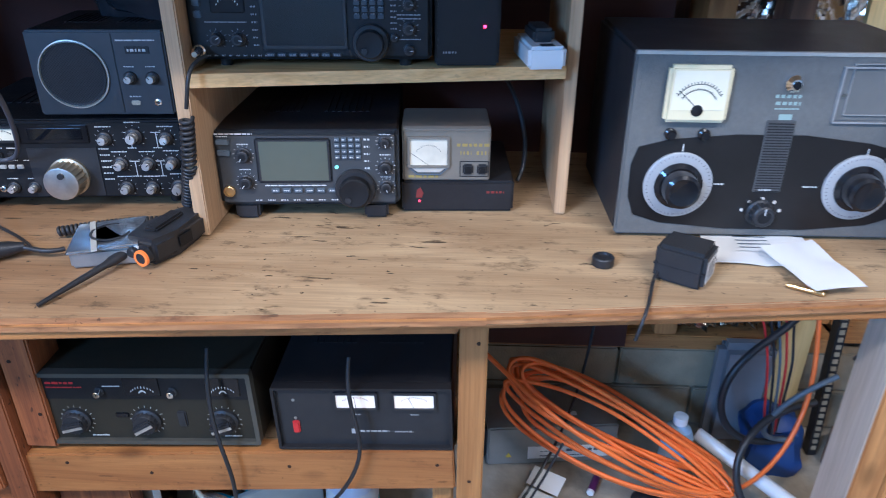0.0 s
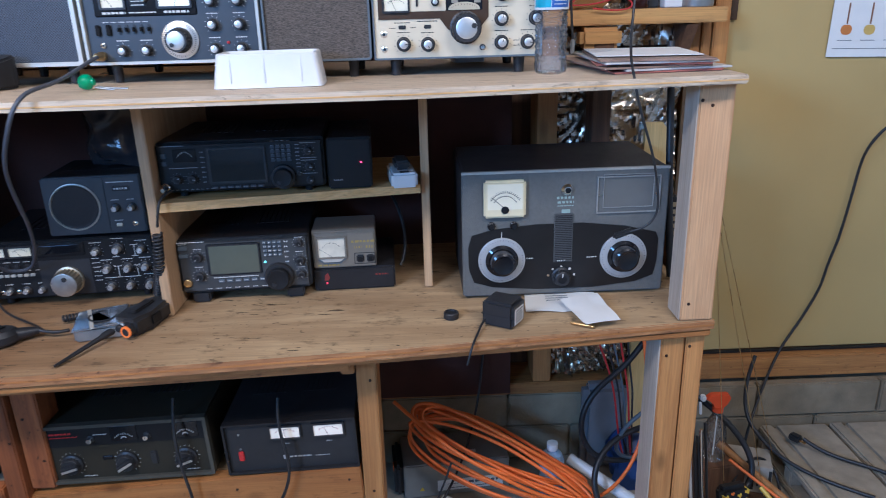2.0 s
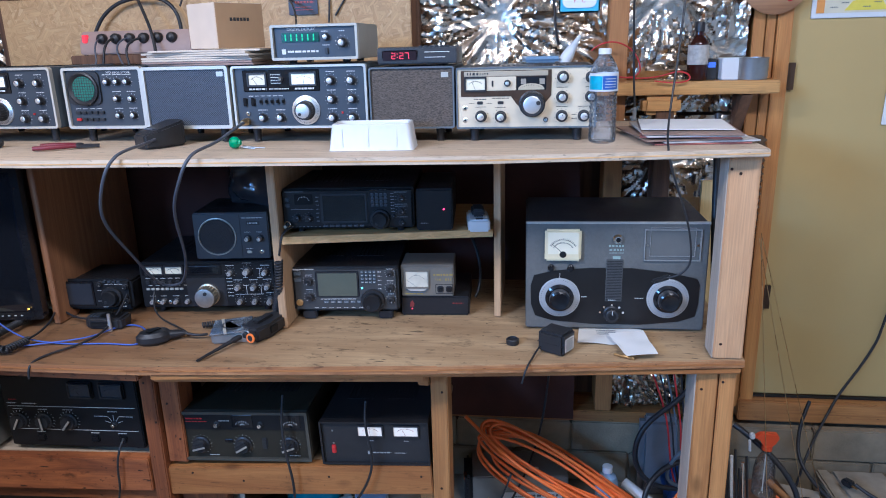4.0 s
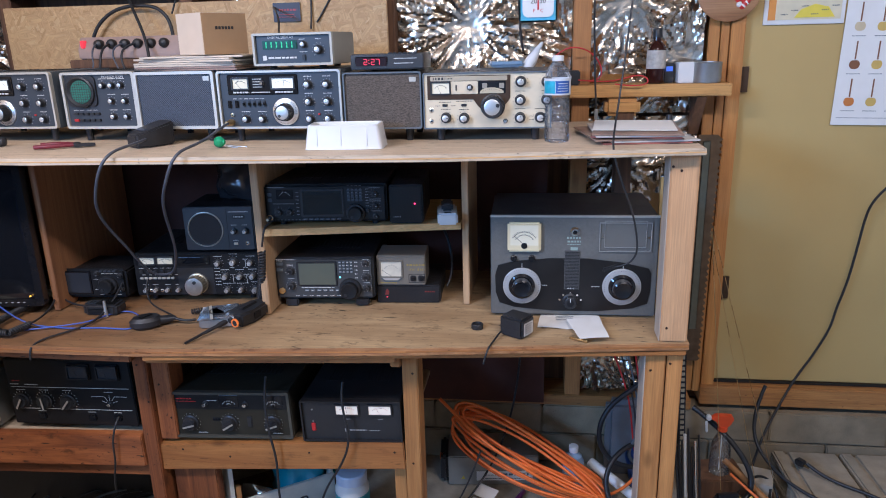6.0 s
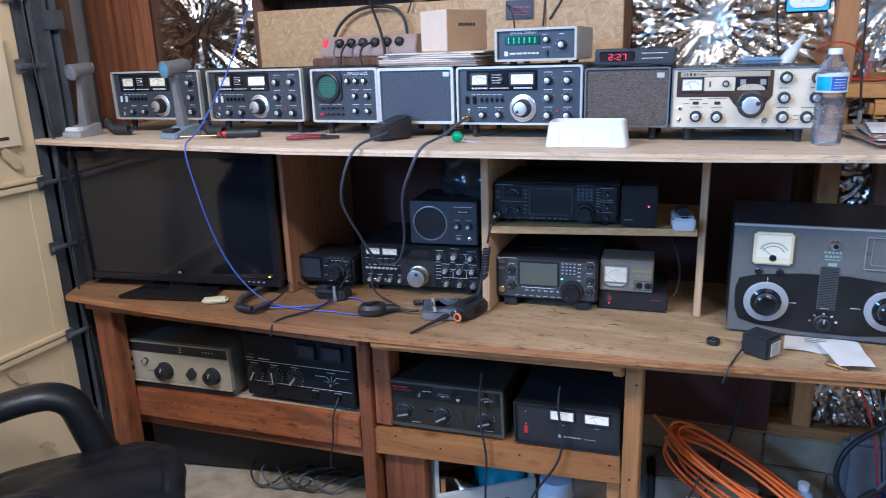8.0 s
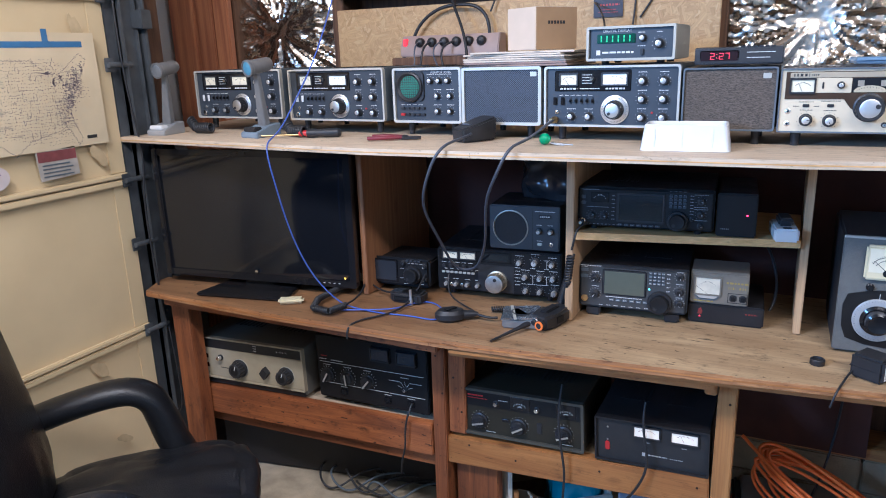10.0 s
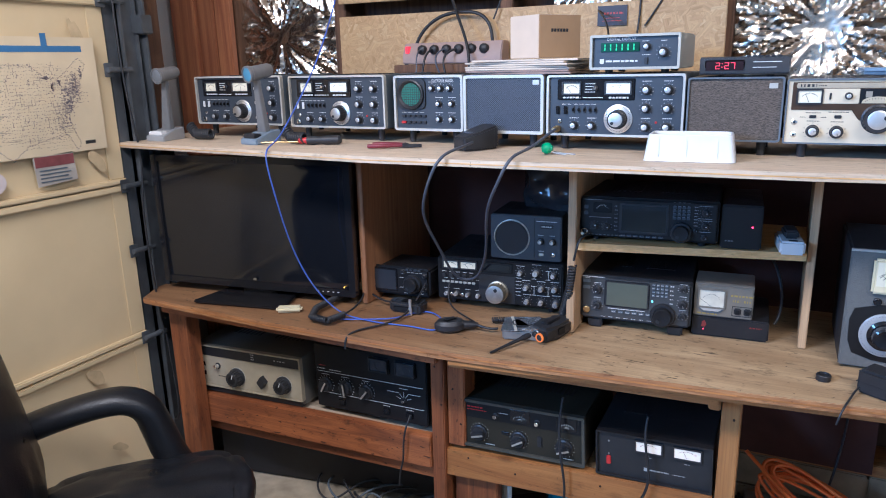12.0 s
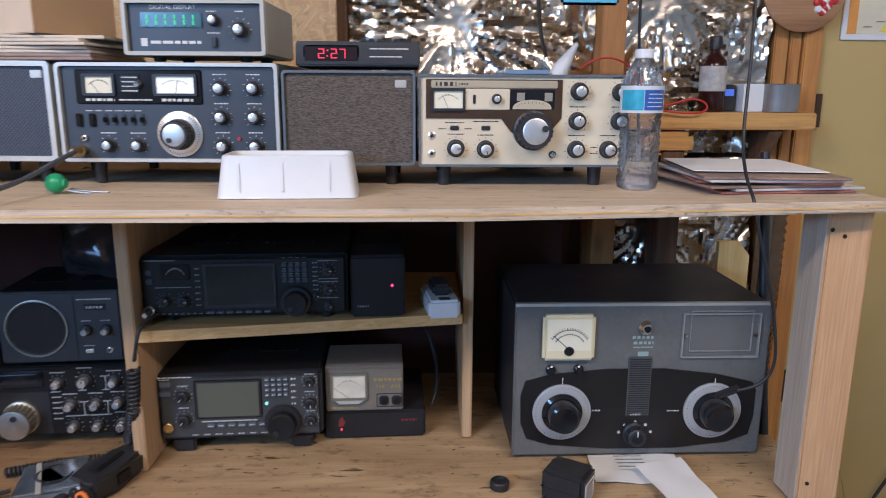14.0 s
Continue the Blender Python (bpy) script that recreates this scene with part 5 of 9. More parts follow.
ticks(bm, u(0.905), v(0.42), 0.012, 9, y=-0.006)
ticks(bm, u(0.11), v(0.28), 0.0125, 9, y=-0.006)
ticks(bm, u(0.2), v(0.28), 0.0125, 9, y=-0.006)
part("panel_print", bm, mat("dim_print", (0.22, 0.22, 0.23), 0.6, 0, 0.0), p)
for z in (0.75, 0.6):
    button(p, u(0.045), v(z), 0.012, 0.01, GREYF, 0.009)
for z in (0.42, 0.3):
    jack(p, u(0.045), v(z), 0.004, BLACKM)
c = part("mic_connector", lathe(B(), [(0.009, 0), (0.009, 0.01), (0.007, 0.012), (0.007, 0.03), (0.004, 0.036), (0, 0.036)], axis="-y", seg=18), CHROME, p, "chrome microphone connector")
c.matrix_basis = pose(u(0.04), -0.006, v(0.14))
feet(p, w, d, 0.014)

p = thing("power_supply", "black radio speaker unit with red light", "power supply", 0.046, 1.125, 1.013, 4)
w, h, d = 0.097, 0.112, 0.25
shell(p, w, h, d, BLACKM)
part("panel", box(B(), 0, -0.004, 0, w, 0.006, h, 0.004), GREYC, p)
part("indicator", cyl(B(), (0.074, -0.004, 0.058), 0.0022, 0.003, "-y", seg=12), REDLED, p, "glowing red pilot light")
jack(p, 0.074, 0.09, 0.004, BLACKM)
bm = B()
bars(bm, 0.022, 0.02, 0.02, 0.003, y=-0.0042)
part("panel_print", bm, mat("dim_print", (0.22, 0.22, 0.23), 0.6, 0, 0.0), p)

p = thing("power_adapter", "white plug-in adapter with black top on the middle shelf", "adapter", 0.186, 1.115, 1.01, 8)
part("body", box(B(), 0, 0, 0, 0.058, 0.12, 0.034, 0.005), WHITE, p)
part("grip", box(B(), 0.012, 0.03, 0.034, 0.046, 0.1, 0.055, 0.005), BLACK, p)
part("slot", box(B(), 0.02, 0.004, 0.0342, 0.04, 0.02, 0.0352), BLACK, p)

p = thing("transceiver", "black transceiver with grey-green display and keypad", "radio", -0.308, 1.118, 0.778, 4, "radios in the middle bays")
w, h, d = 0.296, 0.128, 0.3
shell(p, w, h, d, BLACKM)
PAN = mat("dark_grey_panel", (0.052, 0.054, 0.056), 0.4, 0, 0.08, 60, 0.1, 400)
part("panel", box(B(), 0, -0.008, 0, w, 0.006, h, 0.007), PAN, p)
u, v = lambda px: (px - 515) / 397 * w, lambda py: (447 - py) / 168 * h
fr = part("display_frame", box(B(), u(603), -0.011, v(392), u(766), -0.006, v(292), 0.003), BLACK, p)
part("display", box(B(), u(612), -0.0118, v(386), u(758), -0.0108, v(299)), LCD, fr, "blank grey-green display")
knob(p, u(815), v(405), 0.0335, "dialblack", 0, -0.008)
for x, z, r in ((577, 330, 0.012), (577, 390, 0.012), (882, 302, 0.0095), (882, 357, 0.0115), (883, 402, 0.0105)):
    knob(p, u(x), v(z), r, "black", x, -0.008)
key = B()
for i in range(4):
    for j in range(4):
        box(key, u(774 + 15 * i), -0.012, v(338 - 13 * j), u(785 + 15 * i), -0.007, v(330 - 13 * j), 0.0005)
for i in range(6):
    box(key, u(630 + 25 * i), -0.012, v(414), u(648 + 25 * i), -0.007, v(405), 0.0008)
for i in range(2):
    box(key, u(523), -0.013, v(306 + 24 * i), u(550), -0.007, v(294 + 24 * i), 0.001)
part("keypad", key, CASE, p, "rows of small grey keys")
bm = B()
for i in range(4):
    for j in range(4):
        bars(bm, u(779 + 15 * i), v(334 - 13 * j), 0.005, 0.0018, y=-0.0122)
for i in range(6):
    bars(bm, u(639 + 25 * i), v(409), 0.009, 0.0018, y=-0.0122)
for i in range(8):
    bars(bm, u(600 + 28 * i), v(433), 0.012, 0.0018, y=-0.0082)
for x, z in ((577, 306), (577, 362), (882, 285), (882, 330), (883, 380), (535, 289)):
    bars(bm, u(x), v(z), 0.018, 0.0016, y=-0.0082)
for x, z, r in ((577, 330, 0.0145), (577, 390, 0.0145), (882, 302, 0.012), (882, 357, 0.014), (883, 402, 0.013)):
    ticks(bm, u(x), v(z), r, 11, y=-0.008)
for j in range(5):
    bars(bm, u(843), v(296 + 16 * j), 0.009, 0.003, y=-0.0082)
bars(bm, u(684), v(399), 0.1, 0.0018, y=-0.0082)
bars(bm, u(560), v(284), 0.06, 0.0024, y=-0.0082)
part("panel_print", bm, MARK, p)
for z in (357, 383):
    jack(p, u(538), v(z), 0.0042, BLACKM)
c = part("mic_socket", lathe(B(), [(0.0095, 0), (0.0095, 0.005), (0.008, 0.006), (0.007, 0.006), (0.007, 0.002), (0, 0.002)], axis="-y", seg=20), BRASS, p, "brass microphone socket")
c.matrix_basis = pose(u(538), -0.008, v(411))
part("pilot", cyl(B(), (u(776), -0.008, v(357)), 0.003, 0.002, "-y", seg=10), mat("cyan_lamp", (0.2, 0.6, 0.6), 0.4, 0, 0, emit=(0.3, 0.9, 0.9), strength=1.0), p)
for x in (0.04, w - 0.04):
    part("bail_foot", box(B(), x - 0.02, 0.0, -0.026, x + 0.02, 0.03, 0.001, 0.004), BLACK, p)
    part("foot", cyl(B(), (x, d - 0.04, -0.026), 0.011, 0.027, "z", seg=16), BLACK, p)

# wattmeter on a black box
p = thing("dc_converter", "flat black box with red light under the wattmeter", "electronics box", -0.012, 1.165, 0.752, 3)
w, h, d = 0.192, 0.056, 0.22
part("case", box(B(), 0, 0, 0, w, d, h, 0.004), BLACKM, p)
part("indicator", cyl(B(), (0.03, 0.0, 0.02), 0.0022, 0.002, "-y", seg=10), REDSEG, p, "glowing red pilot light")
bm = upright(B(), [(0.024, 0.026), (0.034, 0.026), (0.037, 0.034), (0.032, 0.045), (0.026, 0.04)], -0.0006, 0.0005)
part("emblem", bm, mat("dull_red_print", (0.2, 0.03, 0.025), 0.6, 0, 0), p)
bm = B()
bars(bm, 0.16, 0.036, 0.03, 0.004, y=0.0)
part("panel_print", bm, mat("dull_red_print", (0.2, 0.03, 0.025), 0.6, 0, 0), p)
p = thing("wattmeter", "fawn-grey power meter with pale six-sided scale", "meter", -0.01, 1.165, 0.8095, 3)
w, h, d = 0.147, 0.093, 0.115
bm = prism(B(), [(0, 0), (0, 0.089), (0.006, h), (d, h), (d, 0)], 0, w, Matrix(((0, 0, 1, 0), (1, 0, 0, 0), (0, 1, 0, 0), (0, 0, 0, 1))))
bmesh.ops.bevel(bm, geom=bm.edges[:], offset=0.002, segments=2, affect="EDGES")
FAWN = mat("fawn_grey_paint", (0.21, 0.19, 0.155), 0.42, 0.2, 0.1, 50, 0.1, 300)
part("case", bm, FAWN, p)
part("panel", box(B(), 0.003, -0.003, 0.003, w - 0.003, 0.002, 0.086, 0.001), FAWN, p, "fawn grey front panel")
meter(p, 0.012, 0.028, 0.076, 0.076, mat("warm_scale", (0.72, 0.66, 0.52), 0.4, 0, 0.25, 30), -0.005, 0.05, FAWN)
part("meter_chin", upright(B(), [(0.01, 0.028), (0.026, 0.017), (0.062, 0.017), (0.078, 0.028)], -0.006, -0.002), mat("frosted_plastic", (0.5, 0.46, 0.4), 0.3), p)
part("meter_rim", upright(B(), [(0.008, 0.03), (0.025, 0.0145), (0.063, 0.0145), (0.08, 0.03), (0.08, 0.0272), (0.064, 0.012), (0.024, 0.012), (0.008, 0.0272)], -0.0066, -0.003), CASE, p)
bm = B()
for x, z, ww, hh in ((0.118, 0.064, 0.054, 0.005), (0.106, 0.05, 0.018, 0.006), (0.134, 0.05, 0.02, 0.006), (0.035, 0.0085, 0.05, 0.004)):
    bars(bm, x, z, ww, hh, y=-0.0032)
part("panel_print", bm, mat("dull_yellow_print", (0.36, 0.27, 0.08), 0.6, 0, 0.0), p, "dull yellow lettering")
part("button_surround", frame_ring(B(), 0.096, 0.008, 0.1455, 0.036, 0.0016, -0.0036, -0.002, 0.002), BLACK, p)
for x in (0.11, 0.134):
    button(p, x, 0.022, 0.018, 0.018, BLACK, 0.008)
    part("button_cap", box(B(), x - 0.005, -0.011, 0.017, x + 0.005, -0.007, 0.027, 0.001), GREYC, p)

# speaker on the older transceiver
p = thing("speaker", "black communications speaker with pale ring grille", "speaker", -0.597, 1.15, 0.917, 5)
w, h, d = 0.214, 0.134, 0.2
shell(p, w, h, d, BLACKM)
part("panel", box(B(), 0, -0.004, 0, w, 0.006, h, 0.003), mat("slate_panel", (0.055, 0.06, 0.068), 0.45, 0, 0.08, 60), p)
g = part("speaker_grille", lathe(B(), [(0.05, 0), (0.05, 0.001), (0.03, -0.004), (0, -0.006)], axis="-y", seg=40), MESHB, p)
g.matrix_basis = pose(0.066, -0.006, 0.066)
g = part("speaker_ring", lathe(B(), [(0.0545, 0), (0.0545, 0.003), (0.0525, 0.0035), (0.0515, 0)], axis="-y", seg=44), TRIM, p, "pale metal ring")
g.matrix_basis = pose(0.066, -0.004, 0.066)
part("seam", box(B(), 0.133, -0.0048, 0.004, 0.1345, -0.003, h - 0.004), BLACK, p)
sl = part("name_plate", box(B(), 0.152, -0.0055, 0.098, 0.19, -0.003, 0.11, 0.001), BLACK, p)
bm = B()
bars(bm, 0.171, 0.104, 0.03, 0.004, y=-0.0058)
bars(bm, 0.17, 0.119, 0.06, 0.0022, y=-0.0042)
bars(bm, 0.153, 0.078, 0.016, 0.0018, y=-0.0042)
bars(bm, 0.187, 0.078, 0.016, 0.0018, y=-0.0042)
bars(bm, 0.155, 0.03, 0.018, 0.002, y=-0.0042)
part("panel_print", bm, MARK, p)
knob(p, 0.153, 0.06, 0.0095, "shaft", -40, -0.004)
knob(p, 0.188, 0.06, 0.0095, "shaft", -40, -0.004)
jack(p, 0.19, 0.02, 0.006, CHROME)
button(p, 0.155, 0.02, 0.014, 0.008, CHROME, 0.007)
feet(p, w, d, 0.008)

p = thing("transceiver", "black transceiver with many silver knobs and two meters", "radio", -0.768, 1.132, 0.773, 5, "radios in the middle bays")
w, h, d = 0.393, 0.135, 0.3
shell(p, w, h, d, BLACKM)
part("panel", box(B(), 0, -0.006, 0, w, 0.006, h, 0.004), GREYC, p)
u, v = lambda px: (px - 345) / 325 * w, lambda py: (136 - py) / 113 * h
part("upper_band", box(B(), u(350), -0.008, v(55), u(545), -0.004, v(27), 0.002), BLACKG, p)
meter(p, u(362), v(50), u(402), v(31), METERF, -0.009, 0.2)
meter(p, u(408), v(50), u(450), v(31), METERF, -0.009, 0.2)
part("display_window", box(B(), u(462), -0.009, v(50), u(538), -0.005, v(31), 0.002), SCREEN, p)
part("dial_recess", box(B(), u(455), -0.0075, v(134), u(552), -0.004, v(60), 0.003), BLACK, p)
knob(p, u(507), v(103), 0.033, "dialface", 150, -0.0075)
bm = B()
for x, z, r in ((565, 48, 0.0105), (605, 45, 0.0125), (648, 48, 0.0105), (580, 85, 0.011), (618, 85, 0.011), (651, 84, 0.011), (582, 121, 0.0105), (618, 121, 0.0105), (655, 121, 0.0125)):
    knob(p, u(x), v(z), r, "shaft", x * 3, -0.006)
    ticks(bm, u(x), v(z), r * 1.35, 9, y=-0.006)
    bars(bm, u(x), v(z) + r * 1.9, 0.026, 0.0018, y=-0.0062)
for x in (370, 396, 427, 455):
    knob(p, u(x), v(119), 0.009, "shaft", x, -0.006)
    bars(bm, u(x), v(106), 0.018, 0.0016, y=-0.0062)
for i in range(5):
    button(p, u(364 + 18 * i), v(71), 0.012, 0.012, BLACK, 0.012)
    bars(bm, u(364 + 18 * i), v(61), 0.014, 0.0016, y=-0.0062)
for i in range(8):
    button(p, u(362 + 11.5 * i), v(88), 0.0105, 0.0065, TRIM, 0.0095, "push_button")
for i in range(6):
    bars(bm, u(560), v(63 + 9 * i), 0.016, 0.0022, y=-0.0062)
for x, z in ((599, 62), (599, 104), (634, 62), (634, 104)):
    box(bm, u(x), -0.0066, v(z), u(x) + 0.0012, -0.0058, v(z - 22))
    box(bm, u(x) - 0.008, -0.0066, v(z - 22), u(x) + 0.008, -0.0058, v(z - 22) + 0.0012)
    bars(bm, u(x), v(z), 0.014, 0.0018, y=-0.0062)
for i in range(6):
    bars(bm, u(368 + 17 * i), v(79), 0.011, 0.0016, y=-0.0062)
part("panel_print", bm, MARK, p, "white panel print")
for x in (384, 412):
    jack(p, u(x), v(121), 0.0055, CHROME).location.y = -0.006
feet(p, w, d, 0.02)

p = thing("mobile_radio", "small black mobile radio with blank grey screen", "radio", -1.034, 1.102, 0.772, 3)
w, h, d = 0.248, 0.095, 0.17
part("case", box(B(), 0.004, 0.004, 0, w - 0.004, d, h * 0.9, 0.006), BLACKM, p)
part("panel", box(B(), 0, -0.012, 0.002, w, 0.006, h, 0.008), GREYC, p)
sf = part("display_frame", box(B(), 0.022, -0.0145, 0.014, 0.138, -0.011, 0.09, 0.004), BLACKG, p)
part("display", box(B(), 0.028, -0.0152, 0.02, 0.132, -0.0142, 0.084, 0.001), mat("dull_screen", (0.03, 0.034, 0.042), 0.25, 0, 0.05, 30), sf, "blank grey screen")
knob(p, 0.19, 0.044, 0.03, "dialblack", 0, -0.012)
for x, z in ((0.158, 0.082), (0.232, 0.074), (0.232, 0.03)):
    knob(p, x, z, 0.008, "black", x * 999, -0.012)
for i in range(4):
    button(p, 0.172 + 0.014 * i, 0.089, 0.01, 0.005, GREYF, 0.016)
for i in range(4):
    button(p, 0.012, 0.03 + 0.017 * i, 0.01, 0.008, GREYF, 0.016)
bm = B()
for i in range(4):
    bars(bm, 0.177 + 0.014 * i, 0.081, 0.01, 0.0014, y=-0.0122)
    bars(bm, 0.012, 0.037 + 0.017 * i, 0.01, 0.0014, y=-0.0122)
for x, z in ((0.152, 0.062), (0.152, 0.03), (0.22, 0.014), (0.165, 0.012)):
    bars(bm, x, z, 0.014, 0.0016, y=-0.0122)
part("panel_print", bm, MARK, p)
for x in (0.06, 0.19):
    tube("stand_wire", [(x - 0.015, 0.02, 0.005), (x - 0.015, -0.01, -0.016), (x - 0.012, -0.016, -0.0185), (x + 0.012, -0.016, -0.0185), (x + 0.015, -0.01, -0.016), (x + 0.015, 0.02, 0.005)], 0.0018, CHROME, p, 4)
part("bracket_foot", box(B(), 0.04, 0.05, -0.02, 0.2, 0.1, 0.003, 0.002), BLACKM, p)

# ---- amplifiers, tuner and supply on the lower shelves ----
p = thing("antenna_tuner", "dark olive antenna tuner with three big knobs", "antenna tuner", -0.622, 0.985, 0.371, 0, ry=-2)
w, h, d = 0.375, 0.152, 0.33
OLIVE = mat("olive_grey_paint", (0.029, 0.025, 0.017), 0.5, 0, 0.1, 60, 0.1, 300, spec=0.3)
shell(p, w, h, d, OLIVE)
part("panel", box(B(), 0.006, -0.002, 0.006, w - 0.006, 0.006, h - 0.006, 0.001), OLIVE, p)
part("bezel", frame_ring(B(), 0, 0, w, h, 0.008, -0.01, 0.006, 0.004), mat("olive_trim", (0.08, 0.075, 0.06), 0.4, 0.2, 0.08, 60), p)
u, v = lambda px: (px - 440) / 340 * w, lambda py: (508 - py) / 143 * h * 1.2
band = part("upper_band", box(B(), u(450), -0.004, v(434), u(774), -0.001, v(392), 0.001), GREYC, p)
bm = B()
for x0, x1 in ((580, 636), (707, 760)):
    part("meter_window", box(B(), u(x0), -0.006, v(428), u(x1), -0.003, v(397), 0.001), BLACKG, band)
    for i in range(9):
        a = radians(-52 + 13 * i)
        xx = u((x0 + x1) / 2) + 0.024 * math.sin(a)
        box(bm, xx - 0.0006, -0.0066, v(430) + 0.02 * math.cos(a), xx + 0.0006, -0.0058, v(430) + 0.0245 * math.cos(a))
        box(bm, xx * 0.3 + u((x0 + x1) / 2) * 0.7 - 0.0006, -0.0066, v(426) + 0.008 * math.cos(a), xx * 0.3 + u((x0 + x1) / 2) * 0.7 + 0.0006, -0.0058, v(426) + 0.011 * math.cos(a))
for x in (490, 603, 726):
    ticks(bm, u(x), v(470), 0.027, 15, -150, 150, 0.0035, 0.0008, -0.002)
bars(bm, u(560), v(412), 0.03, 0.0018, y=-0.0042)
bars(bm, u(520), v(497), 0.03, 0.002, y=-0.0022)
bars(bm, u(735), v(497), 0.03, 0.002, y=-0.0022)
part("panel_print", bm, MARK, p)
bm = B()
bars(bm, u(480), v(407), 0.05, 0.0042, y=-0.0042)
bars(bm, u(485), v(414), 0.062, 0.002, y=-0.0042)
part("red_print", bm, REDPL, p)
for x, a in ((490, 75), (603, 60), (726, 70)):
    knob(p, u(x), v(470), 0.022, "bar", a, -0.002)
for x in (540, 655):
    knob(p, u(x), v(420), 0.0085, "chrome", 0, -0.004)
button(p, u(660), v(467), 0.016, 0.034, BLACK, 0.006, "rocker_switch")
button(p, u(565), v(461), 0.024, 0.01, BLACKG, 0.005, "counter")
feet(p, w, d, 0.01)

p = thing("power_supply", "black power supply with two lit meters and red switch", "power supply", -0.214, 0.98, 0.3835, 0, ry=-2)
w, h, d = 0.301, 0.131, 0.34
shell(p, w, h, d, BLACKM)
part("panel", box(B(), 0.004, -0.003, 0.004, w - 0.004, 0.006, h - 0.004, 0.001), BLACK, p)
part("bezel", frame_ring(B(), 0, 0, w, h, 0.005, -0.012, 0.006, 0.003), BLACKM, p)
u, v = lambda px: (px - 787) / 263 * w, lambda py: (515 - py) / 140 * h
meter(p, 0.106, 0.085, 0.174, 0.1155, AMBERF, -0.006, 0.45)
meter(p, 0.204, 0.085, 0.272, 0.1155, AMBERF, -0.006, 0.3)
sw = button(p, 0.034, 0.044, 0.012, 0.025, REDPL, 0.007, "rocker_switch")
for z in (0.062, 0.1):
    part("screw", lathe(B(), [(0.003, 0), (0.0026, 0.0012), (0, 0.0014)], (0.034, -0.003, z), "-y", 10), STEEL, p)
bm = B()
bars(bm, 0.168, 0.034, 0.05, 0.0035, y=-0.0032)
bars(bm, 0.218, 0.033, 0.032, 0.002, y=-0.0032)
bars(bm, 0.14, 0.07, 0.014, 0.002, y=-0.0032)
bars(bm, 0.238, 0.07, 0.014, 0.002, y=-0.0032)
box(bm, 0.128, -0.0036, 0.029, 0.138, -0.003, 0.039)
part("panel_print", bm, mat("grey_print", (0.36, 0.36, 0.36), 0.6, 0, 0.0), p)
feet(p, w, d, 0.008)

p = thing("linear_amplifier", "black amplifier with two meters and white-lined panel", "amplifier", -1.155, 0.985, 0.391, 0, ry=-1)
w, h, d = 0.415, 0.222, 0.36
shell(p, w, h, d, BLACKM)
part("panel", box(B(), 0, -0.004, 0, w, 0.006, h, 0.003), GREYC, p)
for x in (0.25, 0.345):
    mh = part("meter_housing", box(B(), x - 0.036, -0.014, 0.158, x + 0.038, -0.002, 0.21, 0.003), BLACKG, p)
    # Much darker face than on the other meters
    meter(mh, x - 0.03, 0.165, x + 0.032, 0.203, mat("dark_meter_face", (0.03, 0.034, 0.04), 0.25), -0.0155, 0.3)
bm = B()
box(bm, 0.011, -0.0046, 0.1265, 0.402, -0.0038, 0.1282)
box(bm, 0.011, -0.0046, 0.0535, 0.402, -0.0038, 0.055)
for x in (0.04, 0.118, 0.196):
    ticks(bm, x, 0.082, 0.027, 11, -70, 130, 0.005, 0.0012, -0.004)
    bars(bm, x, 0.118, 0.03, 0.0018, y=-0.0042)
for a in (-70, -35, 0, 35, 70):
    box(bm, -0.0006, -0.0046, 0.011, 0.0006, -0.0038, 0.028, 0, Matrix.Translation((0.333, 0, 0.076)) @ pose(0, 0, 0, 0, a))
for x in (0.285, 0.305, 0.36, 0.382):
    bars(bm, x, 0.1, 0.02, 0.002, y=-0.0042)
bars(bm, 0.025, 0.137, 0.03, 0.003, y=-0.0042)
bars(bm, 0.08, 0.136, 0.045, 0.0028, y=-0.0042)
bars(bm, 0.333, 0.115, 0.03, 0.002, y=-0.0042)
for x in (0.1, 0.268, 0.352):
    bars(bm, x, 0.046, 0.026, 0.002, y=-0.0042)
part("panel_print", bm, MARK, p, "white lines and print")
bm = B()
bars(bm, 0.03, 0.148, 0.024, 0.003, y=-0.0042)
part("red_print", bm, REDPL, p)
for x, a in ((0.04, 30), (0.118, -5), (0.196, 40)):
    knob(p, x, 0.082, 0.022, "bar", a, -0.004)
knob(p, 0.333, 0.076, 0.008, "chrome", 0, -0.004)
for x in (0.1, 0.268, 0.352):
    button(p, x, 0.029, 0.026, 0.022, BLACKG, 0.01, "rocker_switch")
feet(p, w, d, 0.0155, 0.012)

p = thing("linear_amplifier", "cream and black vintage amplifier with two black knobs", "amplifier", -1.655, 0.95, 0.376, 2.2, ry=-1)
w, h, d = 0.456, 0.172, 0.36
shell(p, w, h, d, mat("taupe_case", (0.15, 0.14, 0.115), 0.5, 0, 0.1, 50))
part("panel", box(B(), 0.004, -0.006, 0.022, w - 0.004, 0.006, h * 0.75, 0.002), mat("beige_front", (0.4, 0.34, 0.235), 0.42, 0, 0.1, 40), p, "cream front panel")
bd = part("upper_band", box(B(), 0.004, -0.006, h * 0.76, w - 0.004, 0.006, h - 0.004, 0.002), BLACK, p)
part("plinth", box(B(), 0.01, 0.0, -0.008, w - 0.01, 0.02, 0.028, 0.002), BLACK, p)
part("bezel", frame_ring(B(), 0, 0.017, w, h, 0.005, -0.012, 0.006, 0.004), mat("beige_front", (0.4, 0.34, 0.235)), p)
u = lambda px: (px - 560) / 265 * w
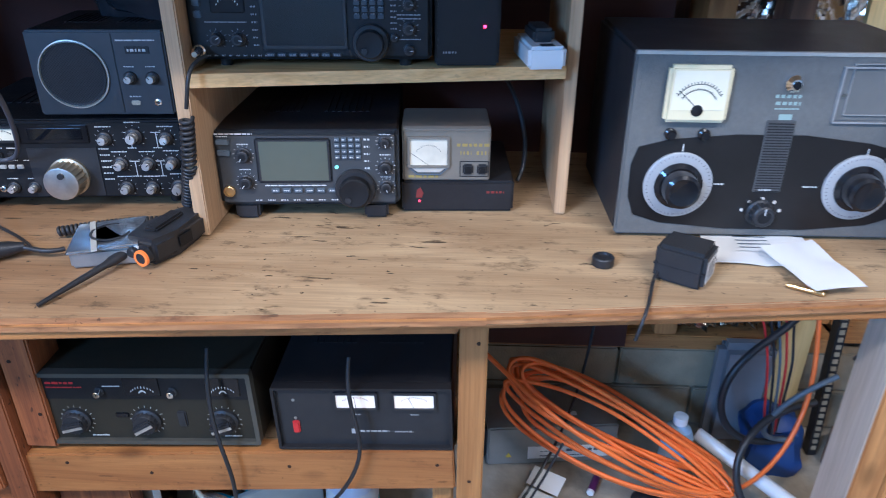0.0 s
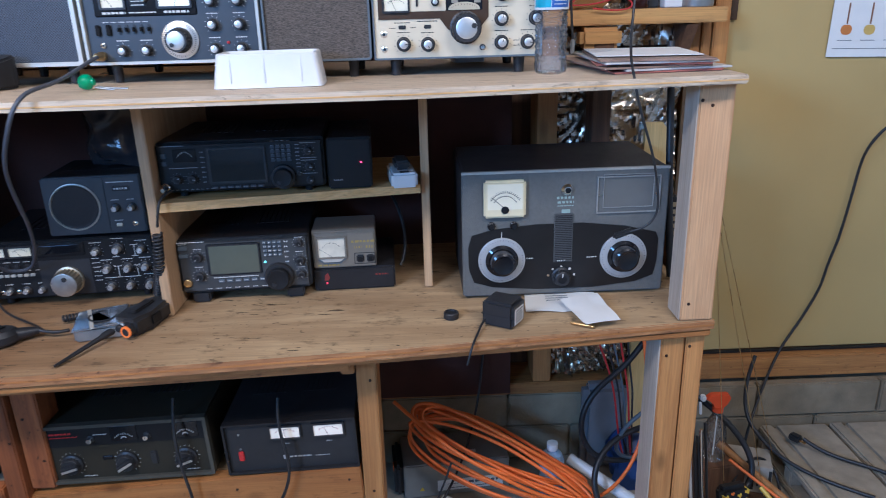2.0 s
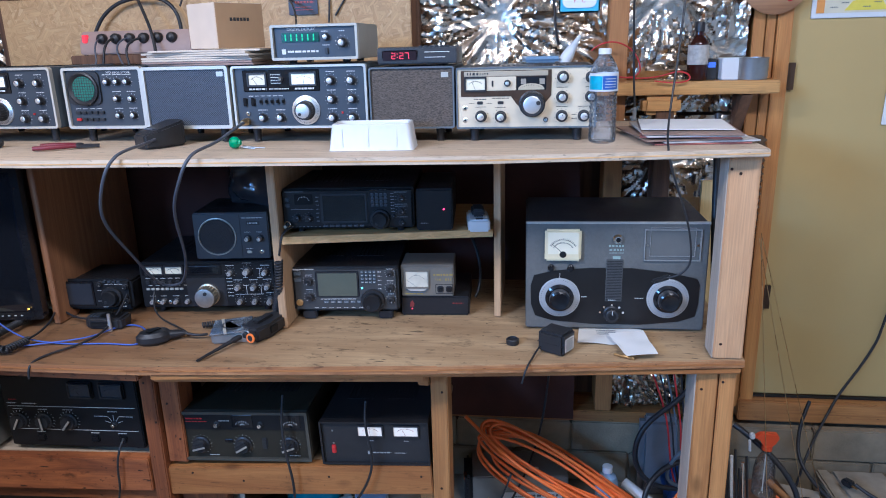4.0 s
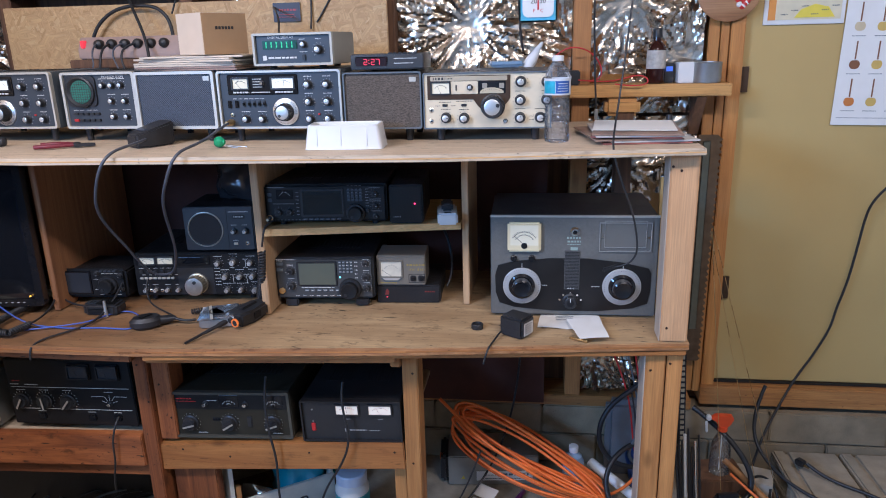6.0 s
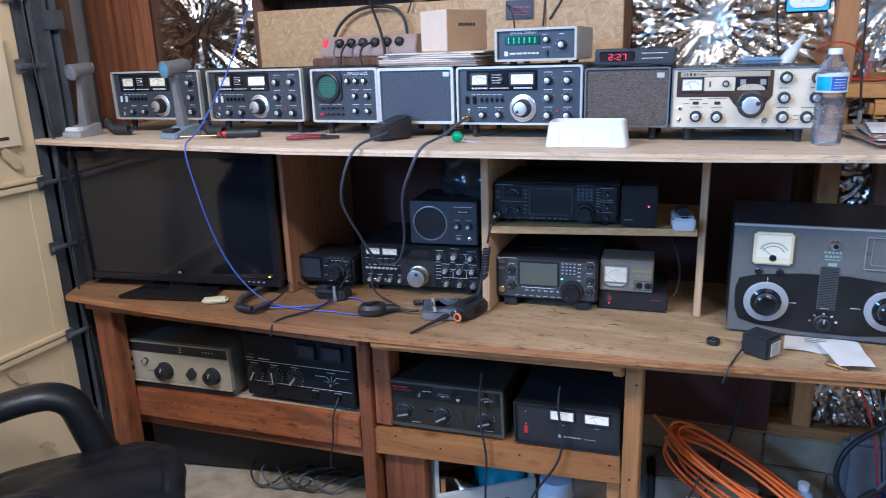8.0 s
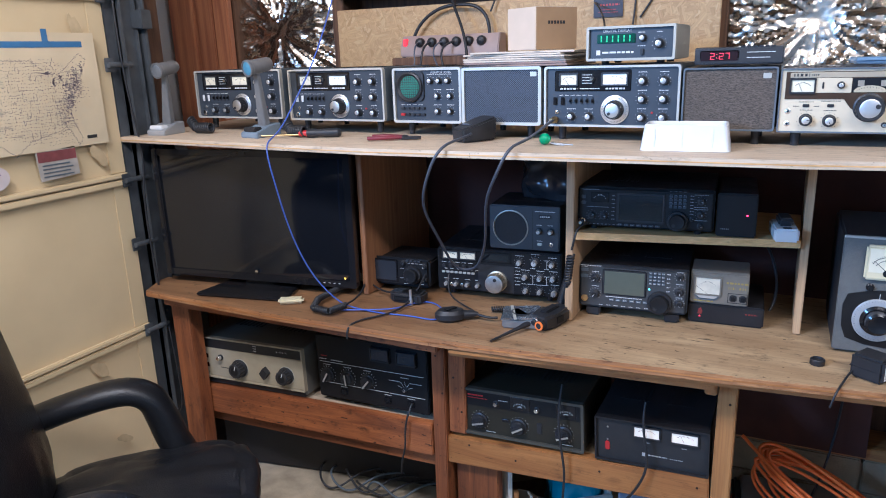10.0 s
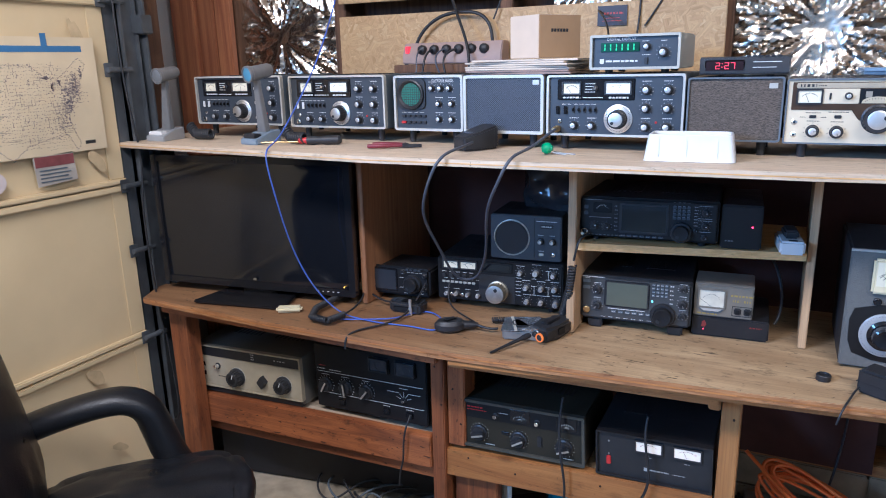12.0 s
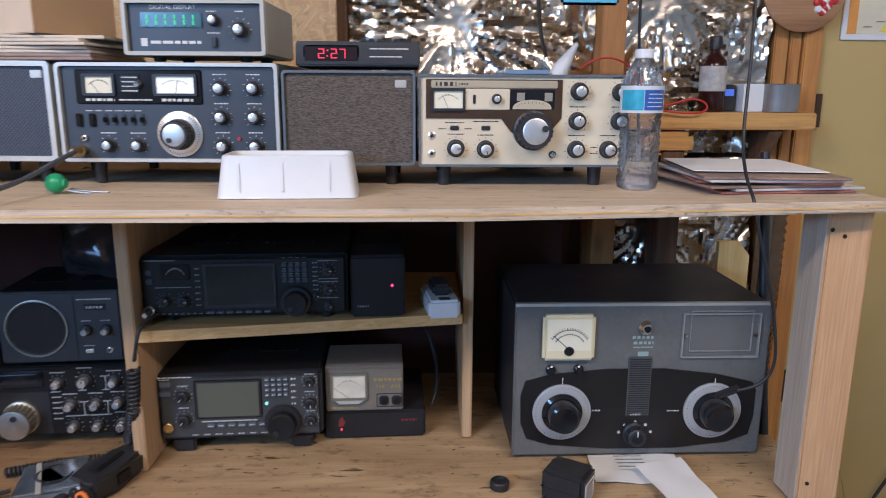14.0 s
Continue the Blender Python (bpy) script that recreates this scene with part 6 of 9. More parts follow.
for x, r in ((668, 0.034), (782, 0.032)):
    g = part("knob_disc", lathe(B(), [(r, 0), (r, 0.002), (0, 0.002)], axis="-y", seg=30), TRIM, p)
    g.matrix_basis = pose(u(x), -0.006, 0.068)
    knob(p, u(x), 0.068, r * 0.92, "black", 20, -0.007)
dm = part("knob", upright(B(), [(-0.017, 0), (0, -0.022), (0.017, 0), (0, 0.022)], -0.026, -0.005), BLACK, p)
dm.matrix_basis = pose(u(733), 0, 0.068)
knob(p, u(620), 0.098, 0.011, "chrome", 0, -0.006)
bm = B()
for x, z in ((0.036, 0.098), (0.036, 0.064)):
    part("pilot_window", box(B(), x - 0.01, -0.008, z - 0.008, x + 0.01, -0.005, z + 0.008, 0.001), mat("dark_red_glass", (0.02, 0.006, 0.006), 0.2, 0, 0), p)
for i in range(4):
    bars(bm, u(775) + 0.012 * (i - 1.5), h * 0.87, 0.006, 0.004, y=-0.0064)
for i in range(3):
    bars(bm, u(710), h * (0.82 + 0.05 * i), 0.014, 0.0025, y=-0.0064)
part("panel_print", bm, MARK, p)
bm = B()
bars(bm, u(630), 0.06, 0.04, 0.003, y=-0.0064)
part("dark_print", bm, MARKD, p)

# ---- the big grey antenna matching box ----
p = thing("antenna_matchbox", "large grey antenna matching unit with two dial knobs", "antenna tuner", 0.338, 1.09, 0.757, 0.8)
w, h, d = 0.459, 0.29, 0.3
bm = box(B(), 0.0, 0.004, 0.0, w, d, h, 0.006)
part("case", bm, mat("charcoal_case", (0.03, 0.03, 0.032), 0.5, 0, 0.15, 60, 0.3, 300), p)
part("panel", box(B(), 0, -0.004, 0, w, 0.008, h, 0.003), MBGREY, p, "hammered grey front panel")
part("top_lip", box(B(), 0.0, -0.005, h - 0.005, w, 0.006, h + 0.001, 0.001), TRIM, p)
u, v = lambda px: (px - 232) / 660 * w, lambda py: (520 - py) / 390 * h
mask = [(u(262), v(322)), (u(330), v(305)), (u(470), v(293)), (u(620), v(293)), (u(760), v(308)), (u(858), v(330)), (u(868), v(350)), (u(868), v(420)), (u(858), v(468)), (u(800), v(488)), (u(660), v(502)), (u(480), v(502)), (u(330), v(490)), (u(268), v(472)), (u(252), v(430)), (u(250), v(360))]
part("dial_mask", upright(B(), mask[::-1], -0.006, -0.002), mat("matt_black_mask", (0.012, 0.011, 0.011), 0.4, 0, 0.2, 50), p, "black lozenge-shaped mask")
strip = part("centre_strip", box(B(), u(527), -0.0075, v(416), u(588), -0.004, v(262), 0.001), mat("strip_grey", (0.09, 0.09, 0.09), 0.4, 0, 0.1, 60), p)
bm = B()
for i in range(26):
    z = v(414) + i * 0.0043
    box(bm, u(530), -0.0085, z, u(585), -0.007, z + 0.0016)
part("ribs", bm, BLACKM, strip)
for x in (358, 755):
    g = part("dial_ring", lathe(B(), [(0.053, 0), (0.053, 0.004), (0.05, 0.0055), (0.035, 0.0055), (0.035, 0)], axis="-y", seg=56), MBRING, p, "pale calibrated ring")
    g.matrix_basis = pose(u(x), -0.006, v(402))
    bm = B()
    ticks(bm, 0, 0, 0.0465, 50, -178, 178, 0.003, 0.0005, -0.0056)
    part("ring_scale", bm, MARKD, g)
    k = part("knob", lathe(B(), [(0.037, 0), (0.037, 0.008), (0.03, 0.012), (0.027, 0.034), (0.022, 0.037), (0.014, 0.034), (0, 0.034)], axis="-y", seg=40), BLACKG, p, "black bakelite knob")
    k.matrix_basis = pose(u(x), -0.006, v(402))
bm = B()
box(bm, u(357), -0.0068, v(330), u(359), -0.0058, v(314))
box(bm, u(757), -0.0068, v(333), u(759), -0.0058, v(318))
bars(bm, u(450), v(400), 0.016, 0.0024, y=-0.0062)
bars(bm, u(652), v(403), 0.022, 0.002, y=-0.0062)
bars(bm, u(552), v(410), 0.018, 0.003, y=-0.0088)
part("panel_print", bm, MARK, p)
bm = B()
bars(bm, u(563), v(214), 0.04, 0.005, y=-0.0042)
bars(bm, u(563), v(228), 0.036, 0.005, y=-0.0042)
bars(bm, u(563), v(239), 0.036, 0.002, y=-0.0042)
box(bm, u(550), -0.0046, v(262), u(578), -0.0038, v(250), 0.001)
part("emblem_print", bm, mat("pale_green_print", (0.32, 0.42, 0.38), 0.5, 0, 0), p)
lamp_ = part("pilot_lens", lathe(B(), [(0.013, 0), (0.013, 0.006), (0.008, 0.012), (0, 0.013)], axis="-y", seg=20), CHROME, p)
lamp_.matrix_basis = pose(u(565), -0.004, v(188))
part("lens", cyl(B(), (0, -0.012, 0), 0.006, 0.003, "-y", seg=14), BLACKG, lamp_)
k = knob(p, u(553), v(462), 0.021, "black", 0, -0.006)
for a in (-80, -40, 0, 40, 80):
    part("stud", cyl(B(), (u(553) + 0.03 * math.sin(radians(a)), -0.006, v(462) + 0.024 * math.cos(radians(a))), 0.003, 0.003, "-y", seg=10), CHROME, p)
x0, x1, z0, z1 = u(300), u(433), v(265), v(152)
mt = part("meter", box(B(), x0, -0.02, z0, x1, -0.003, z1, 0.005), mat("ivory_plastic", (0.74, 0.65, 0.42), 0.35, 0, 0.06, 40), p, "square ivory panel meter")
part("meter_face", box(B(), x0 + 0.008, -0.0208, z0 + 0.02, x1 - 0.008, -0.0198, z1 - 0.007), METERF, mt)
bm = B()
cx, cz = (x0 + x1) / 2, z0 + 0.022
for rr, hh in ((0.036, 0.004), (0.028, 0.0022)):
    for i in range(17):
        a = radians(-56 + 7 * i)
        box(bm, -0.0005, -0.0214, rr, 0.0005, -0.0206, rr + hh, 0, Matrix.Translation((cx, 0, cz)) @ pose(0, 0, 0, 0, -56 + 7 * i))
        box(bm, -0.0023, -0.0214, rr - 0.0004, 0.0023, -0.0206, rr + 0.0004, 0, Matrix.Translation((cx, 0, cz)) @ pose(0, 0, 0, 0, -56 + 7 * i))
box(bm, -0.0006, -0.0216, 0.006, 0.0006, -0.0208, 0.038, 0, Matrix.Translation((cx, 0, cz)) @ pose(0, 0, 0, 0, -48))
part("needle_and_scale", bm, MARKD, mt)
part("meter_hub", lathe(B(), [(0.0095, 0.019), (0.008, 0.0225), (0.004, 0.0235), (0, 0.0235)], (cx, 0, cz - 0.003), "-y", 24), BLACKG, mt)
for x in (325, 397):
    part("push_button", lathe(B(), [(0.009, 0), (0.009, 0.006), (0.006, 0.008), (0.006, 0.014), (0, 0.014)], (u(x), -0.004, v(293)), "-y", 16), BLACKG, p)
x0, x1, z0, z1 = u(660), u(862), v(265), v(153)
ch = part("chart_frame", frame_ring(B(), x0, z0, x1, z1, 0.0025, -0.01, -0.003, 0.001), mat("acrylic_edge", (0.3, 0.3, 0.29), 0.25, 0, 0.1, 60), p, "clear acrylic chart holder")
part("inner_ledge", frame_ring(B(), x0 + 0.014, z0 + 0.012, x1 - 0.014, z1 + 0.004, 0.0012, -0.009, -0.004, 0.0005), mat("acrylic_edge", (0.3, 0.3, 0.29)), ch)
part("chart_cover", box(B(), x0 + 0.004, -0.0055, z0 + 0.004, x1 - 0.004, -0.0045, z1 - 0.004), mat("hazy_plastic", (0.15, 0.15, 0.143), 0.12, 0, 0.08, 30), ch)
for x in (x0 + 0.008, x1 - 0.008):
    part("screw", cyl(B(), (x, -0.007, (z0 + z1) / 2), 0.003, 0.003, "-y", seg=12), CHROME, ch)
for x in (0.03, w - 0.03):
    for y in (0.03, d - 0.03):
        part("foot", cyl(B(), (x, y, -0.007), 0.012, 0.008, "z", seg=14), BLACK, p)


# ---- chair ----
def cushion(bm, x0, y0, z0, x1, y1, z1, puff=0.03, n=14, m=None, wrinkle=0.006, seed=0):
    """A stuffed, slightly wrinkled block."""
    start = len(bm.verts)
    made = bmesh.ops.create_cube(bm, size=2.0)["verts"]
    bmesh.ops.subdivide_edges(bm, edges=list({e for v in made for e in v.link_edges}), cuts=n, use_grid_fill=True)
    bm.verts.ensure_lookup_table()
    c = Vector(((x0 + x1) / 2, (y0 + y1) / 2, (z0 + z1) / 2))
    s = Vector(((x1 - x0) / 2, (y1 - y0) / 2, (z1 - z0) / 2))
    for v in bm.verts[start:]:
        q = v.co.copy()
        k = [abs(t) ** 6 for t in q]
        f = 1.0 / (1.0 + 0.16 * (k[0] * k[1] + k[1] * k[2] + k[0] * k[2]))
        p = Vector((q.x * s.x * f, q.y * s.y * f, q.z * s.z * f))
        d = (1 - q.x**2) * (1 - q.y**2) if abs(q.z) > 0.98 else ((1 - q.z**2) * (1 - q.x**2) if abs(q.y) > 0.98 else (1 - q.z**2) * (1 - q.y**2))
        nrm = Vector((q.x if abs(q.x) > 0.98 else 0, q.y if abs(q.y) > 0.98 else 0, q.z if abs(q.z) > 0.98 else 0))
        p += nrm * puff * d
        w = noise.noise(Vector((p.x * 6 + seed, p.y * 22, p.z * 9))) + 0.5 * noise.noise(Vector((p.x * 18, p.y * 40 + seed, p.z * 20)))
        p += nrm * wrinkle * w
        v.co = (m or Matrix()) @ (p + c)
    return bm


p = thing("office_chair", "black leather office chair with padded arms at the bench", "chair", -1.13, 0.245, FLOOR, 44)
part("seat", cushion(B(), -0.27, -0.26, 0.39, 0.25, 0.255, 0.49, 0.012, n=22, wrinkle=0.014), LEATHER, p, "creased black leather seat")
part("backrest", cushion(B(), -0.055, -0.24, 0.0, 0.055, 0.24, 0.62, 0.03, m=pose(-0.275, 0, 0.43, 0, -10), seed=4), LEATHER, p, "padded black leather backrest")
part("headrest", cushion(B(), -0.05, -0.2, 0.0, 0.06, 0.2, 0.18, 0.03, m=pose(-0.385, 0, 1.05, 0, -10), seed=8), LEATHER, p)
for s in (-1, 1):
    y = 0.28 * s
    pts = [(-0.36, y, 0.585), (-0.29, y, 0.61), (-0.2, y, 0.634), (-0.11, y, 0.65), (-0.045, y, 0.648), (0.0, y, 0.618), (0.022, y, 0.56), (0.045, y, 0.48), (0.075, y, 0.41)]
    knots = [Vector(q) for q in [pts[0]] + pts + [pts[-1]]]
    pts = [0.5 * (2 * k1 + (k2 - k0) * f + (2 * k0 - 5 * k1 + 4 * k2 - k3) * f * f + (3 * k1 - k0 - 3 * k2 + k3) * f**3) for k0, k1, k2, k3 in zip(knots, knots[1:], knots[2:], knots[3:]) for f in (0, 0.25, 0.5, 0.75)] + [knots[-1]]
    bm = B()
    rings = []
    for i, (px, py, pz) in enumerate(pts):
        a = Vector(pts[min(i + 1, len(pts) - 1)]) - Vector(pts[max(i - 1, 0)])
        a.normalize()
        nrm = Vector((0, 1, 0)).cross(a).normalized()
        ring = []
        for k in range(22):
            t = 2 * math.pi * k / 22
            ring.append(bm.verts.new(Vector((px, py, pz)) + Vector((0, 1, 0)) * 0.05 * math.cos(t) + nrm * (0.036 + 0.008 * min(1, max(0, (i - 16) / 10))) * math.sin(t)))
        rings.append(ring)
    for a, b in zip(rings, rings[1:]):
        for k in range(22):
            bm.faces.new((a[k], a[(k + 1) % 22], b[(k + 1) % 22], b[k]))
    bm.faces.new(rings[0][::-1])
    bm.faces.new(rings[-1])
    part("armrest", bm, LEATHER, p)
part("gas_column", cyl(B(), (0, 0, 0.1), 0.028, 0.3, "z"), BLACK, p)
part("seat_plate", box(B(), -0.12, -0.12, 0.375, 0.12, 0.12, 0.4, 0.005), BLACKM, p)
for i in range(5):
    m = pose(0, 0, 0, 0, 0, 72 * i + 20)
    leg = part("base_arm", box(B(), 0.02, -0.025, 0.07, 0.3, 0.025, 0.105, 0.01, m), BLACK, p)
    bm = cyl(B(), (0.28, -0.022, 0.03), 0.03, 0.044, "y", seg=20, m=m)
    part("castor", bm, BLACK, leg)

# ---- screen on the bench ----
p = thing("monitor", "large black television screen, switched off, on the bench", "monitor", -1.36, 0.972, 0.75, 7)
W, z0, z1 = 0.365, 0.03, 0.466
part("back_cover", box(B(), -W + 0.02, 0.012, z0 + 0.02, W - 0.02, 0.05, z1 - 0.02, 0.012), BLACK, p)
part("bezel", frame_ring(B(), -W, z0, W, z1, 0.022, -0.012, 0.016, 0.008), BLACKG, p, "gloss black frame")
part("screen", box(B(), -W + 0.015, -0.006, z0 + 0.015, W - 0.015, 0.004, z1 - 0.015), SCREEN, p, "dark glass screen")
part("emblem", lathe(B(), [(0.007, 0.012), (0.006, 0.014), (0, 0.0145)], (0.0, 0, z0 + 0.032), "-y", 18), CHROME, p)
part("indicator", box(B(), 0.325, -0.0135, z0 + 0.03, 0.329, -0.0115, z0 + 0.034), mat("amber_led", (0.5, 0.25, 0.02), 0.4, 0, 0, emit=(1.0, 0.5, 0.05), strength=4), p, "tiny amber light")
for i in range(5):
    part("touch_button", box(B(), 0.23 + 0.018 * i, -0.0132, z0 + 0.012, 0.236 + 0.018 * i, -0.0118, z0 + 0.014), MARK, p)
part("neck", box(B(), -0.06, 0.0, 0.01, 0.06, 0.03, z0 + 0.05, 0.006), BLACKG, p)
bm = prism(B(), [(-0.165, -0.125), (0.165, -0.11), (0.12, 0.09), (-0.12, 0.09)], 0.002, 0.014)
bmesh.ops.bevel(bm, geom=bm.edges[:], offset=0.004, segments=2, affect="EDGES")
part("base", bm, BLACKG, p, "gloss black base plate")


# ---- desk microphones ----
def desk_mic(label, x, y, rz, head, base, key, lean):
    p = thing("desk_microphone", label, "microphone", x, y, 1.26, rz)
    p.scale = (0.88, 0.88, 0.95)
    bm = prism(B(), [(-0.055, 0.0), (0.06, 0.0), (0.06, 0.042), (0.012, 0.036), (-0.055, 0.018)], -0.042, 0.042, pose(0, 0, 0, 90, 0, 90))
    bmesh.ops.bevel(bm, geom=bm.edges[:], offset=0.003, segments=2, affect="EDGES")
    part("base", bm, base, p)
    part("talk_bar", box(B(), -0.03, -0.052, 0.02, 0.03, -0.018, 0.034, 0.003), key, p)
    top = Vector((lean, -0.012, 0.205))
    bm = B()
    sec = ((0.0, 0.021, 0.012), (1.0, 0.01, 0.008))
    rings = []
    for f, a, b in sec:
        c = Vector((0, 0.02, 0.035)).lerp(top, f)
        rings.append([bm.verts.new(c + Vector((sx * a, sy * b, 0))) for sx, sy in ((-1, -1), (1, -1), (1, 1), (-1, 1))])
    for k in range(4):
        bm.faces.new((rings[0][k], rings[0][(k + 1) % 4], rings[1][(k + 1) % 4], rings[1][k]))
    bm.faces.new(rings[1])
    bmesh.ops.bevel(bm, geom=bm.edges[:], offset=0.002, segments=2, affect="EDGES")
    part("stem", bm, mat("worn_grey_paint", (0.2, 0.2, 0.2), 0.45, 0.2, 0.15, 50), p, "tapered grey stem")
    m = Matrix.Translation(top + Vector((0, 0, 0.018))) @ pose(0, 0, 0, 8, 0, -4)
    bm = lathe(B(), [(0.0, 0.003), (0.0225, 0.003), (0.0225, 0.0), (0.0265, 0.001), (0.0265, 0.012), (0.0235, 0.016), (0.022, 0.09), (0.017, 0.102), (0, 0.104)], (0, -0.04, 0), "y", 32, m)
    h = part("head", bm, mat("worn_grey_paint", (0.2, 0.2, 0.2), 0.45, 0.2, 0.15, 50), p)
    part("mesh_cap", lathe(B(), [(0.0, -0.001), (0.014, -0.0008), (0.0222, 0.002)], (0, -0.0385, 0), "y", 28, m), head, h)
    cord = coil((0.085, 0.045, 0.045), (0.12, 0.03, 0.02), 4, 0.015) + coil((0.12, 0.03, 0.02), (0.2, 0.02, 0.022), 8, 0.015)
    tube("coiled_cord", cord, 0.0042, BLACK, p, 2)
    return p


desk_mic("silver desk microphone with round head on the shelf end", -1.692, 0.965, 5, mat("mesh_silver", (0.3, 0.33, 0.37), 0.4, 0.7, 0.1, 400), SILVER, WHITE, 0.04)
desk_mic("silver desk microphone with blue-fronted head and black key", -1.288, 0.965, -8, mat("blue_foam", (0.1, 0.28, 0.42), 0.4, 0.2, 0.1, 200), mat("blue_grey_enamel", (0.2, 0.25, 0.3), 0.4, 0.1, 0.1, 50), BLACK, 0.02)


# ---- on the upper shelf ----
p = thing("screwdriver", "screwdriver with red and black handle and brass shaft", "screwdriver", -1.235, 0.905, 1.274, 24)
p.scale = (0.9, 0.9, 0.9)
part("handle", lathe(B(), [(0.004, 0.15), (0.014, 0.155), (0.0155, 0.175), (0.012, 0.2), (0.0155, 0.215), (0.0155, 0.26), (0.01, 0.268), (0, 0.269)], axis="x", seg=18), BLACK, p)
part("collar", lathe(B(), [(0.006, 0.125), (0.011, 0.13), (0.0095, 0.142), (0.011, 0.153), (0.005, 0.156)], axis="x", seg=16), REDPL, p)
part("shaft", cyl(B(), (0, 0, -0.004), 0.0032, 0.13, "x", seg=10), BRASS, p)

p = thing("pliers", "dark red-handled pliers lying on the upper shelf", "pliers", -0.878, 0.945, 1.262, 16)
for k_ in (-1, 1):
    tube("handle", [(0.0, 0.024 * k_, 0.006), (0.03, 0.029 * k_, 0.007), (0.062, 0.022 * k_, 0.007), (0.088, 0.007 * k_, 0.007), (0.096, 0.004 * k_, 0.007)], 0.0058, mat("maroon_grip", (0.16, 0.02, 0.03), 0.4, 0, 0.1, 40), p, 5)
part("pivot", lathe(B(), [(0.011, 0), (0.011, 0.01), (0.005, 0.012), (0, 0.012)], (0.1, 0, 0.001), seg=18), BLACKM, p)
bm = prism(B(), [(0.1, -0.009), (0.12, -0.008), (0.148, -0.002), (0.148, 0.002), (0.12, 0.008), (0.1, 0.009)], 0.001, 0.009)
part("jaws", bm, BLACKM, p)

p = thing("hand_microphone", "black fist microphone on the upper shelf", "microphone", -0.575, 0.993, 1.262, -28)
bm = prism(B(), [(-0.024, -0.058), (0.024, -0.058), (0.034, -0.02), (0.036, 0.04), (0.028, 0.056), (-0.028, 0.056), (-0.036, 0.04), (-0.034, -0.02)], 0.0, 0.036)
for q in bm.verts:
    q.co.z += 0.24 * (q.co.y + 0.058) * (q.co.z > 0.02)
bmesh.ops.bevel(bm, geom=bm.edges[:], offset=0.005, segments=3, affect="EDGES")
part("body", bm, BLACK, p)
part("name_plate", box(B(), -0.018, -0.03, 0.0425, 0.018, -0.016, 0.0465, 0.001), GREYCORD, p)
part("talk_key", box(B(), -0.039, -0.02, 0.008, -0.033, 0.02, 0.024, 0.002), GREYC, p)

p = thing("jack_driver", "green-handled adjusting tool lying on the upper shelf", "tool", -0.36, 0.945, 1.276, 0)
part("handle", lathe(B(), [(0, -0.013), (0.006, -0.0125), (0.0105, -0.0105), (0.0135, -0.006), (0.0145, 0.0), (0.0135, 0.006), (0.0105, 0.01), (0.007, 0.012), (0.0065, 0.015), (0, 0.016)], axis="x", seg=26), GREENPL, p)
for dy, l in ((0.0, 0.05), (0.012, 0.07)):
    tube("pin", [(0.015, dy, -0.01), (0.03, dy, -0.014), (l, dy, -0.015)], 0.002, STEEL, p, 2)

# white tray, upside down
p = thing("plastic_tray", "white moulded plastic tray, upturned on the shelf", "tray", -0.018, 0.945, 1.261, 3)
bm = B()
def tray_ring(hw, hd, z, n=3):
    return [bm.verts.new((x, y, z)) for x, y in rrect(-hw, -hd, hw, hd, 0.012, n)]
rings = [tray_ring(0.099, 0.05, 0.0), tray_ring(0.098, 0.049, 0.003), tray_ring(0.09, 0.045, 0.058), tray_ring(0.088, 0.043, 0.06), tray_ring(0.085, 0.04, 0.06), tray_ring(0.083, 0.038, 0.056), tray_ring(0.086, 0.04, 0.02)]
for a, b in zip(rings, rings[1:]):
    for k in range(len(a)):
        bm.faces.new((a[k], a[(k + 1) % len(a)], b[(k + 1) % len(a)], b[k]))
bm.faces.new(rings[-1])
part("shell", bm, WHITE, p)
for x in (-0.065, -0.005, 0.06):
    part("rib", box(B(), x - 0.002, -0.0515, 0.004, x + 0.002, -0.046, 0.046, 0.001, pose(0, 0, 0, -6)), WHITE, p)

# water bottle
p = thing("water_bottle", "clear plastic water bottle, nearly empty, blue label", "bottle", 0.512, 1.005, 1.2605)
prof = [(0.0, 0.003), (0.022, 0.0), (0.03, 0.004), (0.0315, 0.012)]
for i in range(9):
    z = 0.02 + i * 0.0105
    prof += [(0.0318, z), (0.0295, z + 0.005)]
prof += [(0.0318, 0.116), (0.0322, 0.118), (0.0322, 0.16), (0.0308, 0.166), (0.026, 0.179), (0.018, 0.192), (0.0135, 0.199), (0.0128, 0.203)]
part("body", lathe(B(), prof, seg=36), CLEAR, p, "clear ribbed plastic body").visible_shadow = False
lab = part("label", lathe(B(), [(0.0325, 0.119), (0.0325, 0.159), (0.0321, 0.159), (0.0321, 0.119), (0.0325, 0.119)], seg=36), mat("white_label", (0.62, 0.64, 0.66), 0.35, 0, 0.05, 70), p, "blue and white printed label")
for a0, a1, ink in ((196, 258, mat("teal_ink", (0.04, 0.36, 0.5), 0.35, 0, 0.3, 90)), (264, 330, mat("blue_ink", (0.03, 0.1, 0.36), 0.35, 0, 0.4, 120)), (20, 140, mat("blue_ink", (0.03, 0.1, 0.36)))):
    bm = B()
    for a in range(a0, a1, 6):
        box(bm, 0.0322, -0.0018, 0.123, 0.0328, 0.0018, 0.153, 0, pose(0, 0, 0, 0, 0, a))
    part("label_print", bm, ink, lab)
bm = B()
for i in range(4):
    for a in range(270, 318, 4):
        box(bm, 0.0327, -0.0008, 0.128 + 0.006 * i, 0.0331, 0.0008, 0.1295 + 0.006 * i, 0, pose(0, 0, 0, 0, 0, a + i))
part("label_lines", bm, WHITE, lab)
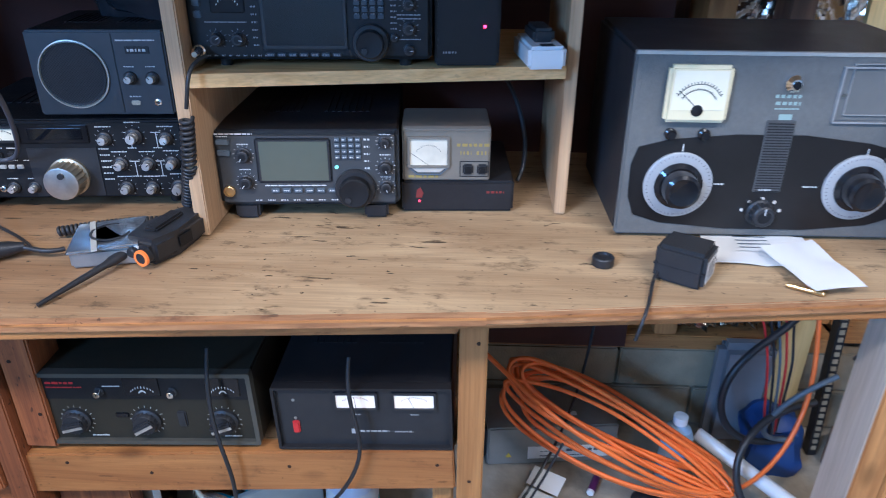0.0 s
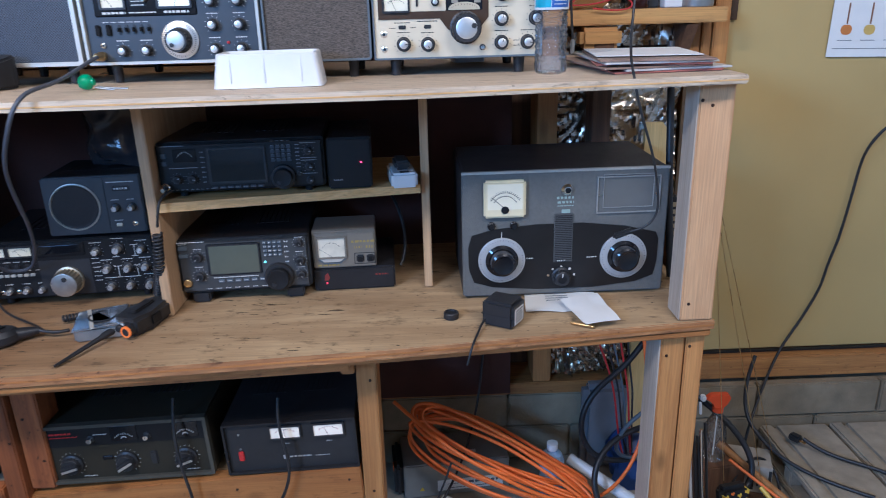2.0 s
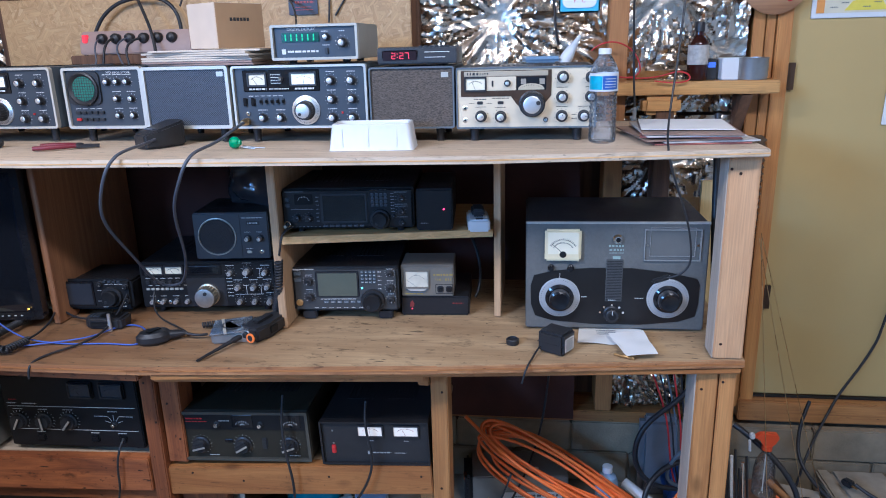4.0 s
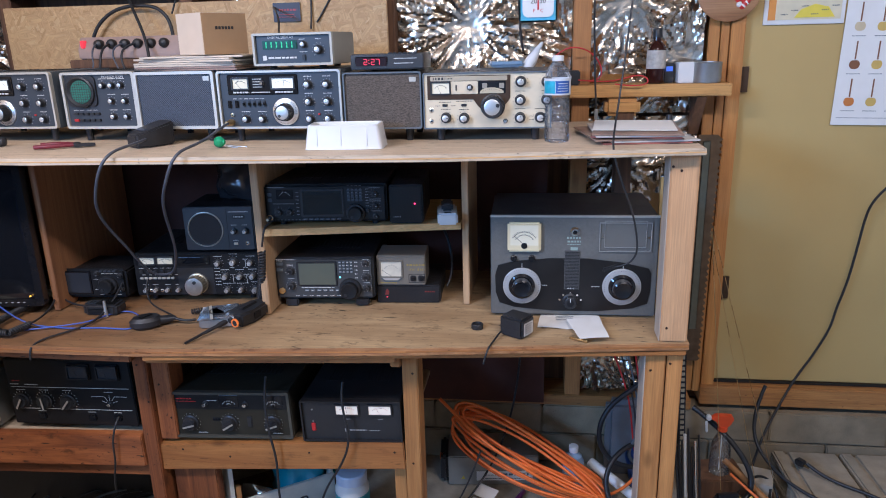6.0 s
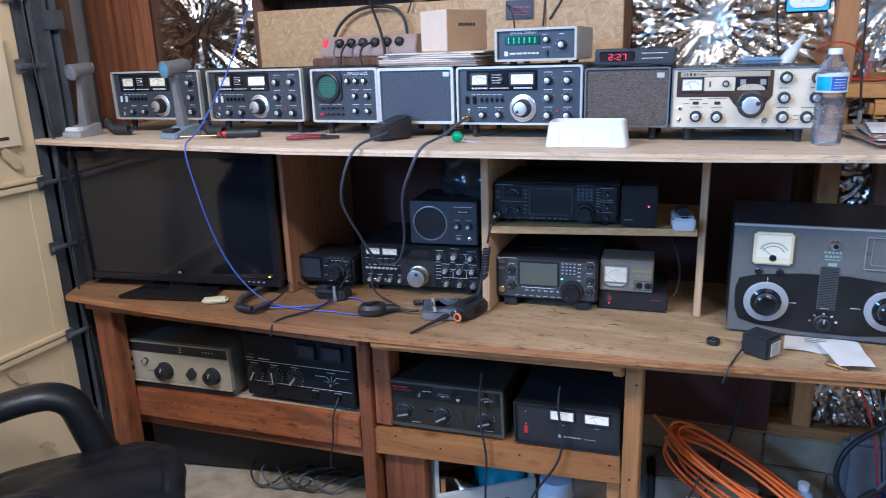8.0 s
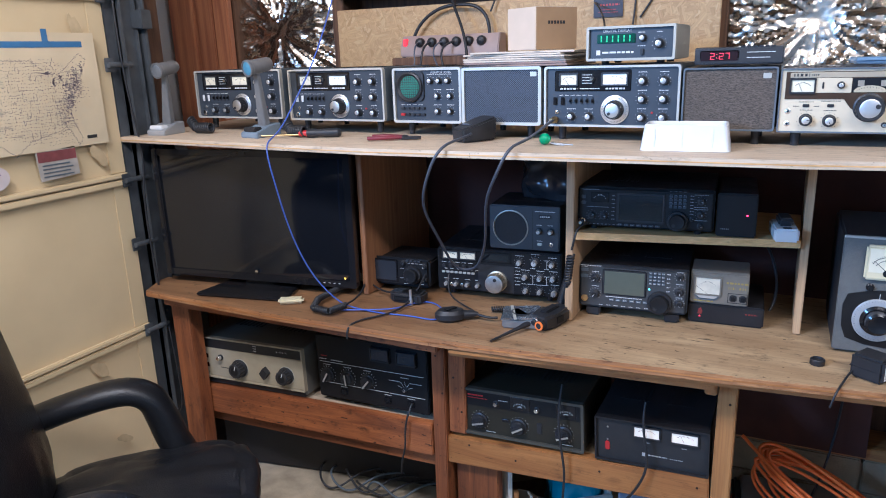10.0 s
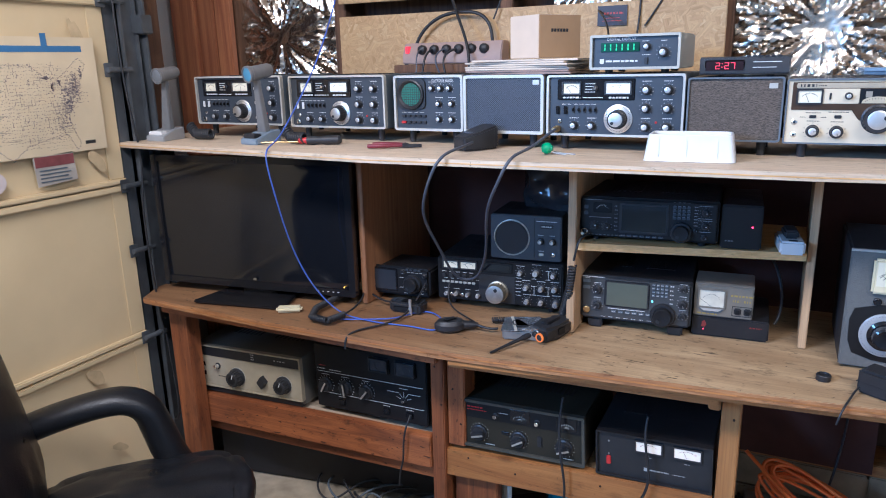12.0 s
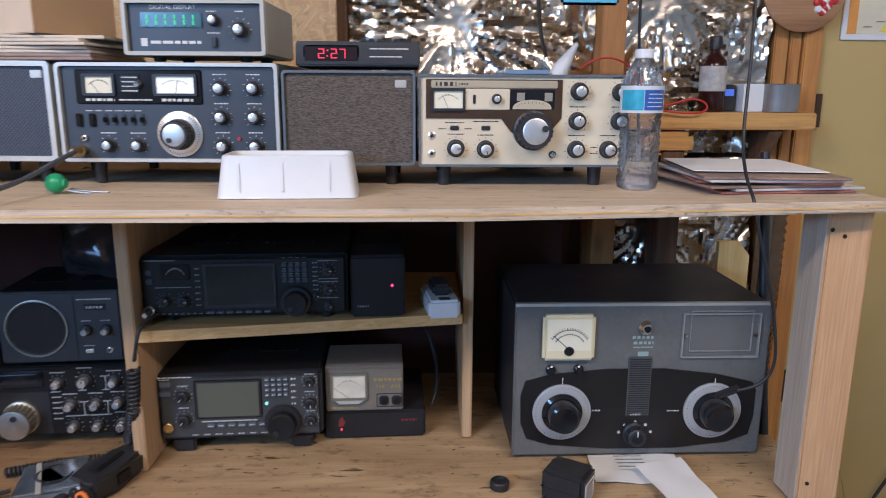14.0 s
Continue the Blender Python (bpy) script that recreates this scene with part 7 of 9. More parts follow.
part("cap", lathe(B(), [(0.0145, 0.2), (0.0145, 0.211), (0.013, 0.213), (0, 0.213)], seg=24), WHITE, p)

# papers and magazines at the shelf's end
p = thing("paper_stack", "untidy stack of magazines and a blank sheet on top", "papers", 0.705, 1.09, 1.261)
rnd = random.Random(5)
cols = [mat("magazine_red", (0.35, 0.12, 0.09), 0.4, 0, 0.5, 18), mat("magazine_grey", (0.5, 0.48, 0.45), 0.4, 0, 0.4, 22), mat("magazine_brown", (0.24, 0.16, 0.12), 0.4, 0, 0.5, 20)]
for i in range(6):
    part("magazine", box(B(), -0.108, -0.14, i * 0.0045, 0.108, 0.14, i * 0.0045 + 0.0038, 0.0008, pose(rnd.uniform(-0.015, 0.03), rnd.uniform(-0.012, 0.012), 0, 0, 0, rnd.uniform(-9, 9))), cols[i % 3], p)
part("sheet", box(B(), -0.095, -0.1, 0.029, 0.11, 0.12, 0.0302, 0, pose(0, 0, 0, 0, 0, -6)), PAPER, p, "blank white sheet")

# cardboard box on magazines, on the speaker
p = thing("magazine_pile", "pile of pale magazines lying on the blue speaker", "magazines", -0.47, 1.16, 1.454, -3)
for i in range(7):
    a = rnd.uniform(-5, 5)
    dx = rnd.uniform(-0.012, 0.012)
    part("magazine", box(B(), -0.15 + dx, -0.11, i * 0.0055, 0.14 + dx, 0.11, i * 0.0055 + 0.0048, 0.001, pose(0, 0, 0, 0, 0, a)), mat("newsprint", (0.58, 0.5, 0.4), 0.7, 0, 0.15, 40) if i > 1 else cols[2], p)
p = thing("cardboard_box", "small pale cardboard carton with dark mark on its side", "box", -0.43, 1.13, 1.494, -32)
part("carton", box(B(), -0.06, -0.07, 0, 0.06, 0.07, 0.108, 0.0015), CARDW, p)
bm = box(B(), -0.001, -0.07, 0.1079, 0.001, 0.07, 0.1084)
part("flap_seam", bm, CARDB, p)
# Browner face paints in the side turned from the cool light
part("side_face", box(B(), 0.0598, -0.069, 0.001, 0.0612, 0.07, 0.107), CARDB, p, "browner carton side, its shade put into the colour")
bm = B()
for i in range(6):
    box(bm, 0.0612, -0.03 + 0.01 * i, 0.065, 0.0616, -0.0225 + 0.01 * i, 0.073)
part("print", bm, MARKD, p)

# multi-socket strip on its board
p = thing("power_strip", "pinkish-beige power strip with red switch and black plugs", "power strip", -1.03, 1.42, 1.485)
BEIGE = mat("beige_enamel", (0.34, 0.24, 0.2), 0.45, 0, 0.1, 40)
bm = prism(B(), [(0, 0), (0, 0.03), (0.02, 0.068), (0.07, 0.068), (0.07, 0)], 0, 0.36, Matrix(((0, 0, 1, 0), (1, 0, 0, 0), (0, 1, 0, 0), (0, 0, 0, 1))))
bmesh.ops.bevel(bm, geom=bm.edges[:], offset=0.003, segments=2, affect="EDGES")
part("body", bm, BEIGE, p)
part("shelf_board", box(B(), -0.03, -0.01, -0.03, 0.39, 0.075, -0.002, 0.003), OLDSTUD, p)
part("rocker_switch", box(B(), 0.013, -0.004, 0.034, 0.026, 0.03, 0.058, 0.002), mat("lit_red_switch", (0.6, 0.03, 0.03), 0.3, 0, 0, emit=(1, 0.05, 0.08), strength=0.8), p, "glowing red rocker")
for i in range(6):
    x = 0.075 + 0.045 * i
    pl = part("plug", lathe(B(), [(0.015, 0.0), (0.016, 0.012), (0.013, 0.02), (0.006, 0.024), (0, 0.025)], (x, 0.012, 0.045), "-y", 20), BLACK, p)
tube("cord", [(0.31, 0.05, 0.06), (0.31, 0.05, 0.11), (0.28, 0.05, 0.155), (0.22, 0.05, 0.165), (0.12, 0.05, 0.16), (0.04, 0.05, 0.1), (0.02, 0.045, 0.03), (-0.05, 0.03, -0.06), (-0.1, -0.02, -0.12)], 0.0058, BLACK, p, 6)
for i, (ex, ey, ez) in enumerate(((-0.04, -0.12, -0.1), (0.02, -0.1, -0.1), (0.14, -0.1, -0.09), (0.2, -0.08, -0.1))):
    x = 0.075 + 0.045 * i
    tube("lead", [(x, -0.01, 0.045), (x + 0.004 - 0.01 * i, -0.04, 0.04), (x - 0.012 * i, -0.055 - 0.01 * (i % 2), 0.0), (x + 0.02 - 0.03 * (i % 2), -0.06, -0.05), (ex + 0.03 * (i % 3), ey, ez)], 0.0028 + 0.0008 * (i % 2), BLACK if i % 2 else GREYCORD, p, 5)
tube("lead", [(0.12, 0.07, 0.35), (0.14, 0.07, 0.26), (0.2, 0.02, 0.14), (0.26, -0.02, 0.05), (0.27, -0.05, -0.03)], 0.005, BLACK, p, 5)

# thin wires up the board
for a, b in (((-0.6, 1.495, 1.95), (-0.72, 1.48, 1.62)), ((-0.38, 1.495, 1.63), (-0.3, 1.3, 1.55)), ((-0.24, 1.495, 1.58), (-0.1, 1.5, 1.8)), ((-0.26, 1.498, 1.75), (-0.26, 1.49, 1.56))):
    ob = tube("wire", [a, tuple((p_ + q_) / 2 + 0.01 for p_, q_ in zip(a, b)), b], 0.003, BLACK)
    tagged(ob, "thin black wire hanging in front of the strand board", "wire", "wires on the wall")

p = thing("business_card", "dark red and black printed card pinned to the board", "card", -0.338, 1.498, 1.585)
part("card", box(B(), -0.045, -0.0015, 0, 0.045, 0.0, 0.058), mat("card_black", (0.03, 0.02, 0.022), 0.4, 0, 0.2, 40), p)
bm = B()
bars(bm, 0.005, 0.036, 0.06, 0.006, y=-0.0016)
bars(bm, 0.0, 0.022, 0.05, 0.002, y=-0.0016)
bars(bm, 0.0, 0.014, 0.06, 0.002, y=-0.0016)
part("print", bm, mat("card_red", (0.4, 0.05, 0.05), 0.5, 0, 0.1), p)


def thick_cord(name, label, pts, r, m, group="cables", res=8):
    return tagged(tube(name, pts, r, m, None, res), label, "cable", group)


# hand microphone lead and radio lead looping down to the bench
thick_cord("cable", "grey-black cable hanging from the shelf microphone", [(-0.566, 0.96, 1.285), (-0.564, 0.9, 1.28), (-0.556, 0.84, 1.282), (-0.566, 0.775, 1.275), (-0.585, 0.758, 1.243), (-0.606, 0.765, 1.2), (-0.644, 0.8, 1.133), (-0.667, 0.87, 1.066), (-0.675, 0.97, 0.972), (-0.69, 1.06, 0.883), (-0.677, 1.1, 0.848), (-0.649, 1.11, 0.852)], 0.0038, GREYCORD)
thick_cord("cable", "dark cable from the radio plug down to the bench", [(-0.362, 1.015, 1.315), (-0.365, 0.98, 1.31), (-0.377, 0.92, 1.289), (-0.383, 0.84, 1.28), (-0.388, 0.78, 1.278), (-0.402, 0.757, 1.25), (-0.422, 0.765, 1.21), (-0.465, 0.805, 1.15), (-0.504, 0.89, 1.067), (-0.54, 0.98, 0.983), (-0.59, 1.06, 0.899), (-0.625, 1.1, 0.86), (-0.649, 1.11, 0.852)], 0.0038, GREYCORD)
thick_cord("blue_cable", "thin bright blue cable draped over the shelf onto the bench", [(-1.16, 1.28, 1.9), (-1.156, 1.25, 1.735), (-1.148, 1.2, 1.663), (-1.12, 1.05, 1.492), (-1.144, 0.98, 1.387), (-1.14, 0.87, 1.281), (-1.132, 0.805, 1.272), (-1.122, 0.782, 1.24), (-1.111, 0.795, 1.15), (-1.111, 0.83, 1.03), (-1.095, 0.86, 0.923), (-1.054, 0.88, 0.834), (-0.99, 0.905, 0.762), (-0.93, 0.91, 0.755), (-0.852, 0.9, 0.754), (-0.749, 0.919, 0.754), (-0.676, 0.901, 0.754), (-0.66, 0.94, 0.754), (-0.687, 1.0, 0.754), (-0.751, 1.052, 0.754), (-0.794, 1.022, 0.757), (-0.81, 0.945, 0.759), (-0.86, 0.913, 0.759), (-1.027, 0.862, 0.755)], 0.0023, BLUECORD, res=10)
thick_cord("cable", "black cable from the wattmeter box into the back of the bay", [(0.19, 1.25, 0.78), (0.22, 1.28, 0.82), (0.2, 1.35, 0.93), (0.12, 1.42, 0.98)], 0.004, BLACK)

# ---- on the bench ----
p = thing("handheld_radio", "black handheld radio with antenna and orange-ringed knob, lying down", "handheld radio", -0.375, 0.97, 0.752, -20)
bm = prism(B(), [(-0.03, -0.02), (0.03, -0.02), (0.032, 0.03), (0.028, 0.1), (0.02, 0.112), (-0.02, 0.112), (-0.028, 0.1), (-0.032, 0.03)], 0.0, 0.04)
bmesh.ops.bevel(bm, geom=bm.edges[:], offset=0.008, segments=3, affect="EDGES")
part("body", bm, BLACK, p)
part("belt_clip", box(B(), -0.012, 0.01, 0.038, 0.012, 0.08, 0.046, 0.003, pose(0, 0, 0, 0, 0, 6)), BLACKM, p)
part("channel_knob", lathe(B(), [(0.008, 0), (0.008, 0.01), (0.0065, 0.012), (0, 0.012)], (-0.003, -0.02, 0.022), "-y", 16), BLACK, p)
part("socket_cover", box(B(), 0.0305, 0.03, 0.01, 0.034, 0.06, 0.03, 0.002), GREYC, p)
part("antenna", lathe(B(), [(0.008, 0), (0.0078, 0.03), (0.0055, 0.04), (0.0035, 0.13), (0.003, 0.15), (0, 0.151)], (-0.018, -0.02, 0.018), "-y", 14, pose(0, 0, 0, 5, 0, -6)), BLACK, p)
k = part("volume_knob", lathe(B(), [(0.011, 0), (0.011, 0.012), (0.009, 0.014), (0, 0.014)], (0.018, -0.02, 0.019), "-y", 18), BLACK, p)
part("ring", lathe(B(), [(0.0125, 0.01), (0.0125, 0.0145), (0.0085, 0.0148), (0.0085, 0.01)], (0.018, -0.02, 0.019), "-y", 20), mat("orange_ring", (0.8, 0.2, 0.04), 0.4, 0, 0, emit=(1, 0.25, 0.05), strength=0.15), k)
part("lamp", cyl(B(), (0.0, -0.02, 0.028), 0.004, 0.003, "-y", seg=10), WHITE, p)
ob = tube("coiled_cord", coil((-0.353, 1.09, 0.79), (-0.325, 1.05, 0.872), 12, 0.0105, 8) + coil((-0.325, 1.05, 0.872), (-0.312, 1.035, 0.95), 9, 0.0095, 8), 0.0032, BLACK, None, 2)
tagged(ob, "black coiled lead rising from the handheld radio", "cable", "cables")
thick_cord("cable", "black cord from the coiled lead up to the middle radio", [(-0.31, 1.035, 0.965), (-0.303, 1.03, 0.99), (-0.3, 1.03, 1.01), (-0.295, 1.045, 1.03), (-0.28, 1.065, 1.035)], 0.003, BLACK)
ob = tube("coiled_cord", coil((-0.545, 1.03, 0.763), (-0.36, 1.07, 0.77), 28, 0.0068, 8, sag=-0.004), 0.0028, BLACK, None, 2)
tagged(ob, "black coiled microphone cord lying behind the tin", "cable", "cables")

p = thing("metal_tin", "crumpled clear-topped metal tin under the handheld radio", "tin", -0.435, 0.985, 0.752, 14)
part("tray", box(B(), -0.052, -0.045, 0, 0.052, 0.045, 0.028, 0.004), STEEL, p)
part("lid", box(B(), -0.054, -0.047, 0.029, 0.05, 0.046, 0.034, 0.003, pose(0, 0, 0, 3, -4, 0)), mat("scratched_foil", (0.5, 0.52, 0.54), 0.18, 0.9, 0.3, 60), p)
part("lid_hole", lathe(B(), [(0.03, 0.0345), (0.03, 0.036), (0.026, 0.036), (0.026, 0.0345)], seg=24), BLACK, p)
part("tape", box(B(), -0.026, -0.049, 0.0345, -0.018, 0.047, 0.0365, 0, pose(0, 0, 0, 3, -4, 12)), TRIM, p)

p = thing("hand_microphone", "small black speaker microphone lying on the bench", "microphone", -0.635, 0.935, 0.752, -25)
part("body", lathe(B(), [(0, 0), (0.03, 0.001), (0.036, 0.008), (0.036, 0.022), (0.028, 0.032), (0, 0.034)], seg=30, m=pose(0, 0, 0, 0, 0, 55) @ Matrix.Diagonal((1.25, 0.85, 1, 1))), BLACK, p)
part("neck", lathe(B(), [(0.014, 0), (0.011, 0.03), (0.006, 0.05), (0, 0.051)], (0, 0, 0), "y", 16, pose(0.02, 0.022, 0.016, 0, 0, -40)), BLACK, p)
part("clip", box(B(), -0.01, -0.02, 0.031, 0.01, 0.02, 0.036, 0.003), GREYC, p)
tube("lead", [(0.05, 0.055, 0.016), (0.065, 0.068, 0.012), (0.09, 0.06, 0.012), (0.1, 0.09, 0.01)], 0.004, BLACK, p)

p = thing("hand_microphone", "black ribbed hand microphone in front of the mobile radio", "microphone", -0.828, 1.035, 0.752, 4)
bm = prism(B(), [(-0.058, -0.012), (-0.042, -0.026), (0.05, -0.03), (0.058, -0.018), (0.058, 0.024), (0.05, 0.032), (-0.042, 0.028), (-0.058, 0.014)], 0.0, 0.032)
bmesh.ops.bevel(bm, geom=bm.edges[:], offset=0.006, segments=3, affect="EDGES")
part("body", bm, BLACK, p)
for i in range(9):
    part("rib", box(B(), -0.012 + 0.0065 * i, -0.02, 0.0315, -0.0085 + 0.0065 * i, 0.02, 0.0345, 0.0008), GREYC, p)
part("talk_key", box(B(), -0.035, -0.031, 0.008, 0.03, -0.026, 0.022, 0.003), GREYC, p)
for x in (-0.042, -0.032, -0.022):
    part("button", box(B(), x, -0.012, 0.031, x + 0.006, 0.012, 0.0345, 0.001), GREYF, p)
ob = tube("coiled_cord", coil((-1.053, 1.078, 0.776), (-1.073, 0.991, 0.77), 13, 0.0085, 8) + coil((-1.073, 0.991, 0.77), (-1.078, 0.906, 0.768), 12, 0.0085, 8) + coil((-1.078, 0.906, 0.768), (-1.045, 0.837, 0.768), 11, 0.0085, 8) + coil((-1.045, 0.837, 0.768), (-0.982, 0.828, 0.768), 9, 0.0085, 8) + coil((-0.982, 0.828, 0.768), (-0.965, 0.893, 0.768), 9, 0.0085, 8), 0.003, BLACK, None, 2)
tagged(ob, "black coiled microphone cord looped on the bench", "cable", "cables")
thick_cord("cable", "thin black lead between microphone and coiled cord", [(-0.965, 0.893, 0.77), (-0.955, 0.95, 0.772), (-0.99, 1.06, 0.79), (-1.03, 1.09, 0.79), (-0.98, 1.075, 0.775), (-0.93, 1.05, 0.765), (-0.885, 1.04, 0.77)], 0.003, BLACK)
thick_cord("cable", "thin black lead running over the bench edge", [(-0.8, 1.13, 0.84), (-0.8, 1.06, 0.79), (-0.8, 0.98, 0.758), (-0.82, 0.9, 0.756), (-0.87, 0.84, 0.756), (-0.888, 0.795, 0.754), (-0.892, 0.782, 0.74), (-0.893, 0.782, 0.712)], 0.003, BLACK)
thick_cord("cable", "thin black lead with connectors between radio and bench", [(-0.72, 1.11, 0.83), (-0.72, 1.08, 0.78), (-0.66, 1.05, 0.757), (-0.6, 1.02, 0.757), (-0.56, 0.98, 0.757)], 0.0026, BLACK)
p = thing("cable_plug", "silver coaxial plug standing on the bench", "plug", -0.8, 1.0, 0.752)
part("sleeve", lathe(B(), [(0.006, 0), (0.006, 0.02), (0.0045, 0.024), (0.0045, 0.05), (0, 0.052)], seg=14), ALU, p)

p = thing("eraser", "cream plastic block with rounded edges on the bench", "eraser", -1.165, 0.885, 0.752, 30)
part("body", box(B(), -0.04, -0.016, 0, 0.04, 0.016, 0.018, 0.007), mat("cream_plastic", (0.66, 0.6, 0.4), 0.4, 0, 0.05, 30), p)
p = thing("note_block", "small cream box behind the coiled cord", "box", -1.09, 1.17, 0.752, 5)
part("body", box(B(), -0.035, -0.02, 0, 0.035, 0.02, 0.028, 0.002), mat("cream_plastic", (0.66, 0.6, 0.4), 0.4), p)

p = thing("wall_adapter", "black plug-in power adapter with white label on the bench", "adapter", 0.415, 0.955, 0.752, -32)
part("body", box(B(), -0.036, -0.03, 0, 0.036, 0.032, 0.056, 0.006), BLACK, p)
part("seam", box(B(), -0.0364, -0.0304, 0.026, 0.0364, 0.0324, 0.0272), BLACKM, p)
lb = part("label", box(B(), 0.0362, -0.02, 0.008, 0.0368, 0.022, 0.042), PAPER, p, "white rating label")
bm = B()
for i in range(5):
    box(bm, 0.0368, -0.015, 0.012 + 0.006 * i, 0.0372, 0.017 - 0.004 * (i % 2), 0.0145 + 0.006 * i)
part("print", bm, MARKD, lb)
lead = [(0.385, 0.96, 0.77), (0.37, 0.94, 0.762), (0.36, 0.91, 0.756), (0.353, 0.885, 0.755), (0.345, 0.862, 0.752), (0.338, 0.852, 0.735), (0.332, 0.85, 0.71)]
bpy.context.view_layer.update()
tube("lead", [p.matrix_world.inverted() @ Vector(q) for q in lead], 0.0025, BLACK, p, 5)

p = thing("plastic_disc", "small ribbed black plastic disc lying on the bench", "disc", 0.306, 0.99, 0.751)
part("cap", lathe(B(), [(0.016, 0), (0.0165, 0.002), (0.0165, 0.012), (0.015, 0.014), (0.012, 0.0145), (0.011, 0.011), (0, 0.011)], seg=24), BLACK, p)
p = thing("paper_sheet", "crumpled white instruction sheets on the bench", "papers", 0.55, 1.0, 0.752)


def sheet(pts, z, amp, seed, nx=14, ny=14):
    bm = B()
    (ax, ay), (bx, by), (cx, cy), (dx, dy) = pts
    rows = []
    for j in range(ny + 1):
        row = []
        for i in range(nx + 1):
            f, g = i / nx, j / ny
            x = (ax * (1 - f) + bx * f) * (1 - g) + (dx * (1 - f) + cx * f) * g
            y = (ay * (1 - f) + by * f) * (1 - g) + (dy * (1 - f) + cy * f) * g
            row.append(bm.verts.new((x, y, z + amp * abs(noise.noise(Vector((x * 9, y * 9, seed)))))))
        rows.append(row)
    for a, b in zip(rows, rows[1:]):
        for i in range(nx):
            bm.faces.new((a[i], a[i + 1], b[i + 1], b[i]))
    ex = bmesh.ops.extrude_face_region(bm, geom=bm.faces[:])
    bmesh.ops.translate(bm, vec=(0, 0, 0.0007), verts=[v for v in ex["geom"] if isinstance(v, bmesh.types.BMVert)])
    return bm


part("sheet", sheet([(-0.08, 0.0), (0.08, -0.01), (0.09, 0.09), (-0.07, 0.1)], 0.0, 0.012, 1), PAPER, p)
part("sheet", sheet([(0.03, -0.1), (0.105, -0.085), (0.09, 0.06), (-0.0, 0.03)], 0.012, 0.008, 2), PAPER, p, "folded white sheet")
bm = B()
for i in range(4):
    box(bm, -0.03, 0.03 + 0.012 * i, 0.0135, 0.02, 0.032 + 0.012 * i, 0.014)
part("print", bm, CASE, p)
p = thing("pencil_stub", "short metal pen lying at the bench edge", "pen", 0.555, 0.935, 0.755, -30)
part("barrel", lathe(B(), [(0.0025, 0), (0.0035, 0.004), (0.0035, 0.05), (0, 0.052)], axis="x", seg=10), BRASS, p)
thick_cord("cable", "thin black cable hanging in front of the grey matching unit", [(0.72, 1.12, 1.95), (0.7, 1.07, 1.7), (0.682, 1.02, 1.54), (0.667, 0.985, 1.42), (0.655, 0.965, 1.335), (0.643, 0.91, 1.285), (0.64, 0.875, 1.268), (0.643, 0.868, 1.24), (0.668, 0.88, 1.17), (0.697, 0.9, 1.105), (0.714, 0.905, 1.02), (0.71, 0.908, 0.985), (0.69, 0.912, 0.965), (0.665, 0.92, 0.957)], 0.0025, BLACK)
ob = solid("cable_plug", box(B(), -0.022, -0.006, -0.006, 0.022, 0.006, 0.006, 0.004, pose(0.652, 0.925, 0.952, 0, -14, 12)), BLACK, "black plug hanging over the dial of the matching unit", "plug")
thick_cord("cable", "black cord hanging in front of the lower tuner and rail", [(-0.312, 0.97, 0.591), (-0.319, 0.95, 0.519), (-0.308, 0.94, 0.413), (-0.289, 0.94, 0.339), (-0.306, 0.96, 0.212), (-0.317, 1.0, 0.132), (-0.32, 1.03, 0.04), (-0.29, 1.04, -0.01)], 0.0036, BLACK)
thick_cord("cable", "black cord hanging in front of the power supply and rail", [(-0.083, 0.97, 0.582), (-0.089, 0.95, 0.53), (-0.068, 0.945, 0.452), (-0.067, 0.94, 0.39), (-0.101, 0.945, 0.312), (-0.162, 0.97, 0.222), (-0.2, 1.0, 0.1), (-0.19, 1.0, 0.0), (-0.13, 0.98, -0.01)], 0.0036, BLACK)
thick_cord("cable", "thin black lead hanging from the black amplifier", [(-0.79, 0.96, 0.44), (-0.79, 0.935, 0.425), (-0.803, 0.925, 0.37), (-0.8, 0.93, 0.296), (-0.833, 0.95, 0.236), (-0.84, 0.96, 0.18)], 0.003, BLACK)
thick_cord("cable", "thin wire stapled down the redwood bench post", [(-1.7, 0.87, 0.6), (-1.69, 0.868, 0.5), (-1.675, 0.868, 0.36), (-1.69, 0.87, 0.27), (-1.72, 0.875, 0.27)], 0.0025, BLACK)


# ---- wall shelf by the door ----
p = thing("wall_shelf", "short pine wall shelf on a timber bracket beside the door", "shelf", 0, 0, 0)
GOLDPINE = wood("golden_pine_shelf", (0.62, 0.35, 0.11), (0.46, 0.23, 0.07), "x", 26, 0.5, None, 0.2, 0.4, 0.05)
part("board", box(B(), 0.5, 1.49, 1.33, 1.055, 1.6, 1.368, 0.003), GOLDPINE, p)
part("block", box(B(), 0.675, 1.492, 1.272, 0.785, 1.56, 1.326, 0.012), GOLDPINE, p)
bm = prism(B(), [(1.5, 1.326), (1.6, 1.326), (1.6, 1.2)], 0.955, 0.985, Matrix(((0, 0, 1, 0), (1, 0, 0, 0), (0, 1, 0, 0), (0, 0, 0, 1))))
part("bracket", bm, OLDSTUD, p)

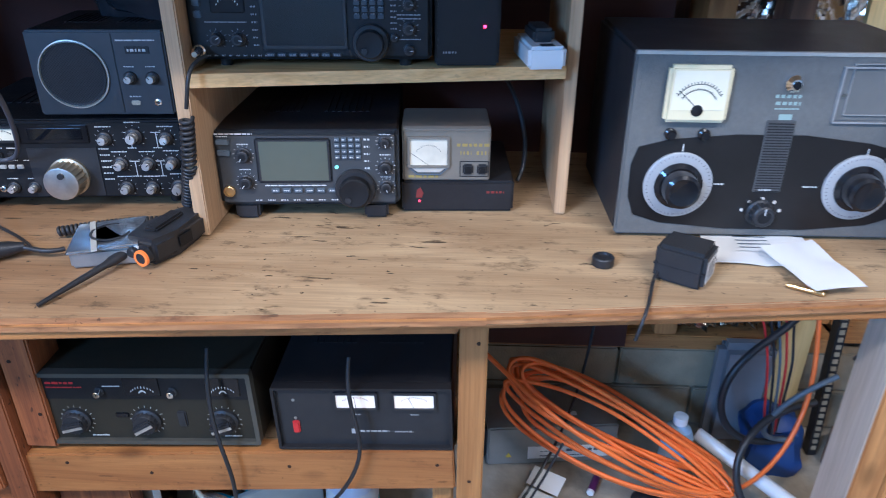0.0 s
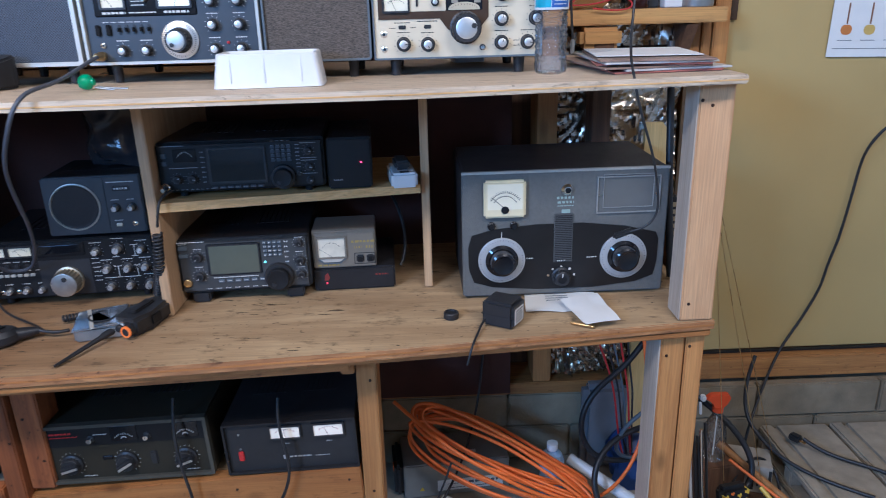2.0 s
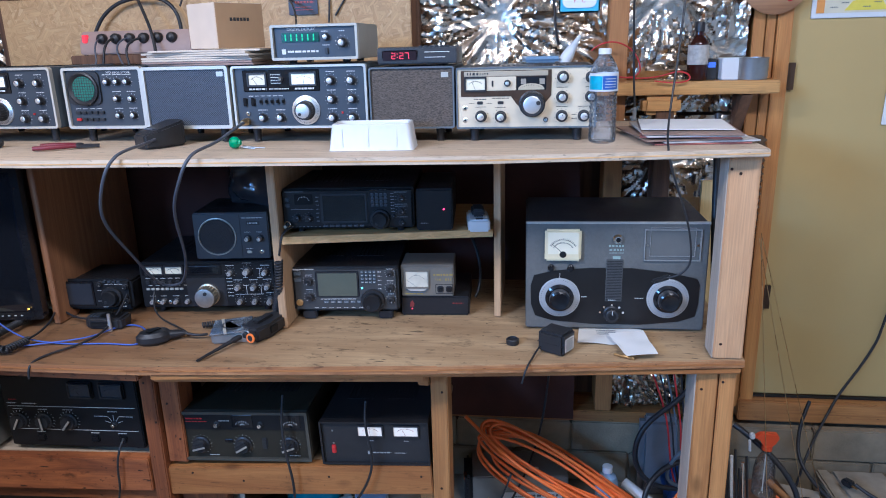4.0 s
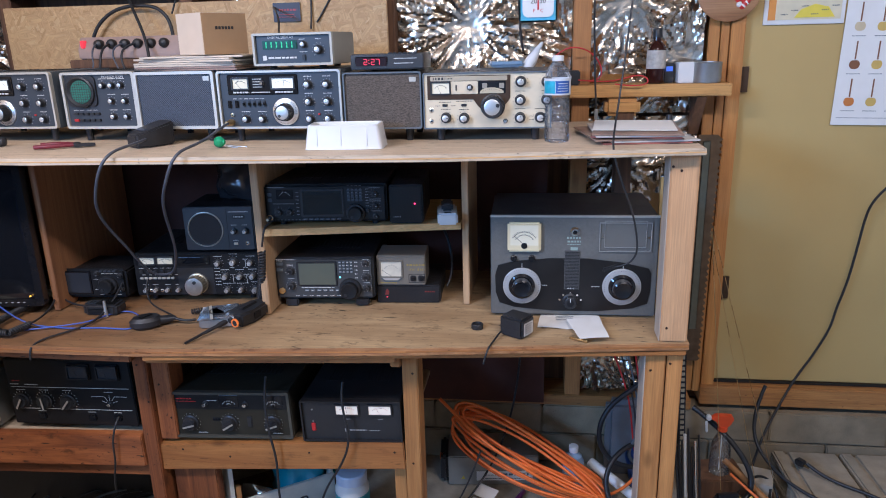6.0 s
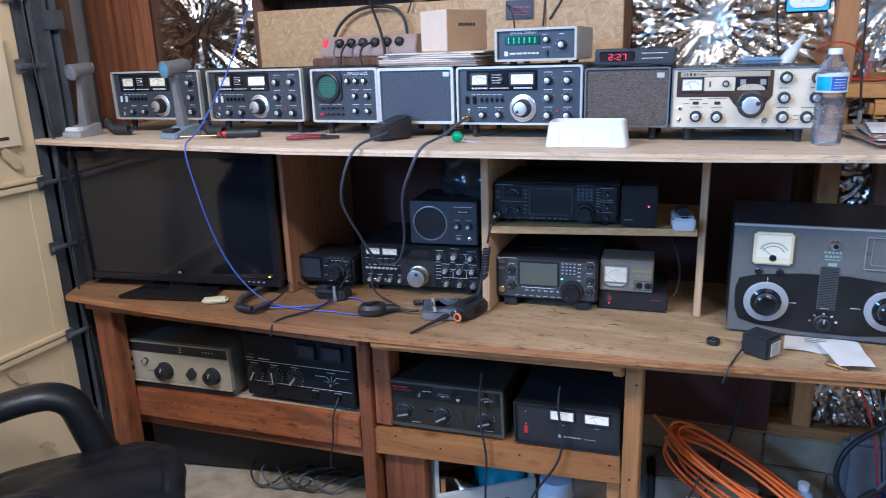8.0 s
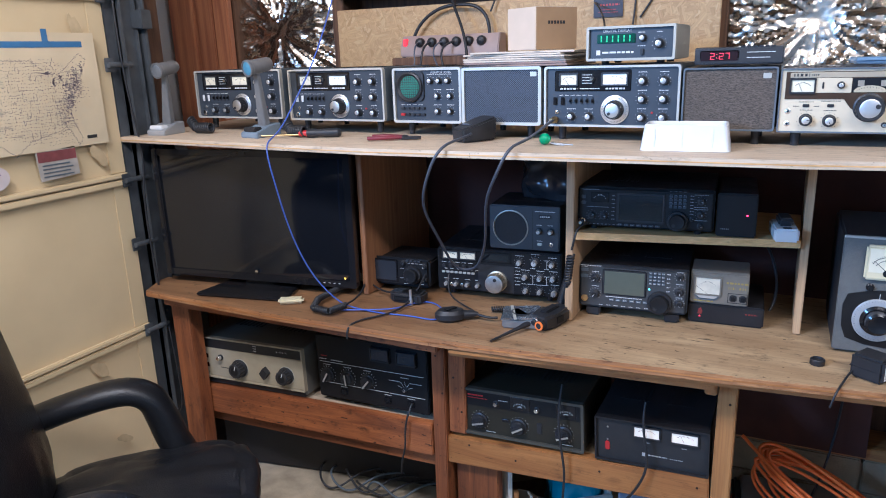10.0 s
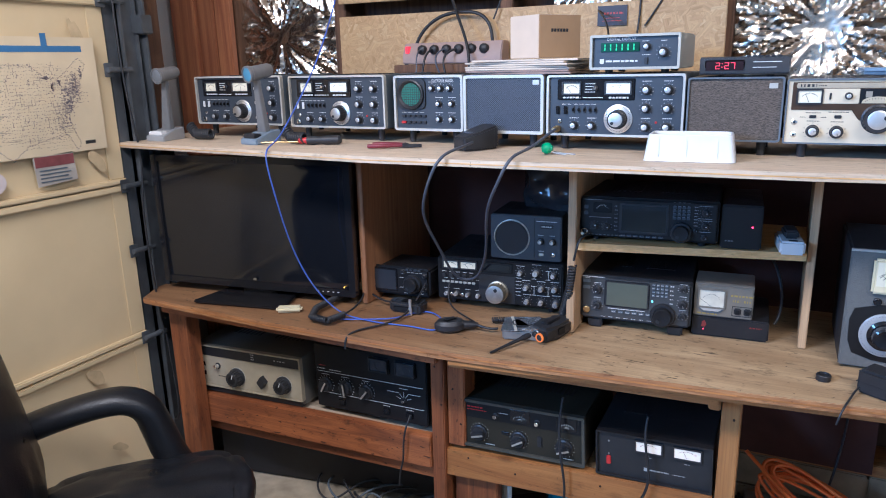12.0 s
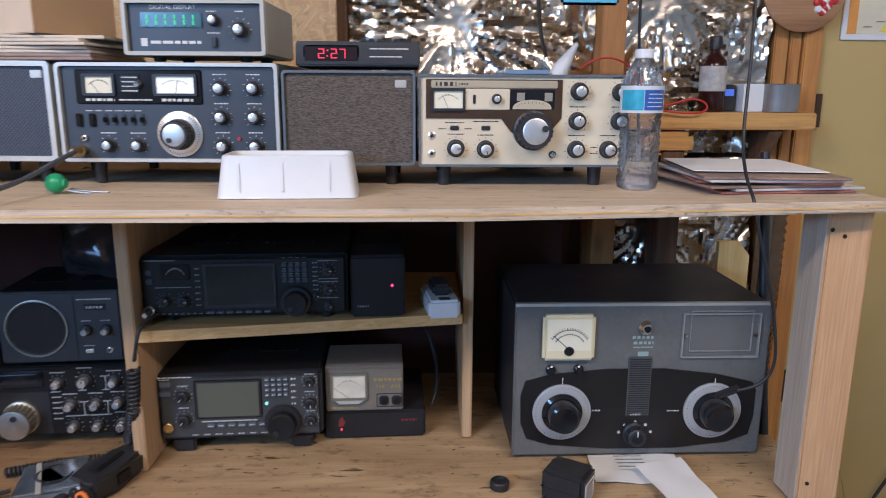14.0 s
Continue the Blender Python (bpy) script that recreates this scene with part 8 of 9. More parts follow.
AMBER = mat("brown_bottle", (0.03, 0.008, 0.006), 0.1, 0, 0.05, 30)
p = thing("brown_bottle", "dark brown bottle with black cap and pale label", "bottle", 0.83, 1.535, 1.369)
part("body", lathe(B(), [(0, 0), (0.027, 0.001), (0.029, 0.006), (0.029, 0.1), (0.025, 0.115), (0.012, 0.128), (0.011, 0.14)], seg=26), AMBER, p)
part("cap", lathe(B(), [(0.0145, 0.138), (0.0145, 0.162), (0.013, 0.165), (0, 0.165)], seg=20), BLACK, p)
part("label", lathe(B(), [(0.0294, 0.045), (0.0294, 0.1), (0.029, 0.1), (0.029, 0.045), (0.0294, 0.045)], seg=26), mat("pale_label", (0.5, 0.47, 0.42), 0.5, 0, 0.5, 60), p, "worn pale label")
p = thing("metal_can", "low silver tin can on the wall shelf", "can", 0.985, 1.535, 1.369)
part("can", lathe(B(), [(0, 0), (0.043, 0.0), (0.044, 0.003), (0.044, 0.058), (0.045, 0.061), (0.042, 0.062), (0.041, 0.05), (0, 0.05)], seg=32), STEEL, p)
p = thing("small_carton", "small white carton on the wall shelf", "box", 0.925, 1.55, 1.369, 4)
part("carton", box(B(), -0.03, -0.03, 0, 0.03, 0.03, 0.062, 0.002), WHITE, p)
p = thing("blue_device", "small dark device with blue light on the wall shelf", "electronics box", 0.873, 1.56, 1.369)
part("body", box(B(), -0.016, -0.02, 0, 0.016, 0.02, 0.06, 0.003), BLACK, p)
part("lamp", box(B(), -0.01, -0.0212, 0.035, 0.01, -0.0198, 0.05), mat("blue_led", (0.05, 0.1, 0.5), 0.4, 0, 0, emit=(0.15, 0.3, 1.0), strength=0.5), p)
p = thing("charge_controller", "small black box with knob where red wires end", "electronics box", 0.56, 1.49, 1.369)
part("body", box(B(), -0.035, 0, 0, 0.035, 0.05, 0.045, 0.004), BLACK, p)
part("knob", lathe(B(), [(0.009, 0), (0.009, 0.01), (0, 0.011)], (0.0, 0.0, 0.025), "-y", 16), CHROME, p)
for pts in ([(0.52, 1.5, 1.46), (0.55, 1.48, 1.49), (0.62, 1.49, 1.485), (0.67, 1.5, 1.42), (0.66, 1.49, 1.375), (0.59, 1.49, 1.385)], [(0.6, 1.48, 1.385), (0.7, 1.47, 1.372), (0.76, 1.48, 1.41), (0.82, 1.48, 1.38), (0.78, 1.47, 1.36), (0.7, 1.475, 1.372)]):
    tagged(tube("red_wire", pts, 0.0022, REDPL, None, 6), "thin red wire looping over the wall shelf", "wire", "wires on the wall")
thick_cord("cable", "thin dark cable with small plug hanging by the stud", [(0.62, 1.46, 2.1), (0.625, 1.45, 1.8), (0.63, 1.45, 1.5), (0.64, 1.45, 1.36), (0.645, 1.45, 1.3)], 0.0032, BLACK)
solid("cable_plug", box(B(), 0.64, 1.445, 1.265, 0.65, 1.455, 1.3, 0.002), STEEL, "small metal plug on a hanging cable", "plug")

# thermometer, placed to fit the camera's view; its cord to the ceiling is added
p = thing("thermometer", "white dial card thermometer on blue backing, on an added cord", "thermometer", 0.462, 1.17, 1.556)
part("backing", box(B(), -0.05, 0.0, 0, 0.05, 0.008, 0.18, 0.004), mat("sky_blue_plastic", (0.1, 0.42, 0.6), 0.35, 0, 0.05, 30), p)
f = part("face", upright(B(), rrect(-0.041, 0.012, 0.041, 0.17, 0.016), -0.003, 0.001), WHITE, p)
words("20 30", 0.0, 0.052, 0.018, -0.0035, MARKD, f)
words("F    C", 0.0, 0.028, 0.012, -0.0035, REDPL, f)
part("tube", box(B(), -0.002, -0.005, 0.03, 0.002, -0.003, 0.16), REDPL, f)
tube("hanging_cord", [(0, 0.004, 0.178), (0.0, 0.01, 0.5), (0.0, 0.02, 1.045)], 0.0012, BLACK, p, 2)
p = thing("white_bag", "pale blue and white wrapped packet behind the cream radio", "packet", 0.37, 1.34, 1.262, 8)
part("body", box(B(), -0.055, -0.05, 0, 0.055, 0.05, 0.178, 0.02), mat("pale_blue_wrap", (0.5, 0.6, 0.7), 0.35, 0, 0.2, 20), p)
part("lid", box(B(), -0.05, -0.045, 0.176, 0.05, 0.04, 0.19, 0.006), mat("blue_wrap", (0.2, 0.3, 0.42), 0.35, 0, 0.2, 20), p)
ob = tube("hanging_strap", [(0.4, 1.46, 2.0), (0.41, 1.44, 1.7), (0.4, 1.4, 1.55), (0.42, 1.36, 1.48)], 0.004, BLACK)
tagged(ob, "black cord hanging down in front of the foil", "wire", "wires on the wall")
ob = solid("white_spout", lathe(B(), [(0.017, 0), (0.016, 0.03), (0.004, 0.085), (0, 0.088)], (0, 0, 0), "z", 18, pose(0.43, 1.33, 1.43, 0, 32)), WHITE, "white cone-shaped nozzle behind the cream radio", "nozzle")

# hat-like round plaque, picture and guitar chart
p = thing("wooden_plaque", "round wooden plaque with red and white ornament on the jamb", "plaque", 1.045, 1.59, 1.645)
part("disc", lathe(B(), [(0.0, 0.0), (0.093, 0.0), (0.097, 0.004), (0.097, 0.01), (0.09, 0.014), (0, 0.014)], axis="-y", seg=44), wood("plaque_wood", (0.42, 0.24, 0.12), (0.26, 0.13, 0.06), "x", 12, 0.5), p)
rnd = random.Random(3)
for i in range(16):
    a, rr = rnd.uniform(0, 6.28), rnd.uniform(0, 0.026)
    part("petal", lathe(B(), [(0, 0.013), (0.009, 0.014), (0.007, 0.018), (0, 0.02)], (0.045 + rr * math.cos(a), 0, -0.03 + rr * math.sin(a)), "-y", 10), REDPL if i % 2 else WHITE, p)
p = thing("framed_chart", "white-framed colourful chart taped on the door", "picture", 1.165, 1.628, 1.535)
part("mount", box(B(), 0, 0, 0, 0.24, 0.006, 0.3, 0.001), WHITE, p)
part("print_area", box(B(), 0.012, -0.0012, 0.014, 0.228, 0.0, 0.29), mat("chart_cream", (0.68, 0.62, 0.45), 0.5, 0, 0.1, 30), p)
part("orange_patch", box(B(), 0.012, -0.0022, 0.014, 0.034, -0.0012, 0.24), mat("chart_orange", (0.7, 0.3, 0.07), 0.5, 0, 0.1, 30), p)
bm = upright(B(), [(0.09, 0.02), (0.21, 0.02), (0.19, 0.05), (0.15, 0.06), (0.11, 0.045)], -0.0022, -0.0012)
part("yellow_patch", bm, mat("chart_yellow", (0.75, 0.62, 0.08), 0.5, 0, 0.1, 30), p)
bm = B()
for i in range(6):
    bars(bm, 0.06 + 0.03 * i, 0.03 + 0.012 * (i % 3), 0.02, 0.003, y=-0.0024)
part("print", bm, CASE, p)


def guitar_outline(s, x, z):
    pts = []
    for k in range(24):
        a = 2 * math.pi * k / 24
        r = 1.0 + 0.22 * math.cos(2 * a) - 0.12 * math.sin(a)
        pts.append((x + s * 0.38 * r * math.cos(a), z + s * 0.5 * r * math.sin(a)))
    return pts


p = thing("guitar_poster", "white poster of coloured guitars hung on the door", "poster", 1.402, 1.626, 1.222, 0, ry=1.2)
part("sheet", box(B(), 0, 0, 0, 0.42, 0.002, 0.62), PAPER, p)
gcol = [mat("g_sun", (0.55, 0.2, 0.05), 0.5, 0, 0.1), mat("g_gold", (0.6, 0.42, 0.12), 0.5, 0, 0.1), mat("g_black", (0.03, 0.03, 0.03), 0.5, 0, 0.1), mat("g_red", (0.4, 0.06, 0.04), 0.5, 0, 0.1), mat("g_cream", (0.62, 0.52, 0.34), 0.5, 0, 0.1), mat("g_brown", (0.22, 0.1, 0.05), 0.5, 0, 0.1)]
bm2 = B()
for r in range(5):
    for c in range(6):
        x, z = 0.045 + 0.066 * c, 0.075 + 0.115 * r
        part("guitar_print", upright(B(), guitar_outline(0.034, x, z), -0.0012, 0.0), gcol[(r * 5 + c * 7 + r * c) % 6], p)
        part("neck_print", box(B(), x - 0.002, -0.0014, z + 0.014, x + 0.002, -0.0002, z + 0.07), gcol[5], p)
        bars(bm2, x, z - 0.03, 0.04, 0.002, y=-0.0002)
box(bm2, 0.015, -0.0006, 0.022, 0.4, -0.0002, 0.0235)
part("captions", bm2, CASE, p)

# cables down the door
thick_cord("cable", "black mains cable hanging across the door to the floor", [(1.66, 1.5, 1.12), (1.6, 1.56, 1.06), (1.546, 1.58, 0.993), (1.538, 1.6, 0.92), (1.532, 1.6, 0.856), (1.522, 1.6, 0.77), (1.51, 1.6, 0.678), (1.487, 1.6, 0.6), (1.481, 1.6, 0.533), (1.45, 1.6, 0.46), (1.424, 1.6, 0.404), (1.38, 1.597, 0.33), (1.343, 1.575, 0.262), (1.275, 1.5, 0.198), (1.231, 1.45, 0.126), (1.2, 1.42, 0.0)], 0.0042, BLACK)
ob = solid("cable_holder", lathe(B(), [(0, 0), (0.03, 0.004), (0.034, 0.02), (0.025, 0.034), (0, 0.036)], (1.66, 1.5, 1.12), "-y", 20), BLACK, "round black cable holder on the door", "cable holder")
for a, b in (((0.98, 1.3, 0.95), (1.19, 1.22, 0.03)), ((0.985, 1.3, 0.95), (1.06, 1.18, 0.02)), ((0.99, 1.32, 0.96), (1.24, 1.3, 0.12))):
    ob = tube("whip_antenna", [a, tuple((p_ + q_) / 2 for p_, q_ in zip(a, b)), b], 0.001, BRASS)
    tagged(ob, "thin steel whip antenna leaning by the bench", "antenna", "whip antennas")
for x, y in ((1.19, 1.22), (1.06, 1.18)):
    p = thing("antenna_mount", "black magnetic antenna mount on the floor", "antenna base", x, y, FLOOR + 0.0)
    part("base", lathe(B(), [(0.04, 0), (0.042, 0.008), (0.034, 0.03), (0.014, 0.045), (0.008, 0.05), (0, 0.05)], seg=24), BLACK, p)
    part("coil", lathe(B(), [(0.007, 0.048), (0.007, 0.1), (0.004, 0.104), (0, 0.104)], seg=14), CHROME, p)

# saw and laths behind the right post
p = thing("hand_saw", "rusty toothed saw bar hanging beside the bench post", "saw", 0.985, 1.575, 0.4, 0)
edge = []
for i in range(38):
    z = 0.0 + i * 0.021
    edge += [(0.052 + 0.02 * z, z), (0.062 + 0.02 * z, z + 0.008)]
bm = upright(B(), [(0.0, 0.0)] + edge + [(0.06, 0.8), (0.0, 0.8)], 0, 0.003)
part("blade", bm, mat("rusty_steel", (0.15, 0.1, 0.06), 0.5, 0.6, 0.4, 40), p)
part("bar", box(B(), 0.015, -0.002, 0.12, 0.04, 0.005, 0.78, 0.002), mat("dark_bar_steel", (0.17, 0.17, 0.13), 0.4, 0.6, 0.2, 40), p)
p = thing("slotted_strip", "black slotted steel strip standing behind the post", "metal strip", 0.975, 1.44, FLOOR, 0, "", 0, -3)
part("strip", box(B(), 0, 0, 0, 0.022, 0.03, 0.9, 0.001), BLACKM, p)
bm = B()
for i in range(43):
    box(bm, 0.005, -0.0015, 0.02 + 0.0203 * i, 0.017, 0.0, 0.032 + 0.0203 * i)
part("slots", bm, mat("dull_slot", (0.3, 0.24, 0.15), 0.6), p)
p = thing("pale_board", "pale yellow softwood board standing behind the bench post", "board", 0.895, 1.492, FLOOR, 3)
part("plank", prism(B(), [(-0.035, 0), (0.04, 0), (0.04, 1.06), (0.012, 1.095), (-0.035, 1.095)], 0, 0.014, pose(0, 0.014, 0, 90)), wood("pale_softwood", (0.62, 0.46, 0.2), (0.5, 0.34, 0.13), "z", 14, 0.6), p)
tagged(tube("black_hose", [(0.83, 1.25, 1.3), (0.832, 1.22, 1.15), (0.83, 1.2, 1.0), (0.838, 1.18, 0.86), (0.84, 1.16, 0.76)], 0.009, BLACK, None, 4), "black ribbed hose hanging beside the post", "hose")

# ---- under the bench, right ----
p = thing("extension_cord", "coil of orange extension cord hung under the bench", "extension cord")
rnd = random.Random(11)
for k in range(10):
    wide = k >= 7
    rx, rz = (0.25 if wide else 0.27) + rnd.uniform(-0.02, 0.02), (0.068 if wide else 0.03) + rnd.uniform(-0.012, 0.014)
    cx, cz = 0.45 + rnd.uniform(-0.012, 0.012), (0.16 if wide else 0.19) + rnd.uniform(-0.012, 0.012)
    tl, yo = radians(-25 + rnd.uniform(-4, 4)), 1.27 + rnd.uniform(-0.03, 0.05)
    pts = []
    for i in range(26):
        a = 2 * math.pi * i / 26
        x, z = rx * math.cos(a), rz * math.sin(a)
        z *= 1.0 - 0.45 * math.cos(a)
        pts.append((cx + x * math.cos(tl) - z * math.sin(tl), yo - 0.05 * math.cos(a) + 0.03 * math.sin(a) + 0.012 * math.sin(3 * a + k), cz + x * math.sin(tl) + z * math.cos(tl)))
    tube("loop", pts, 0.005, ORANGE, p, 3, True)
tube("tail", [(0.15, 1.3, 0.36), (0.2, 1.28, 0.32), (0.3, 1.2, 0.26), (0.42, 1.18, 0.2), (0.55, 1.18, 0.11), (0.68, 1.2, 0.07), (0.78, 1.25, 0.09), (0.86, 1.3, 0.2), (0.88, 1.35, 0.35), (0.86, 1.42, 0.55)], 0.0054, ORANGE, p, 6)

p = thing("ups_unit", "grey metal battery unit with white label on the floor", "battery unit", 0.165, 1.365, FLOOR, 6)
part("case", box(B(), 0, 0, 0, 0.32, 0.16, 0.115, 0.004), mat("taupe_metal", (0.26, 0.25, 0.22), 0.45, 0.2, 0.1, 40), p)
part("end_cap", box(B(), -0.028, 0.01, 0.005, 0.0, 0.15, 0.11, 0.01), BLACK, p)
part("connector", box(B(), -0.03, 0.03, 0.08, -0.008, 0.06, 0.1, 0.003), ORANGE, p)
lb = part("label", box(B(), 0.1, -0.0012, 0.018, 0.3, 0.0002, 0.055), PAPER, p, "white printed label")
bm = B()
bars(bm, 0.24, 0.042, 0.09, 0.008, y=-0.0014)
bars(bm, 0.16, 0.04, 0.06, 0.002, y=-0.0014)
bars(bm, 0.2, 0.026, 0.14, 0.002, y=-0.0014)
part("print", bm, CASE, lb)
part("sticker", box(B(), 0.2, 0.04, 0.1152, 0.225, 0.055, 0.1158), PAPER, p)
part("warning_mark", upright(B(), [(0.045, 0.025), (0.06, 0.025), (0.0525, 0.038)], -0.0012, 0.0002), MARKY, p)

p = thing("blue_bottle", "pale blue plastic bottle standing on the floor", "bottle", 0.6, 1.33, FLOOR)
part("body", lathe(B(), [(0, 0), (0.034, 0.001), (0.036, 0.008), (0.036, 0.15), (0.028, 0.17), (0.014, 0.18), (0.013, 0.2), (0, 0.2)], seg=26), mat("pale_blue_plastic", (0.3, 0.42, 0.58), 0.25, 0, 0.08, 20), p)
part("cap", lathe(B(), [(0.016, 0.185), (0.016, 0.205), (0, 0.206)], seg=18), WHITE, p)
p = thing("solder_spool", "cream spool of silver solder wire standing on the floor", "wire spool", 0.206, 1.148, FLOOR)
CRM = mat("cream_plastic", (0.66, 0.6, 0.4), 0.4)
part("flange", lathe(B(), [(0.008, 0), (0.034, 0), (0.034, 0.004), (0.016, 0.006), (0.016, 0.056), (0.034, 0.058), (0.034, 0.062), (0.01, 0.063), (0.008, 0.03)], seg=28), CRM, p)
bm = B()
prof = []
for i in range(22):
    prof += [(0.026, 0.006 + i * 0.0023), (0.0245, 0.0072 + i * 0.0023)]
part("winding", lathe(bm, [(0.016, 0.006)] + prof + [(0.016, 0.057)], seg=28), mat("dull_solder", (0.4, 0.38, 0.34), 0.35, 0.8, 0.1, 60), p)
p = thing("greeting_card", "folded white card lying open on the floor", "card", 0.297, 1.2, FLOOR + 0.002, -30)
part("leaf", sheet([(-0.08, -0.06), (0.08, -0.06), (0.08, 0.065), (-0.08, 0.065)], 0.004, 0.01, 5), PAPER, p)
part("flap", box(B(), -0.08, 0.06, 0.004, 0.0, 0.11, 0.0055, 0, pose(0, 0, 0, 18)), PAPER, p)
bm = B()
box(bm, -0.02, 0.0, 0.0155, 0.045, 0.003, 0.016)
box(bm, 0.0, -0.02, 0.0155, 0.018, -0.01, 0.016)
part("print", bm, CASE, p)
p = thing("lighter", "purple plastic lighter lying on the floor", "lighter", 0.42, 1.31, FLOOR + 0.009, 66)
part("body", lathe(B(), [(0.008, -0.03), (0.009, -0.028), (0.009, 0.03), (0.007, 0.034), (0, 0.035)], axis="x", seg=16), mat("purple_plastic", (0.12, 0.02, 0.09), 0.3, 0, 0.1, 40), p)
part("cap", cyl(B(), (-0.036, 0, 0), 0.0085, 0.008, "x", seg=16), WHITE, p)
p = thing("booklet", "white printed leaflet lying open on the floor", "booklet", 0.563, 1.185, FLOOR + 0.002, -12)
for s in (-1, 1):
    part("page", sheet([(min(0, 0.09 * s), -0.06), (max(0, 0.09 * s), -0.06), (max(0, 0.09 * s), 0.06), (min(0, 0.09 * s), 0.06)], 0.002, 0.008, 7 + s), PAPER, p)
bm = B()
for i in range(9):
    box(bm, -0.08, -0.045 + 0.01 * i, 0.0115, -0.03 + 0.012 * (i % 3), -0.043 + 0.01 * i, 0.012)
    box(bm, 0.015, -0.045 + 0.01 * i, 0.0115, 0.06 - 0.01 * (i % 2), -0.042 + 0.01 * i, 0.012)
part("print", bm, mat("blue_grey_print", (0.25, 0.27, 0.33), 0.6, 0, 0), p)
p = thing("cardboard_sheet", "flat piece of brown cardboard on the floor", "cardboard", 0.55, 0.955, FLOOR + 0.001)
part("sheet", prism(B(), [(-0.25, -0.03), (0.02, 0.17), (0.24, -0.02), (0.0, -0.3)], 0, 0.004), mat("tan_cardboard", (0.42, 0.29, 0.15), 0.8, 0, 0.08, 20), p)
p = thing("flux_tin", "small round white and green tin on the floor", "tin", 0.75, 1.04, FLOOR)
part("tin", lathe(B(), [(0, 0), (0.036, 0), (0.037, 0.003), (0.037, 0.03), (0.038, 0.031), (0.038, 0.038), (0.036, 0.04), (0, 0.04)], seg=30), WHITE, p)
part("lid_print", upright(B(), [(0.03 * math.cos(radians(a)), 0.03 * math.sin(radians(a))) for a in range(0, 181, 15)], 0, 0.0006, pose(0, 0, 0.0405, -90)), GREENPL, p)
p = thing("wire_harness", "bundle of black, red and pink wires on the cardboard", "wire harness", 0.6, 0.98, FLOOR + 0.012)
for i, (pts, m, r) in enumerate((([(-0.12, -0.05, 0), (-0.02, 0.0, 0.02), (0.08, 0.03, 0.02), (0.1, 0.1, 0.005), (0.0, 0.12, 0.0), (0.02, 0.19, 0)], BLACK, 0.003), ([(-0.12, -0.06, 0), (-0.02, 0.01, 0.025), (0.07, 0.035, 0.02), (0.09, 0.11, 0.008), (0.0, 0.13, 0.0), (0.015, 0.19, 0)], mat("pink_wire", (0.6, 0.12, 0.2), 0.4), 0.003), ([(-0.1, -0.06, 0), (0.0, -0.02, 0.03), (0.12, -0.03, 0.02), (0.18, -0.12, 0.0)], REDPL, 0.003), ([(-0.11, -0.08, 0), (0.03, 0.0, 0.02), (0.15, 0.0, 0.02), (0.2, -0.1, 0)], BLACK, 0.004))):
    tube("wire", pts, r, m, p, 6)
part("fuse_holder", box(B(), 0.02, -0.02, 0.0, 0.17, 0.01, 0.018, 0.004, pose(0, 0, 0, 0, 0, 24)), BLACK, p)
ob = solid("white_pipe", cyl(B(), (0, 0, 0), 0.017, 0.42, "x", seg=20, m=pose(0.66, 1.37, 0.1, 0, 14, -41)), WHITE, "white plastic pipe leaning across the floor", "pipe")
thick_cord("cable", "thick black cable looping under the bench", [(0.9, 1.42, 0.5), (0.84, 1.4, 0.4), (0.74, 1.36, 0.36), (0.68, 1.34, 0.28), (0.68, 1.33, 0.17), (0.76, 1.33, 0.1), (0.86, 1.36, 0.1)], 0.0085, BLACK)
thick_cord("cable", "thick black cable curving down to the floor by the post", [(0.9, 1.35, 0.22), (0.8, 1.31, 0.23), (0.72, 1.26, 0.2), (0.69, 1.22, 0.12), (0.72, 1.18, 0.05), (0.76, 1.13, 0.0), (0.8, 1.1, -0.008)], 0.0085, BLACK)
thick_cord("cable", "grey cable looping under the bench", [(0.9, 1.3, 0.33), (0.82, 1.28, 0.3), (0.76, 1.3, 0.2), (0.79, 1.33, 0.12), (0.88, 1.36, 0.1)], 0.006, CASE)
for i in range(5):
    thick_cord("cable", "coloured wire hanging behind the bench post", [(0.7 + 0.03 * i, 1.42, 0.56), (0.76 + 0.016 * i, 1.4, 0.42), (0.8 + 0.012 * i, 1.38, 0.3), (0.8 + 0.008 * i, 1.36, 0.12 + 0.04 * i), (0.86, 1.4, 0.02)], 0.003, (REDPL, BLACK, CASE, REDPL, BLACK)[i])
p = thing("blue_bag", "crumpled blue bag on the floor behind the cables", "bag", 0.86, 1.42, FLOOR)
part("bag", cushion(B(), -0.06, -0.05, 0, 0.05, 0.05, 0.13, 0.015, 8, None, 0.03, 2), mat("blue_cloth", (0.02, 0.05, 0.16), 0.5, 0, 0.3, 20), p)
p = thing("blue_crate", "hazy grey plastic jug standing behind the cables", "jug", 0.78, 1.5, 0.14)
part("jug", box(B(), -0.06, -0.03, -0.16, 0.08, 0.03, 0.14, 0.02), mat("hazy_blue_plastic", (0.17, 0.17, 0.18), 0.3, 0, 0.2, 14), p)
thick_cord("cable", "thin black wire trailing on the floor by the middle post", [(0.3, 1.12, 0.28), (0.26, 1.12, 0.15), (0.2, 1.1, 0.06), (0.17, 1.09, 0.0), (0.1, 1.08, -0.014), (0.02, 1.05, -0.012), (-0.06, 1.02, 0.01), (-0.1, 1.04, -0.01)], 0.0028, BLACK)
ob = tube("red_wire", [(0.05, 1.0, FLOOR + 0.003), (0.1, 1.02, FLOOR + 0.006), (0.14, 1.03, FLOOR + 0.004)], 0.003, REDPL)
tagged(ob, "short scrap of red wire on the floor", "wire")
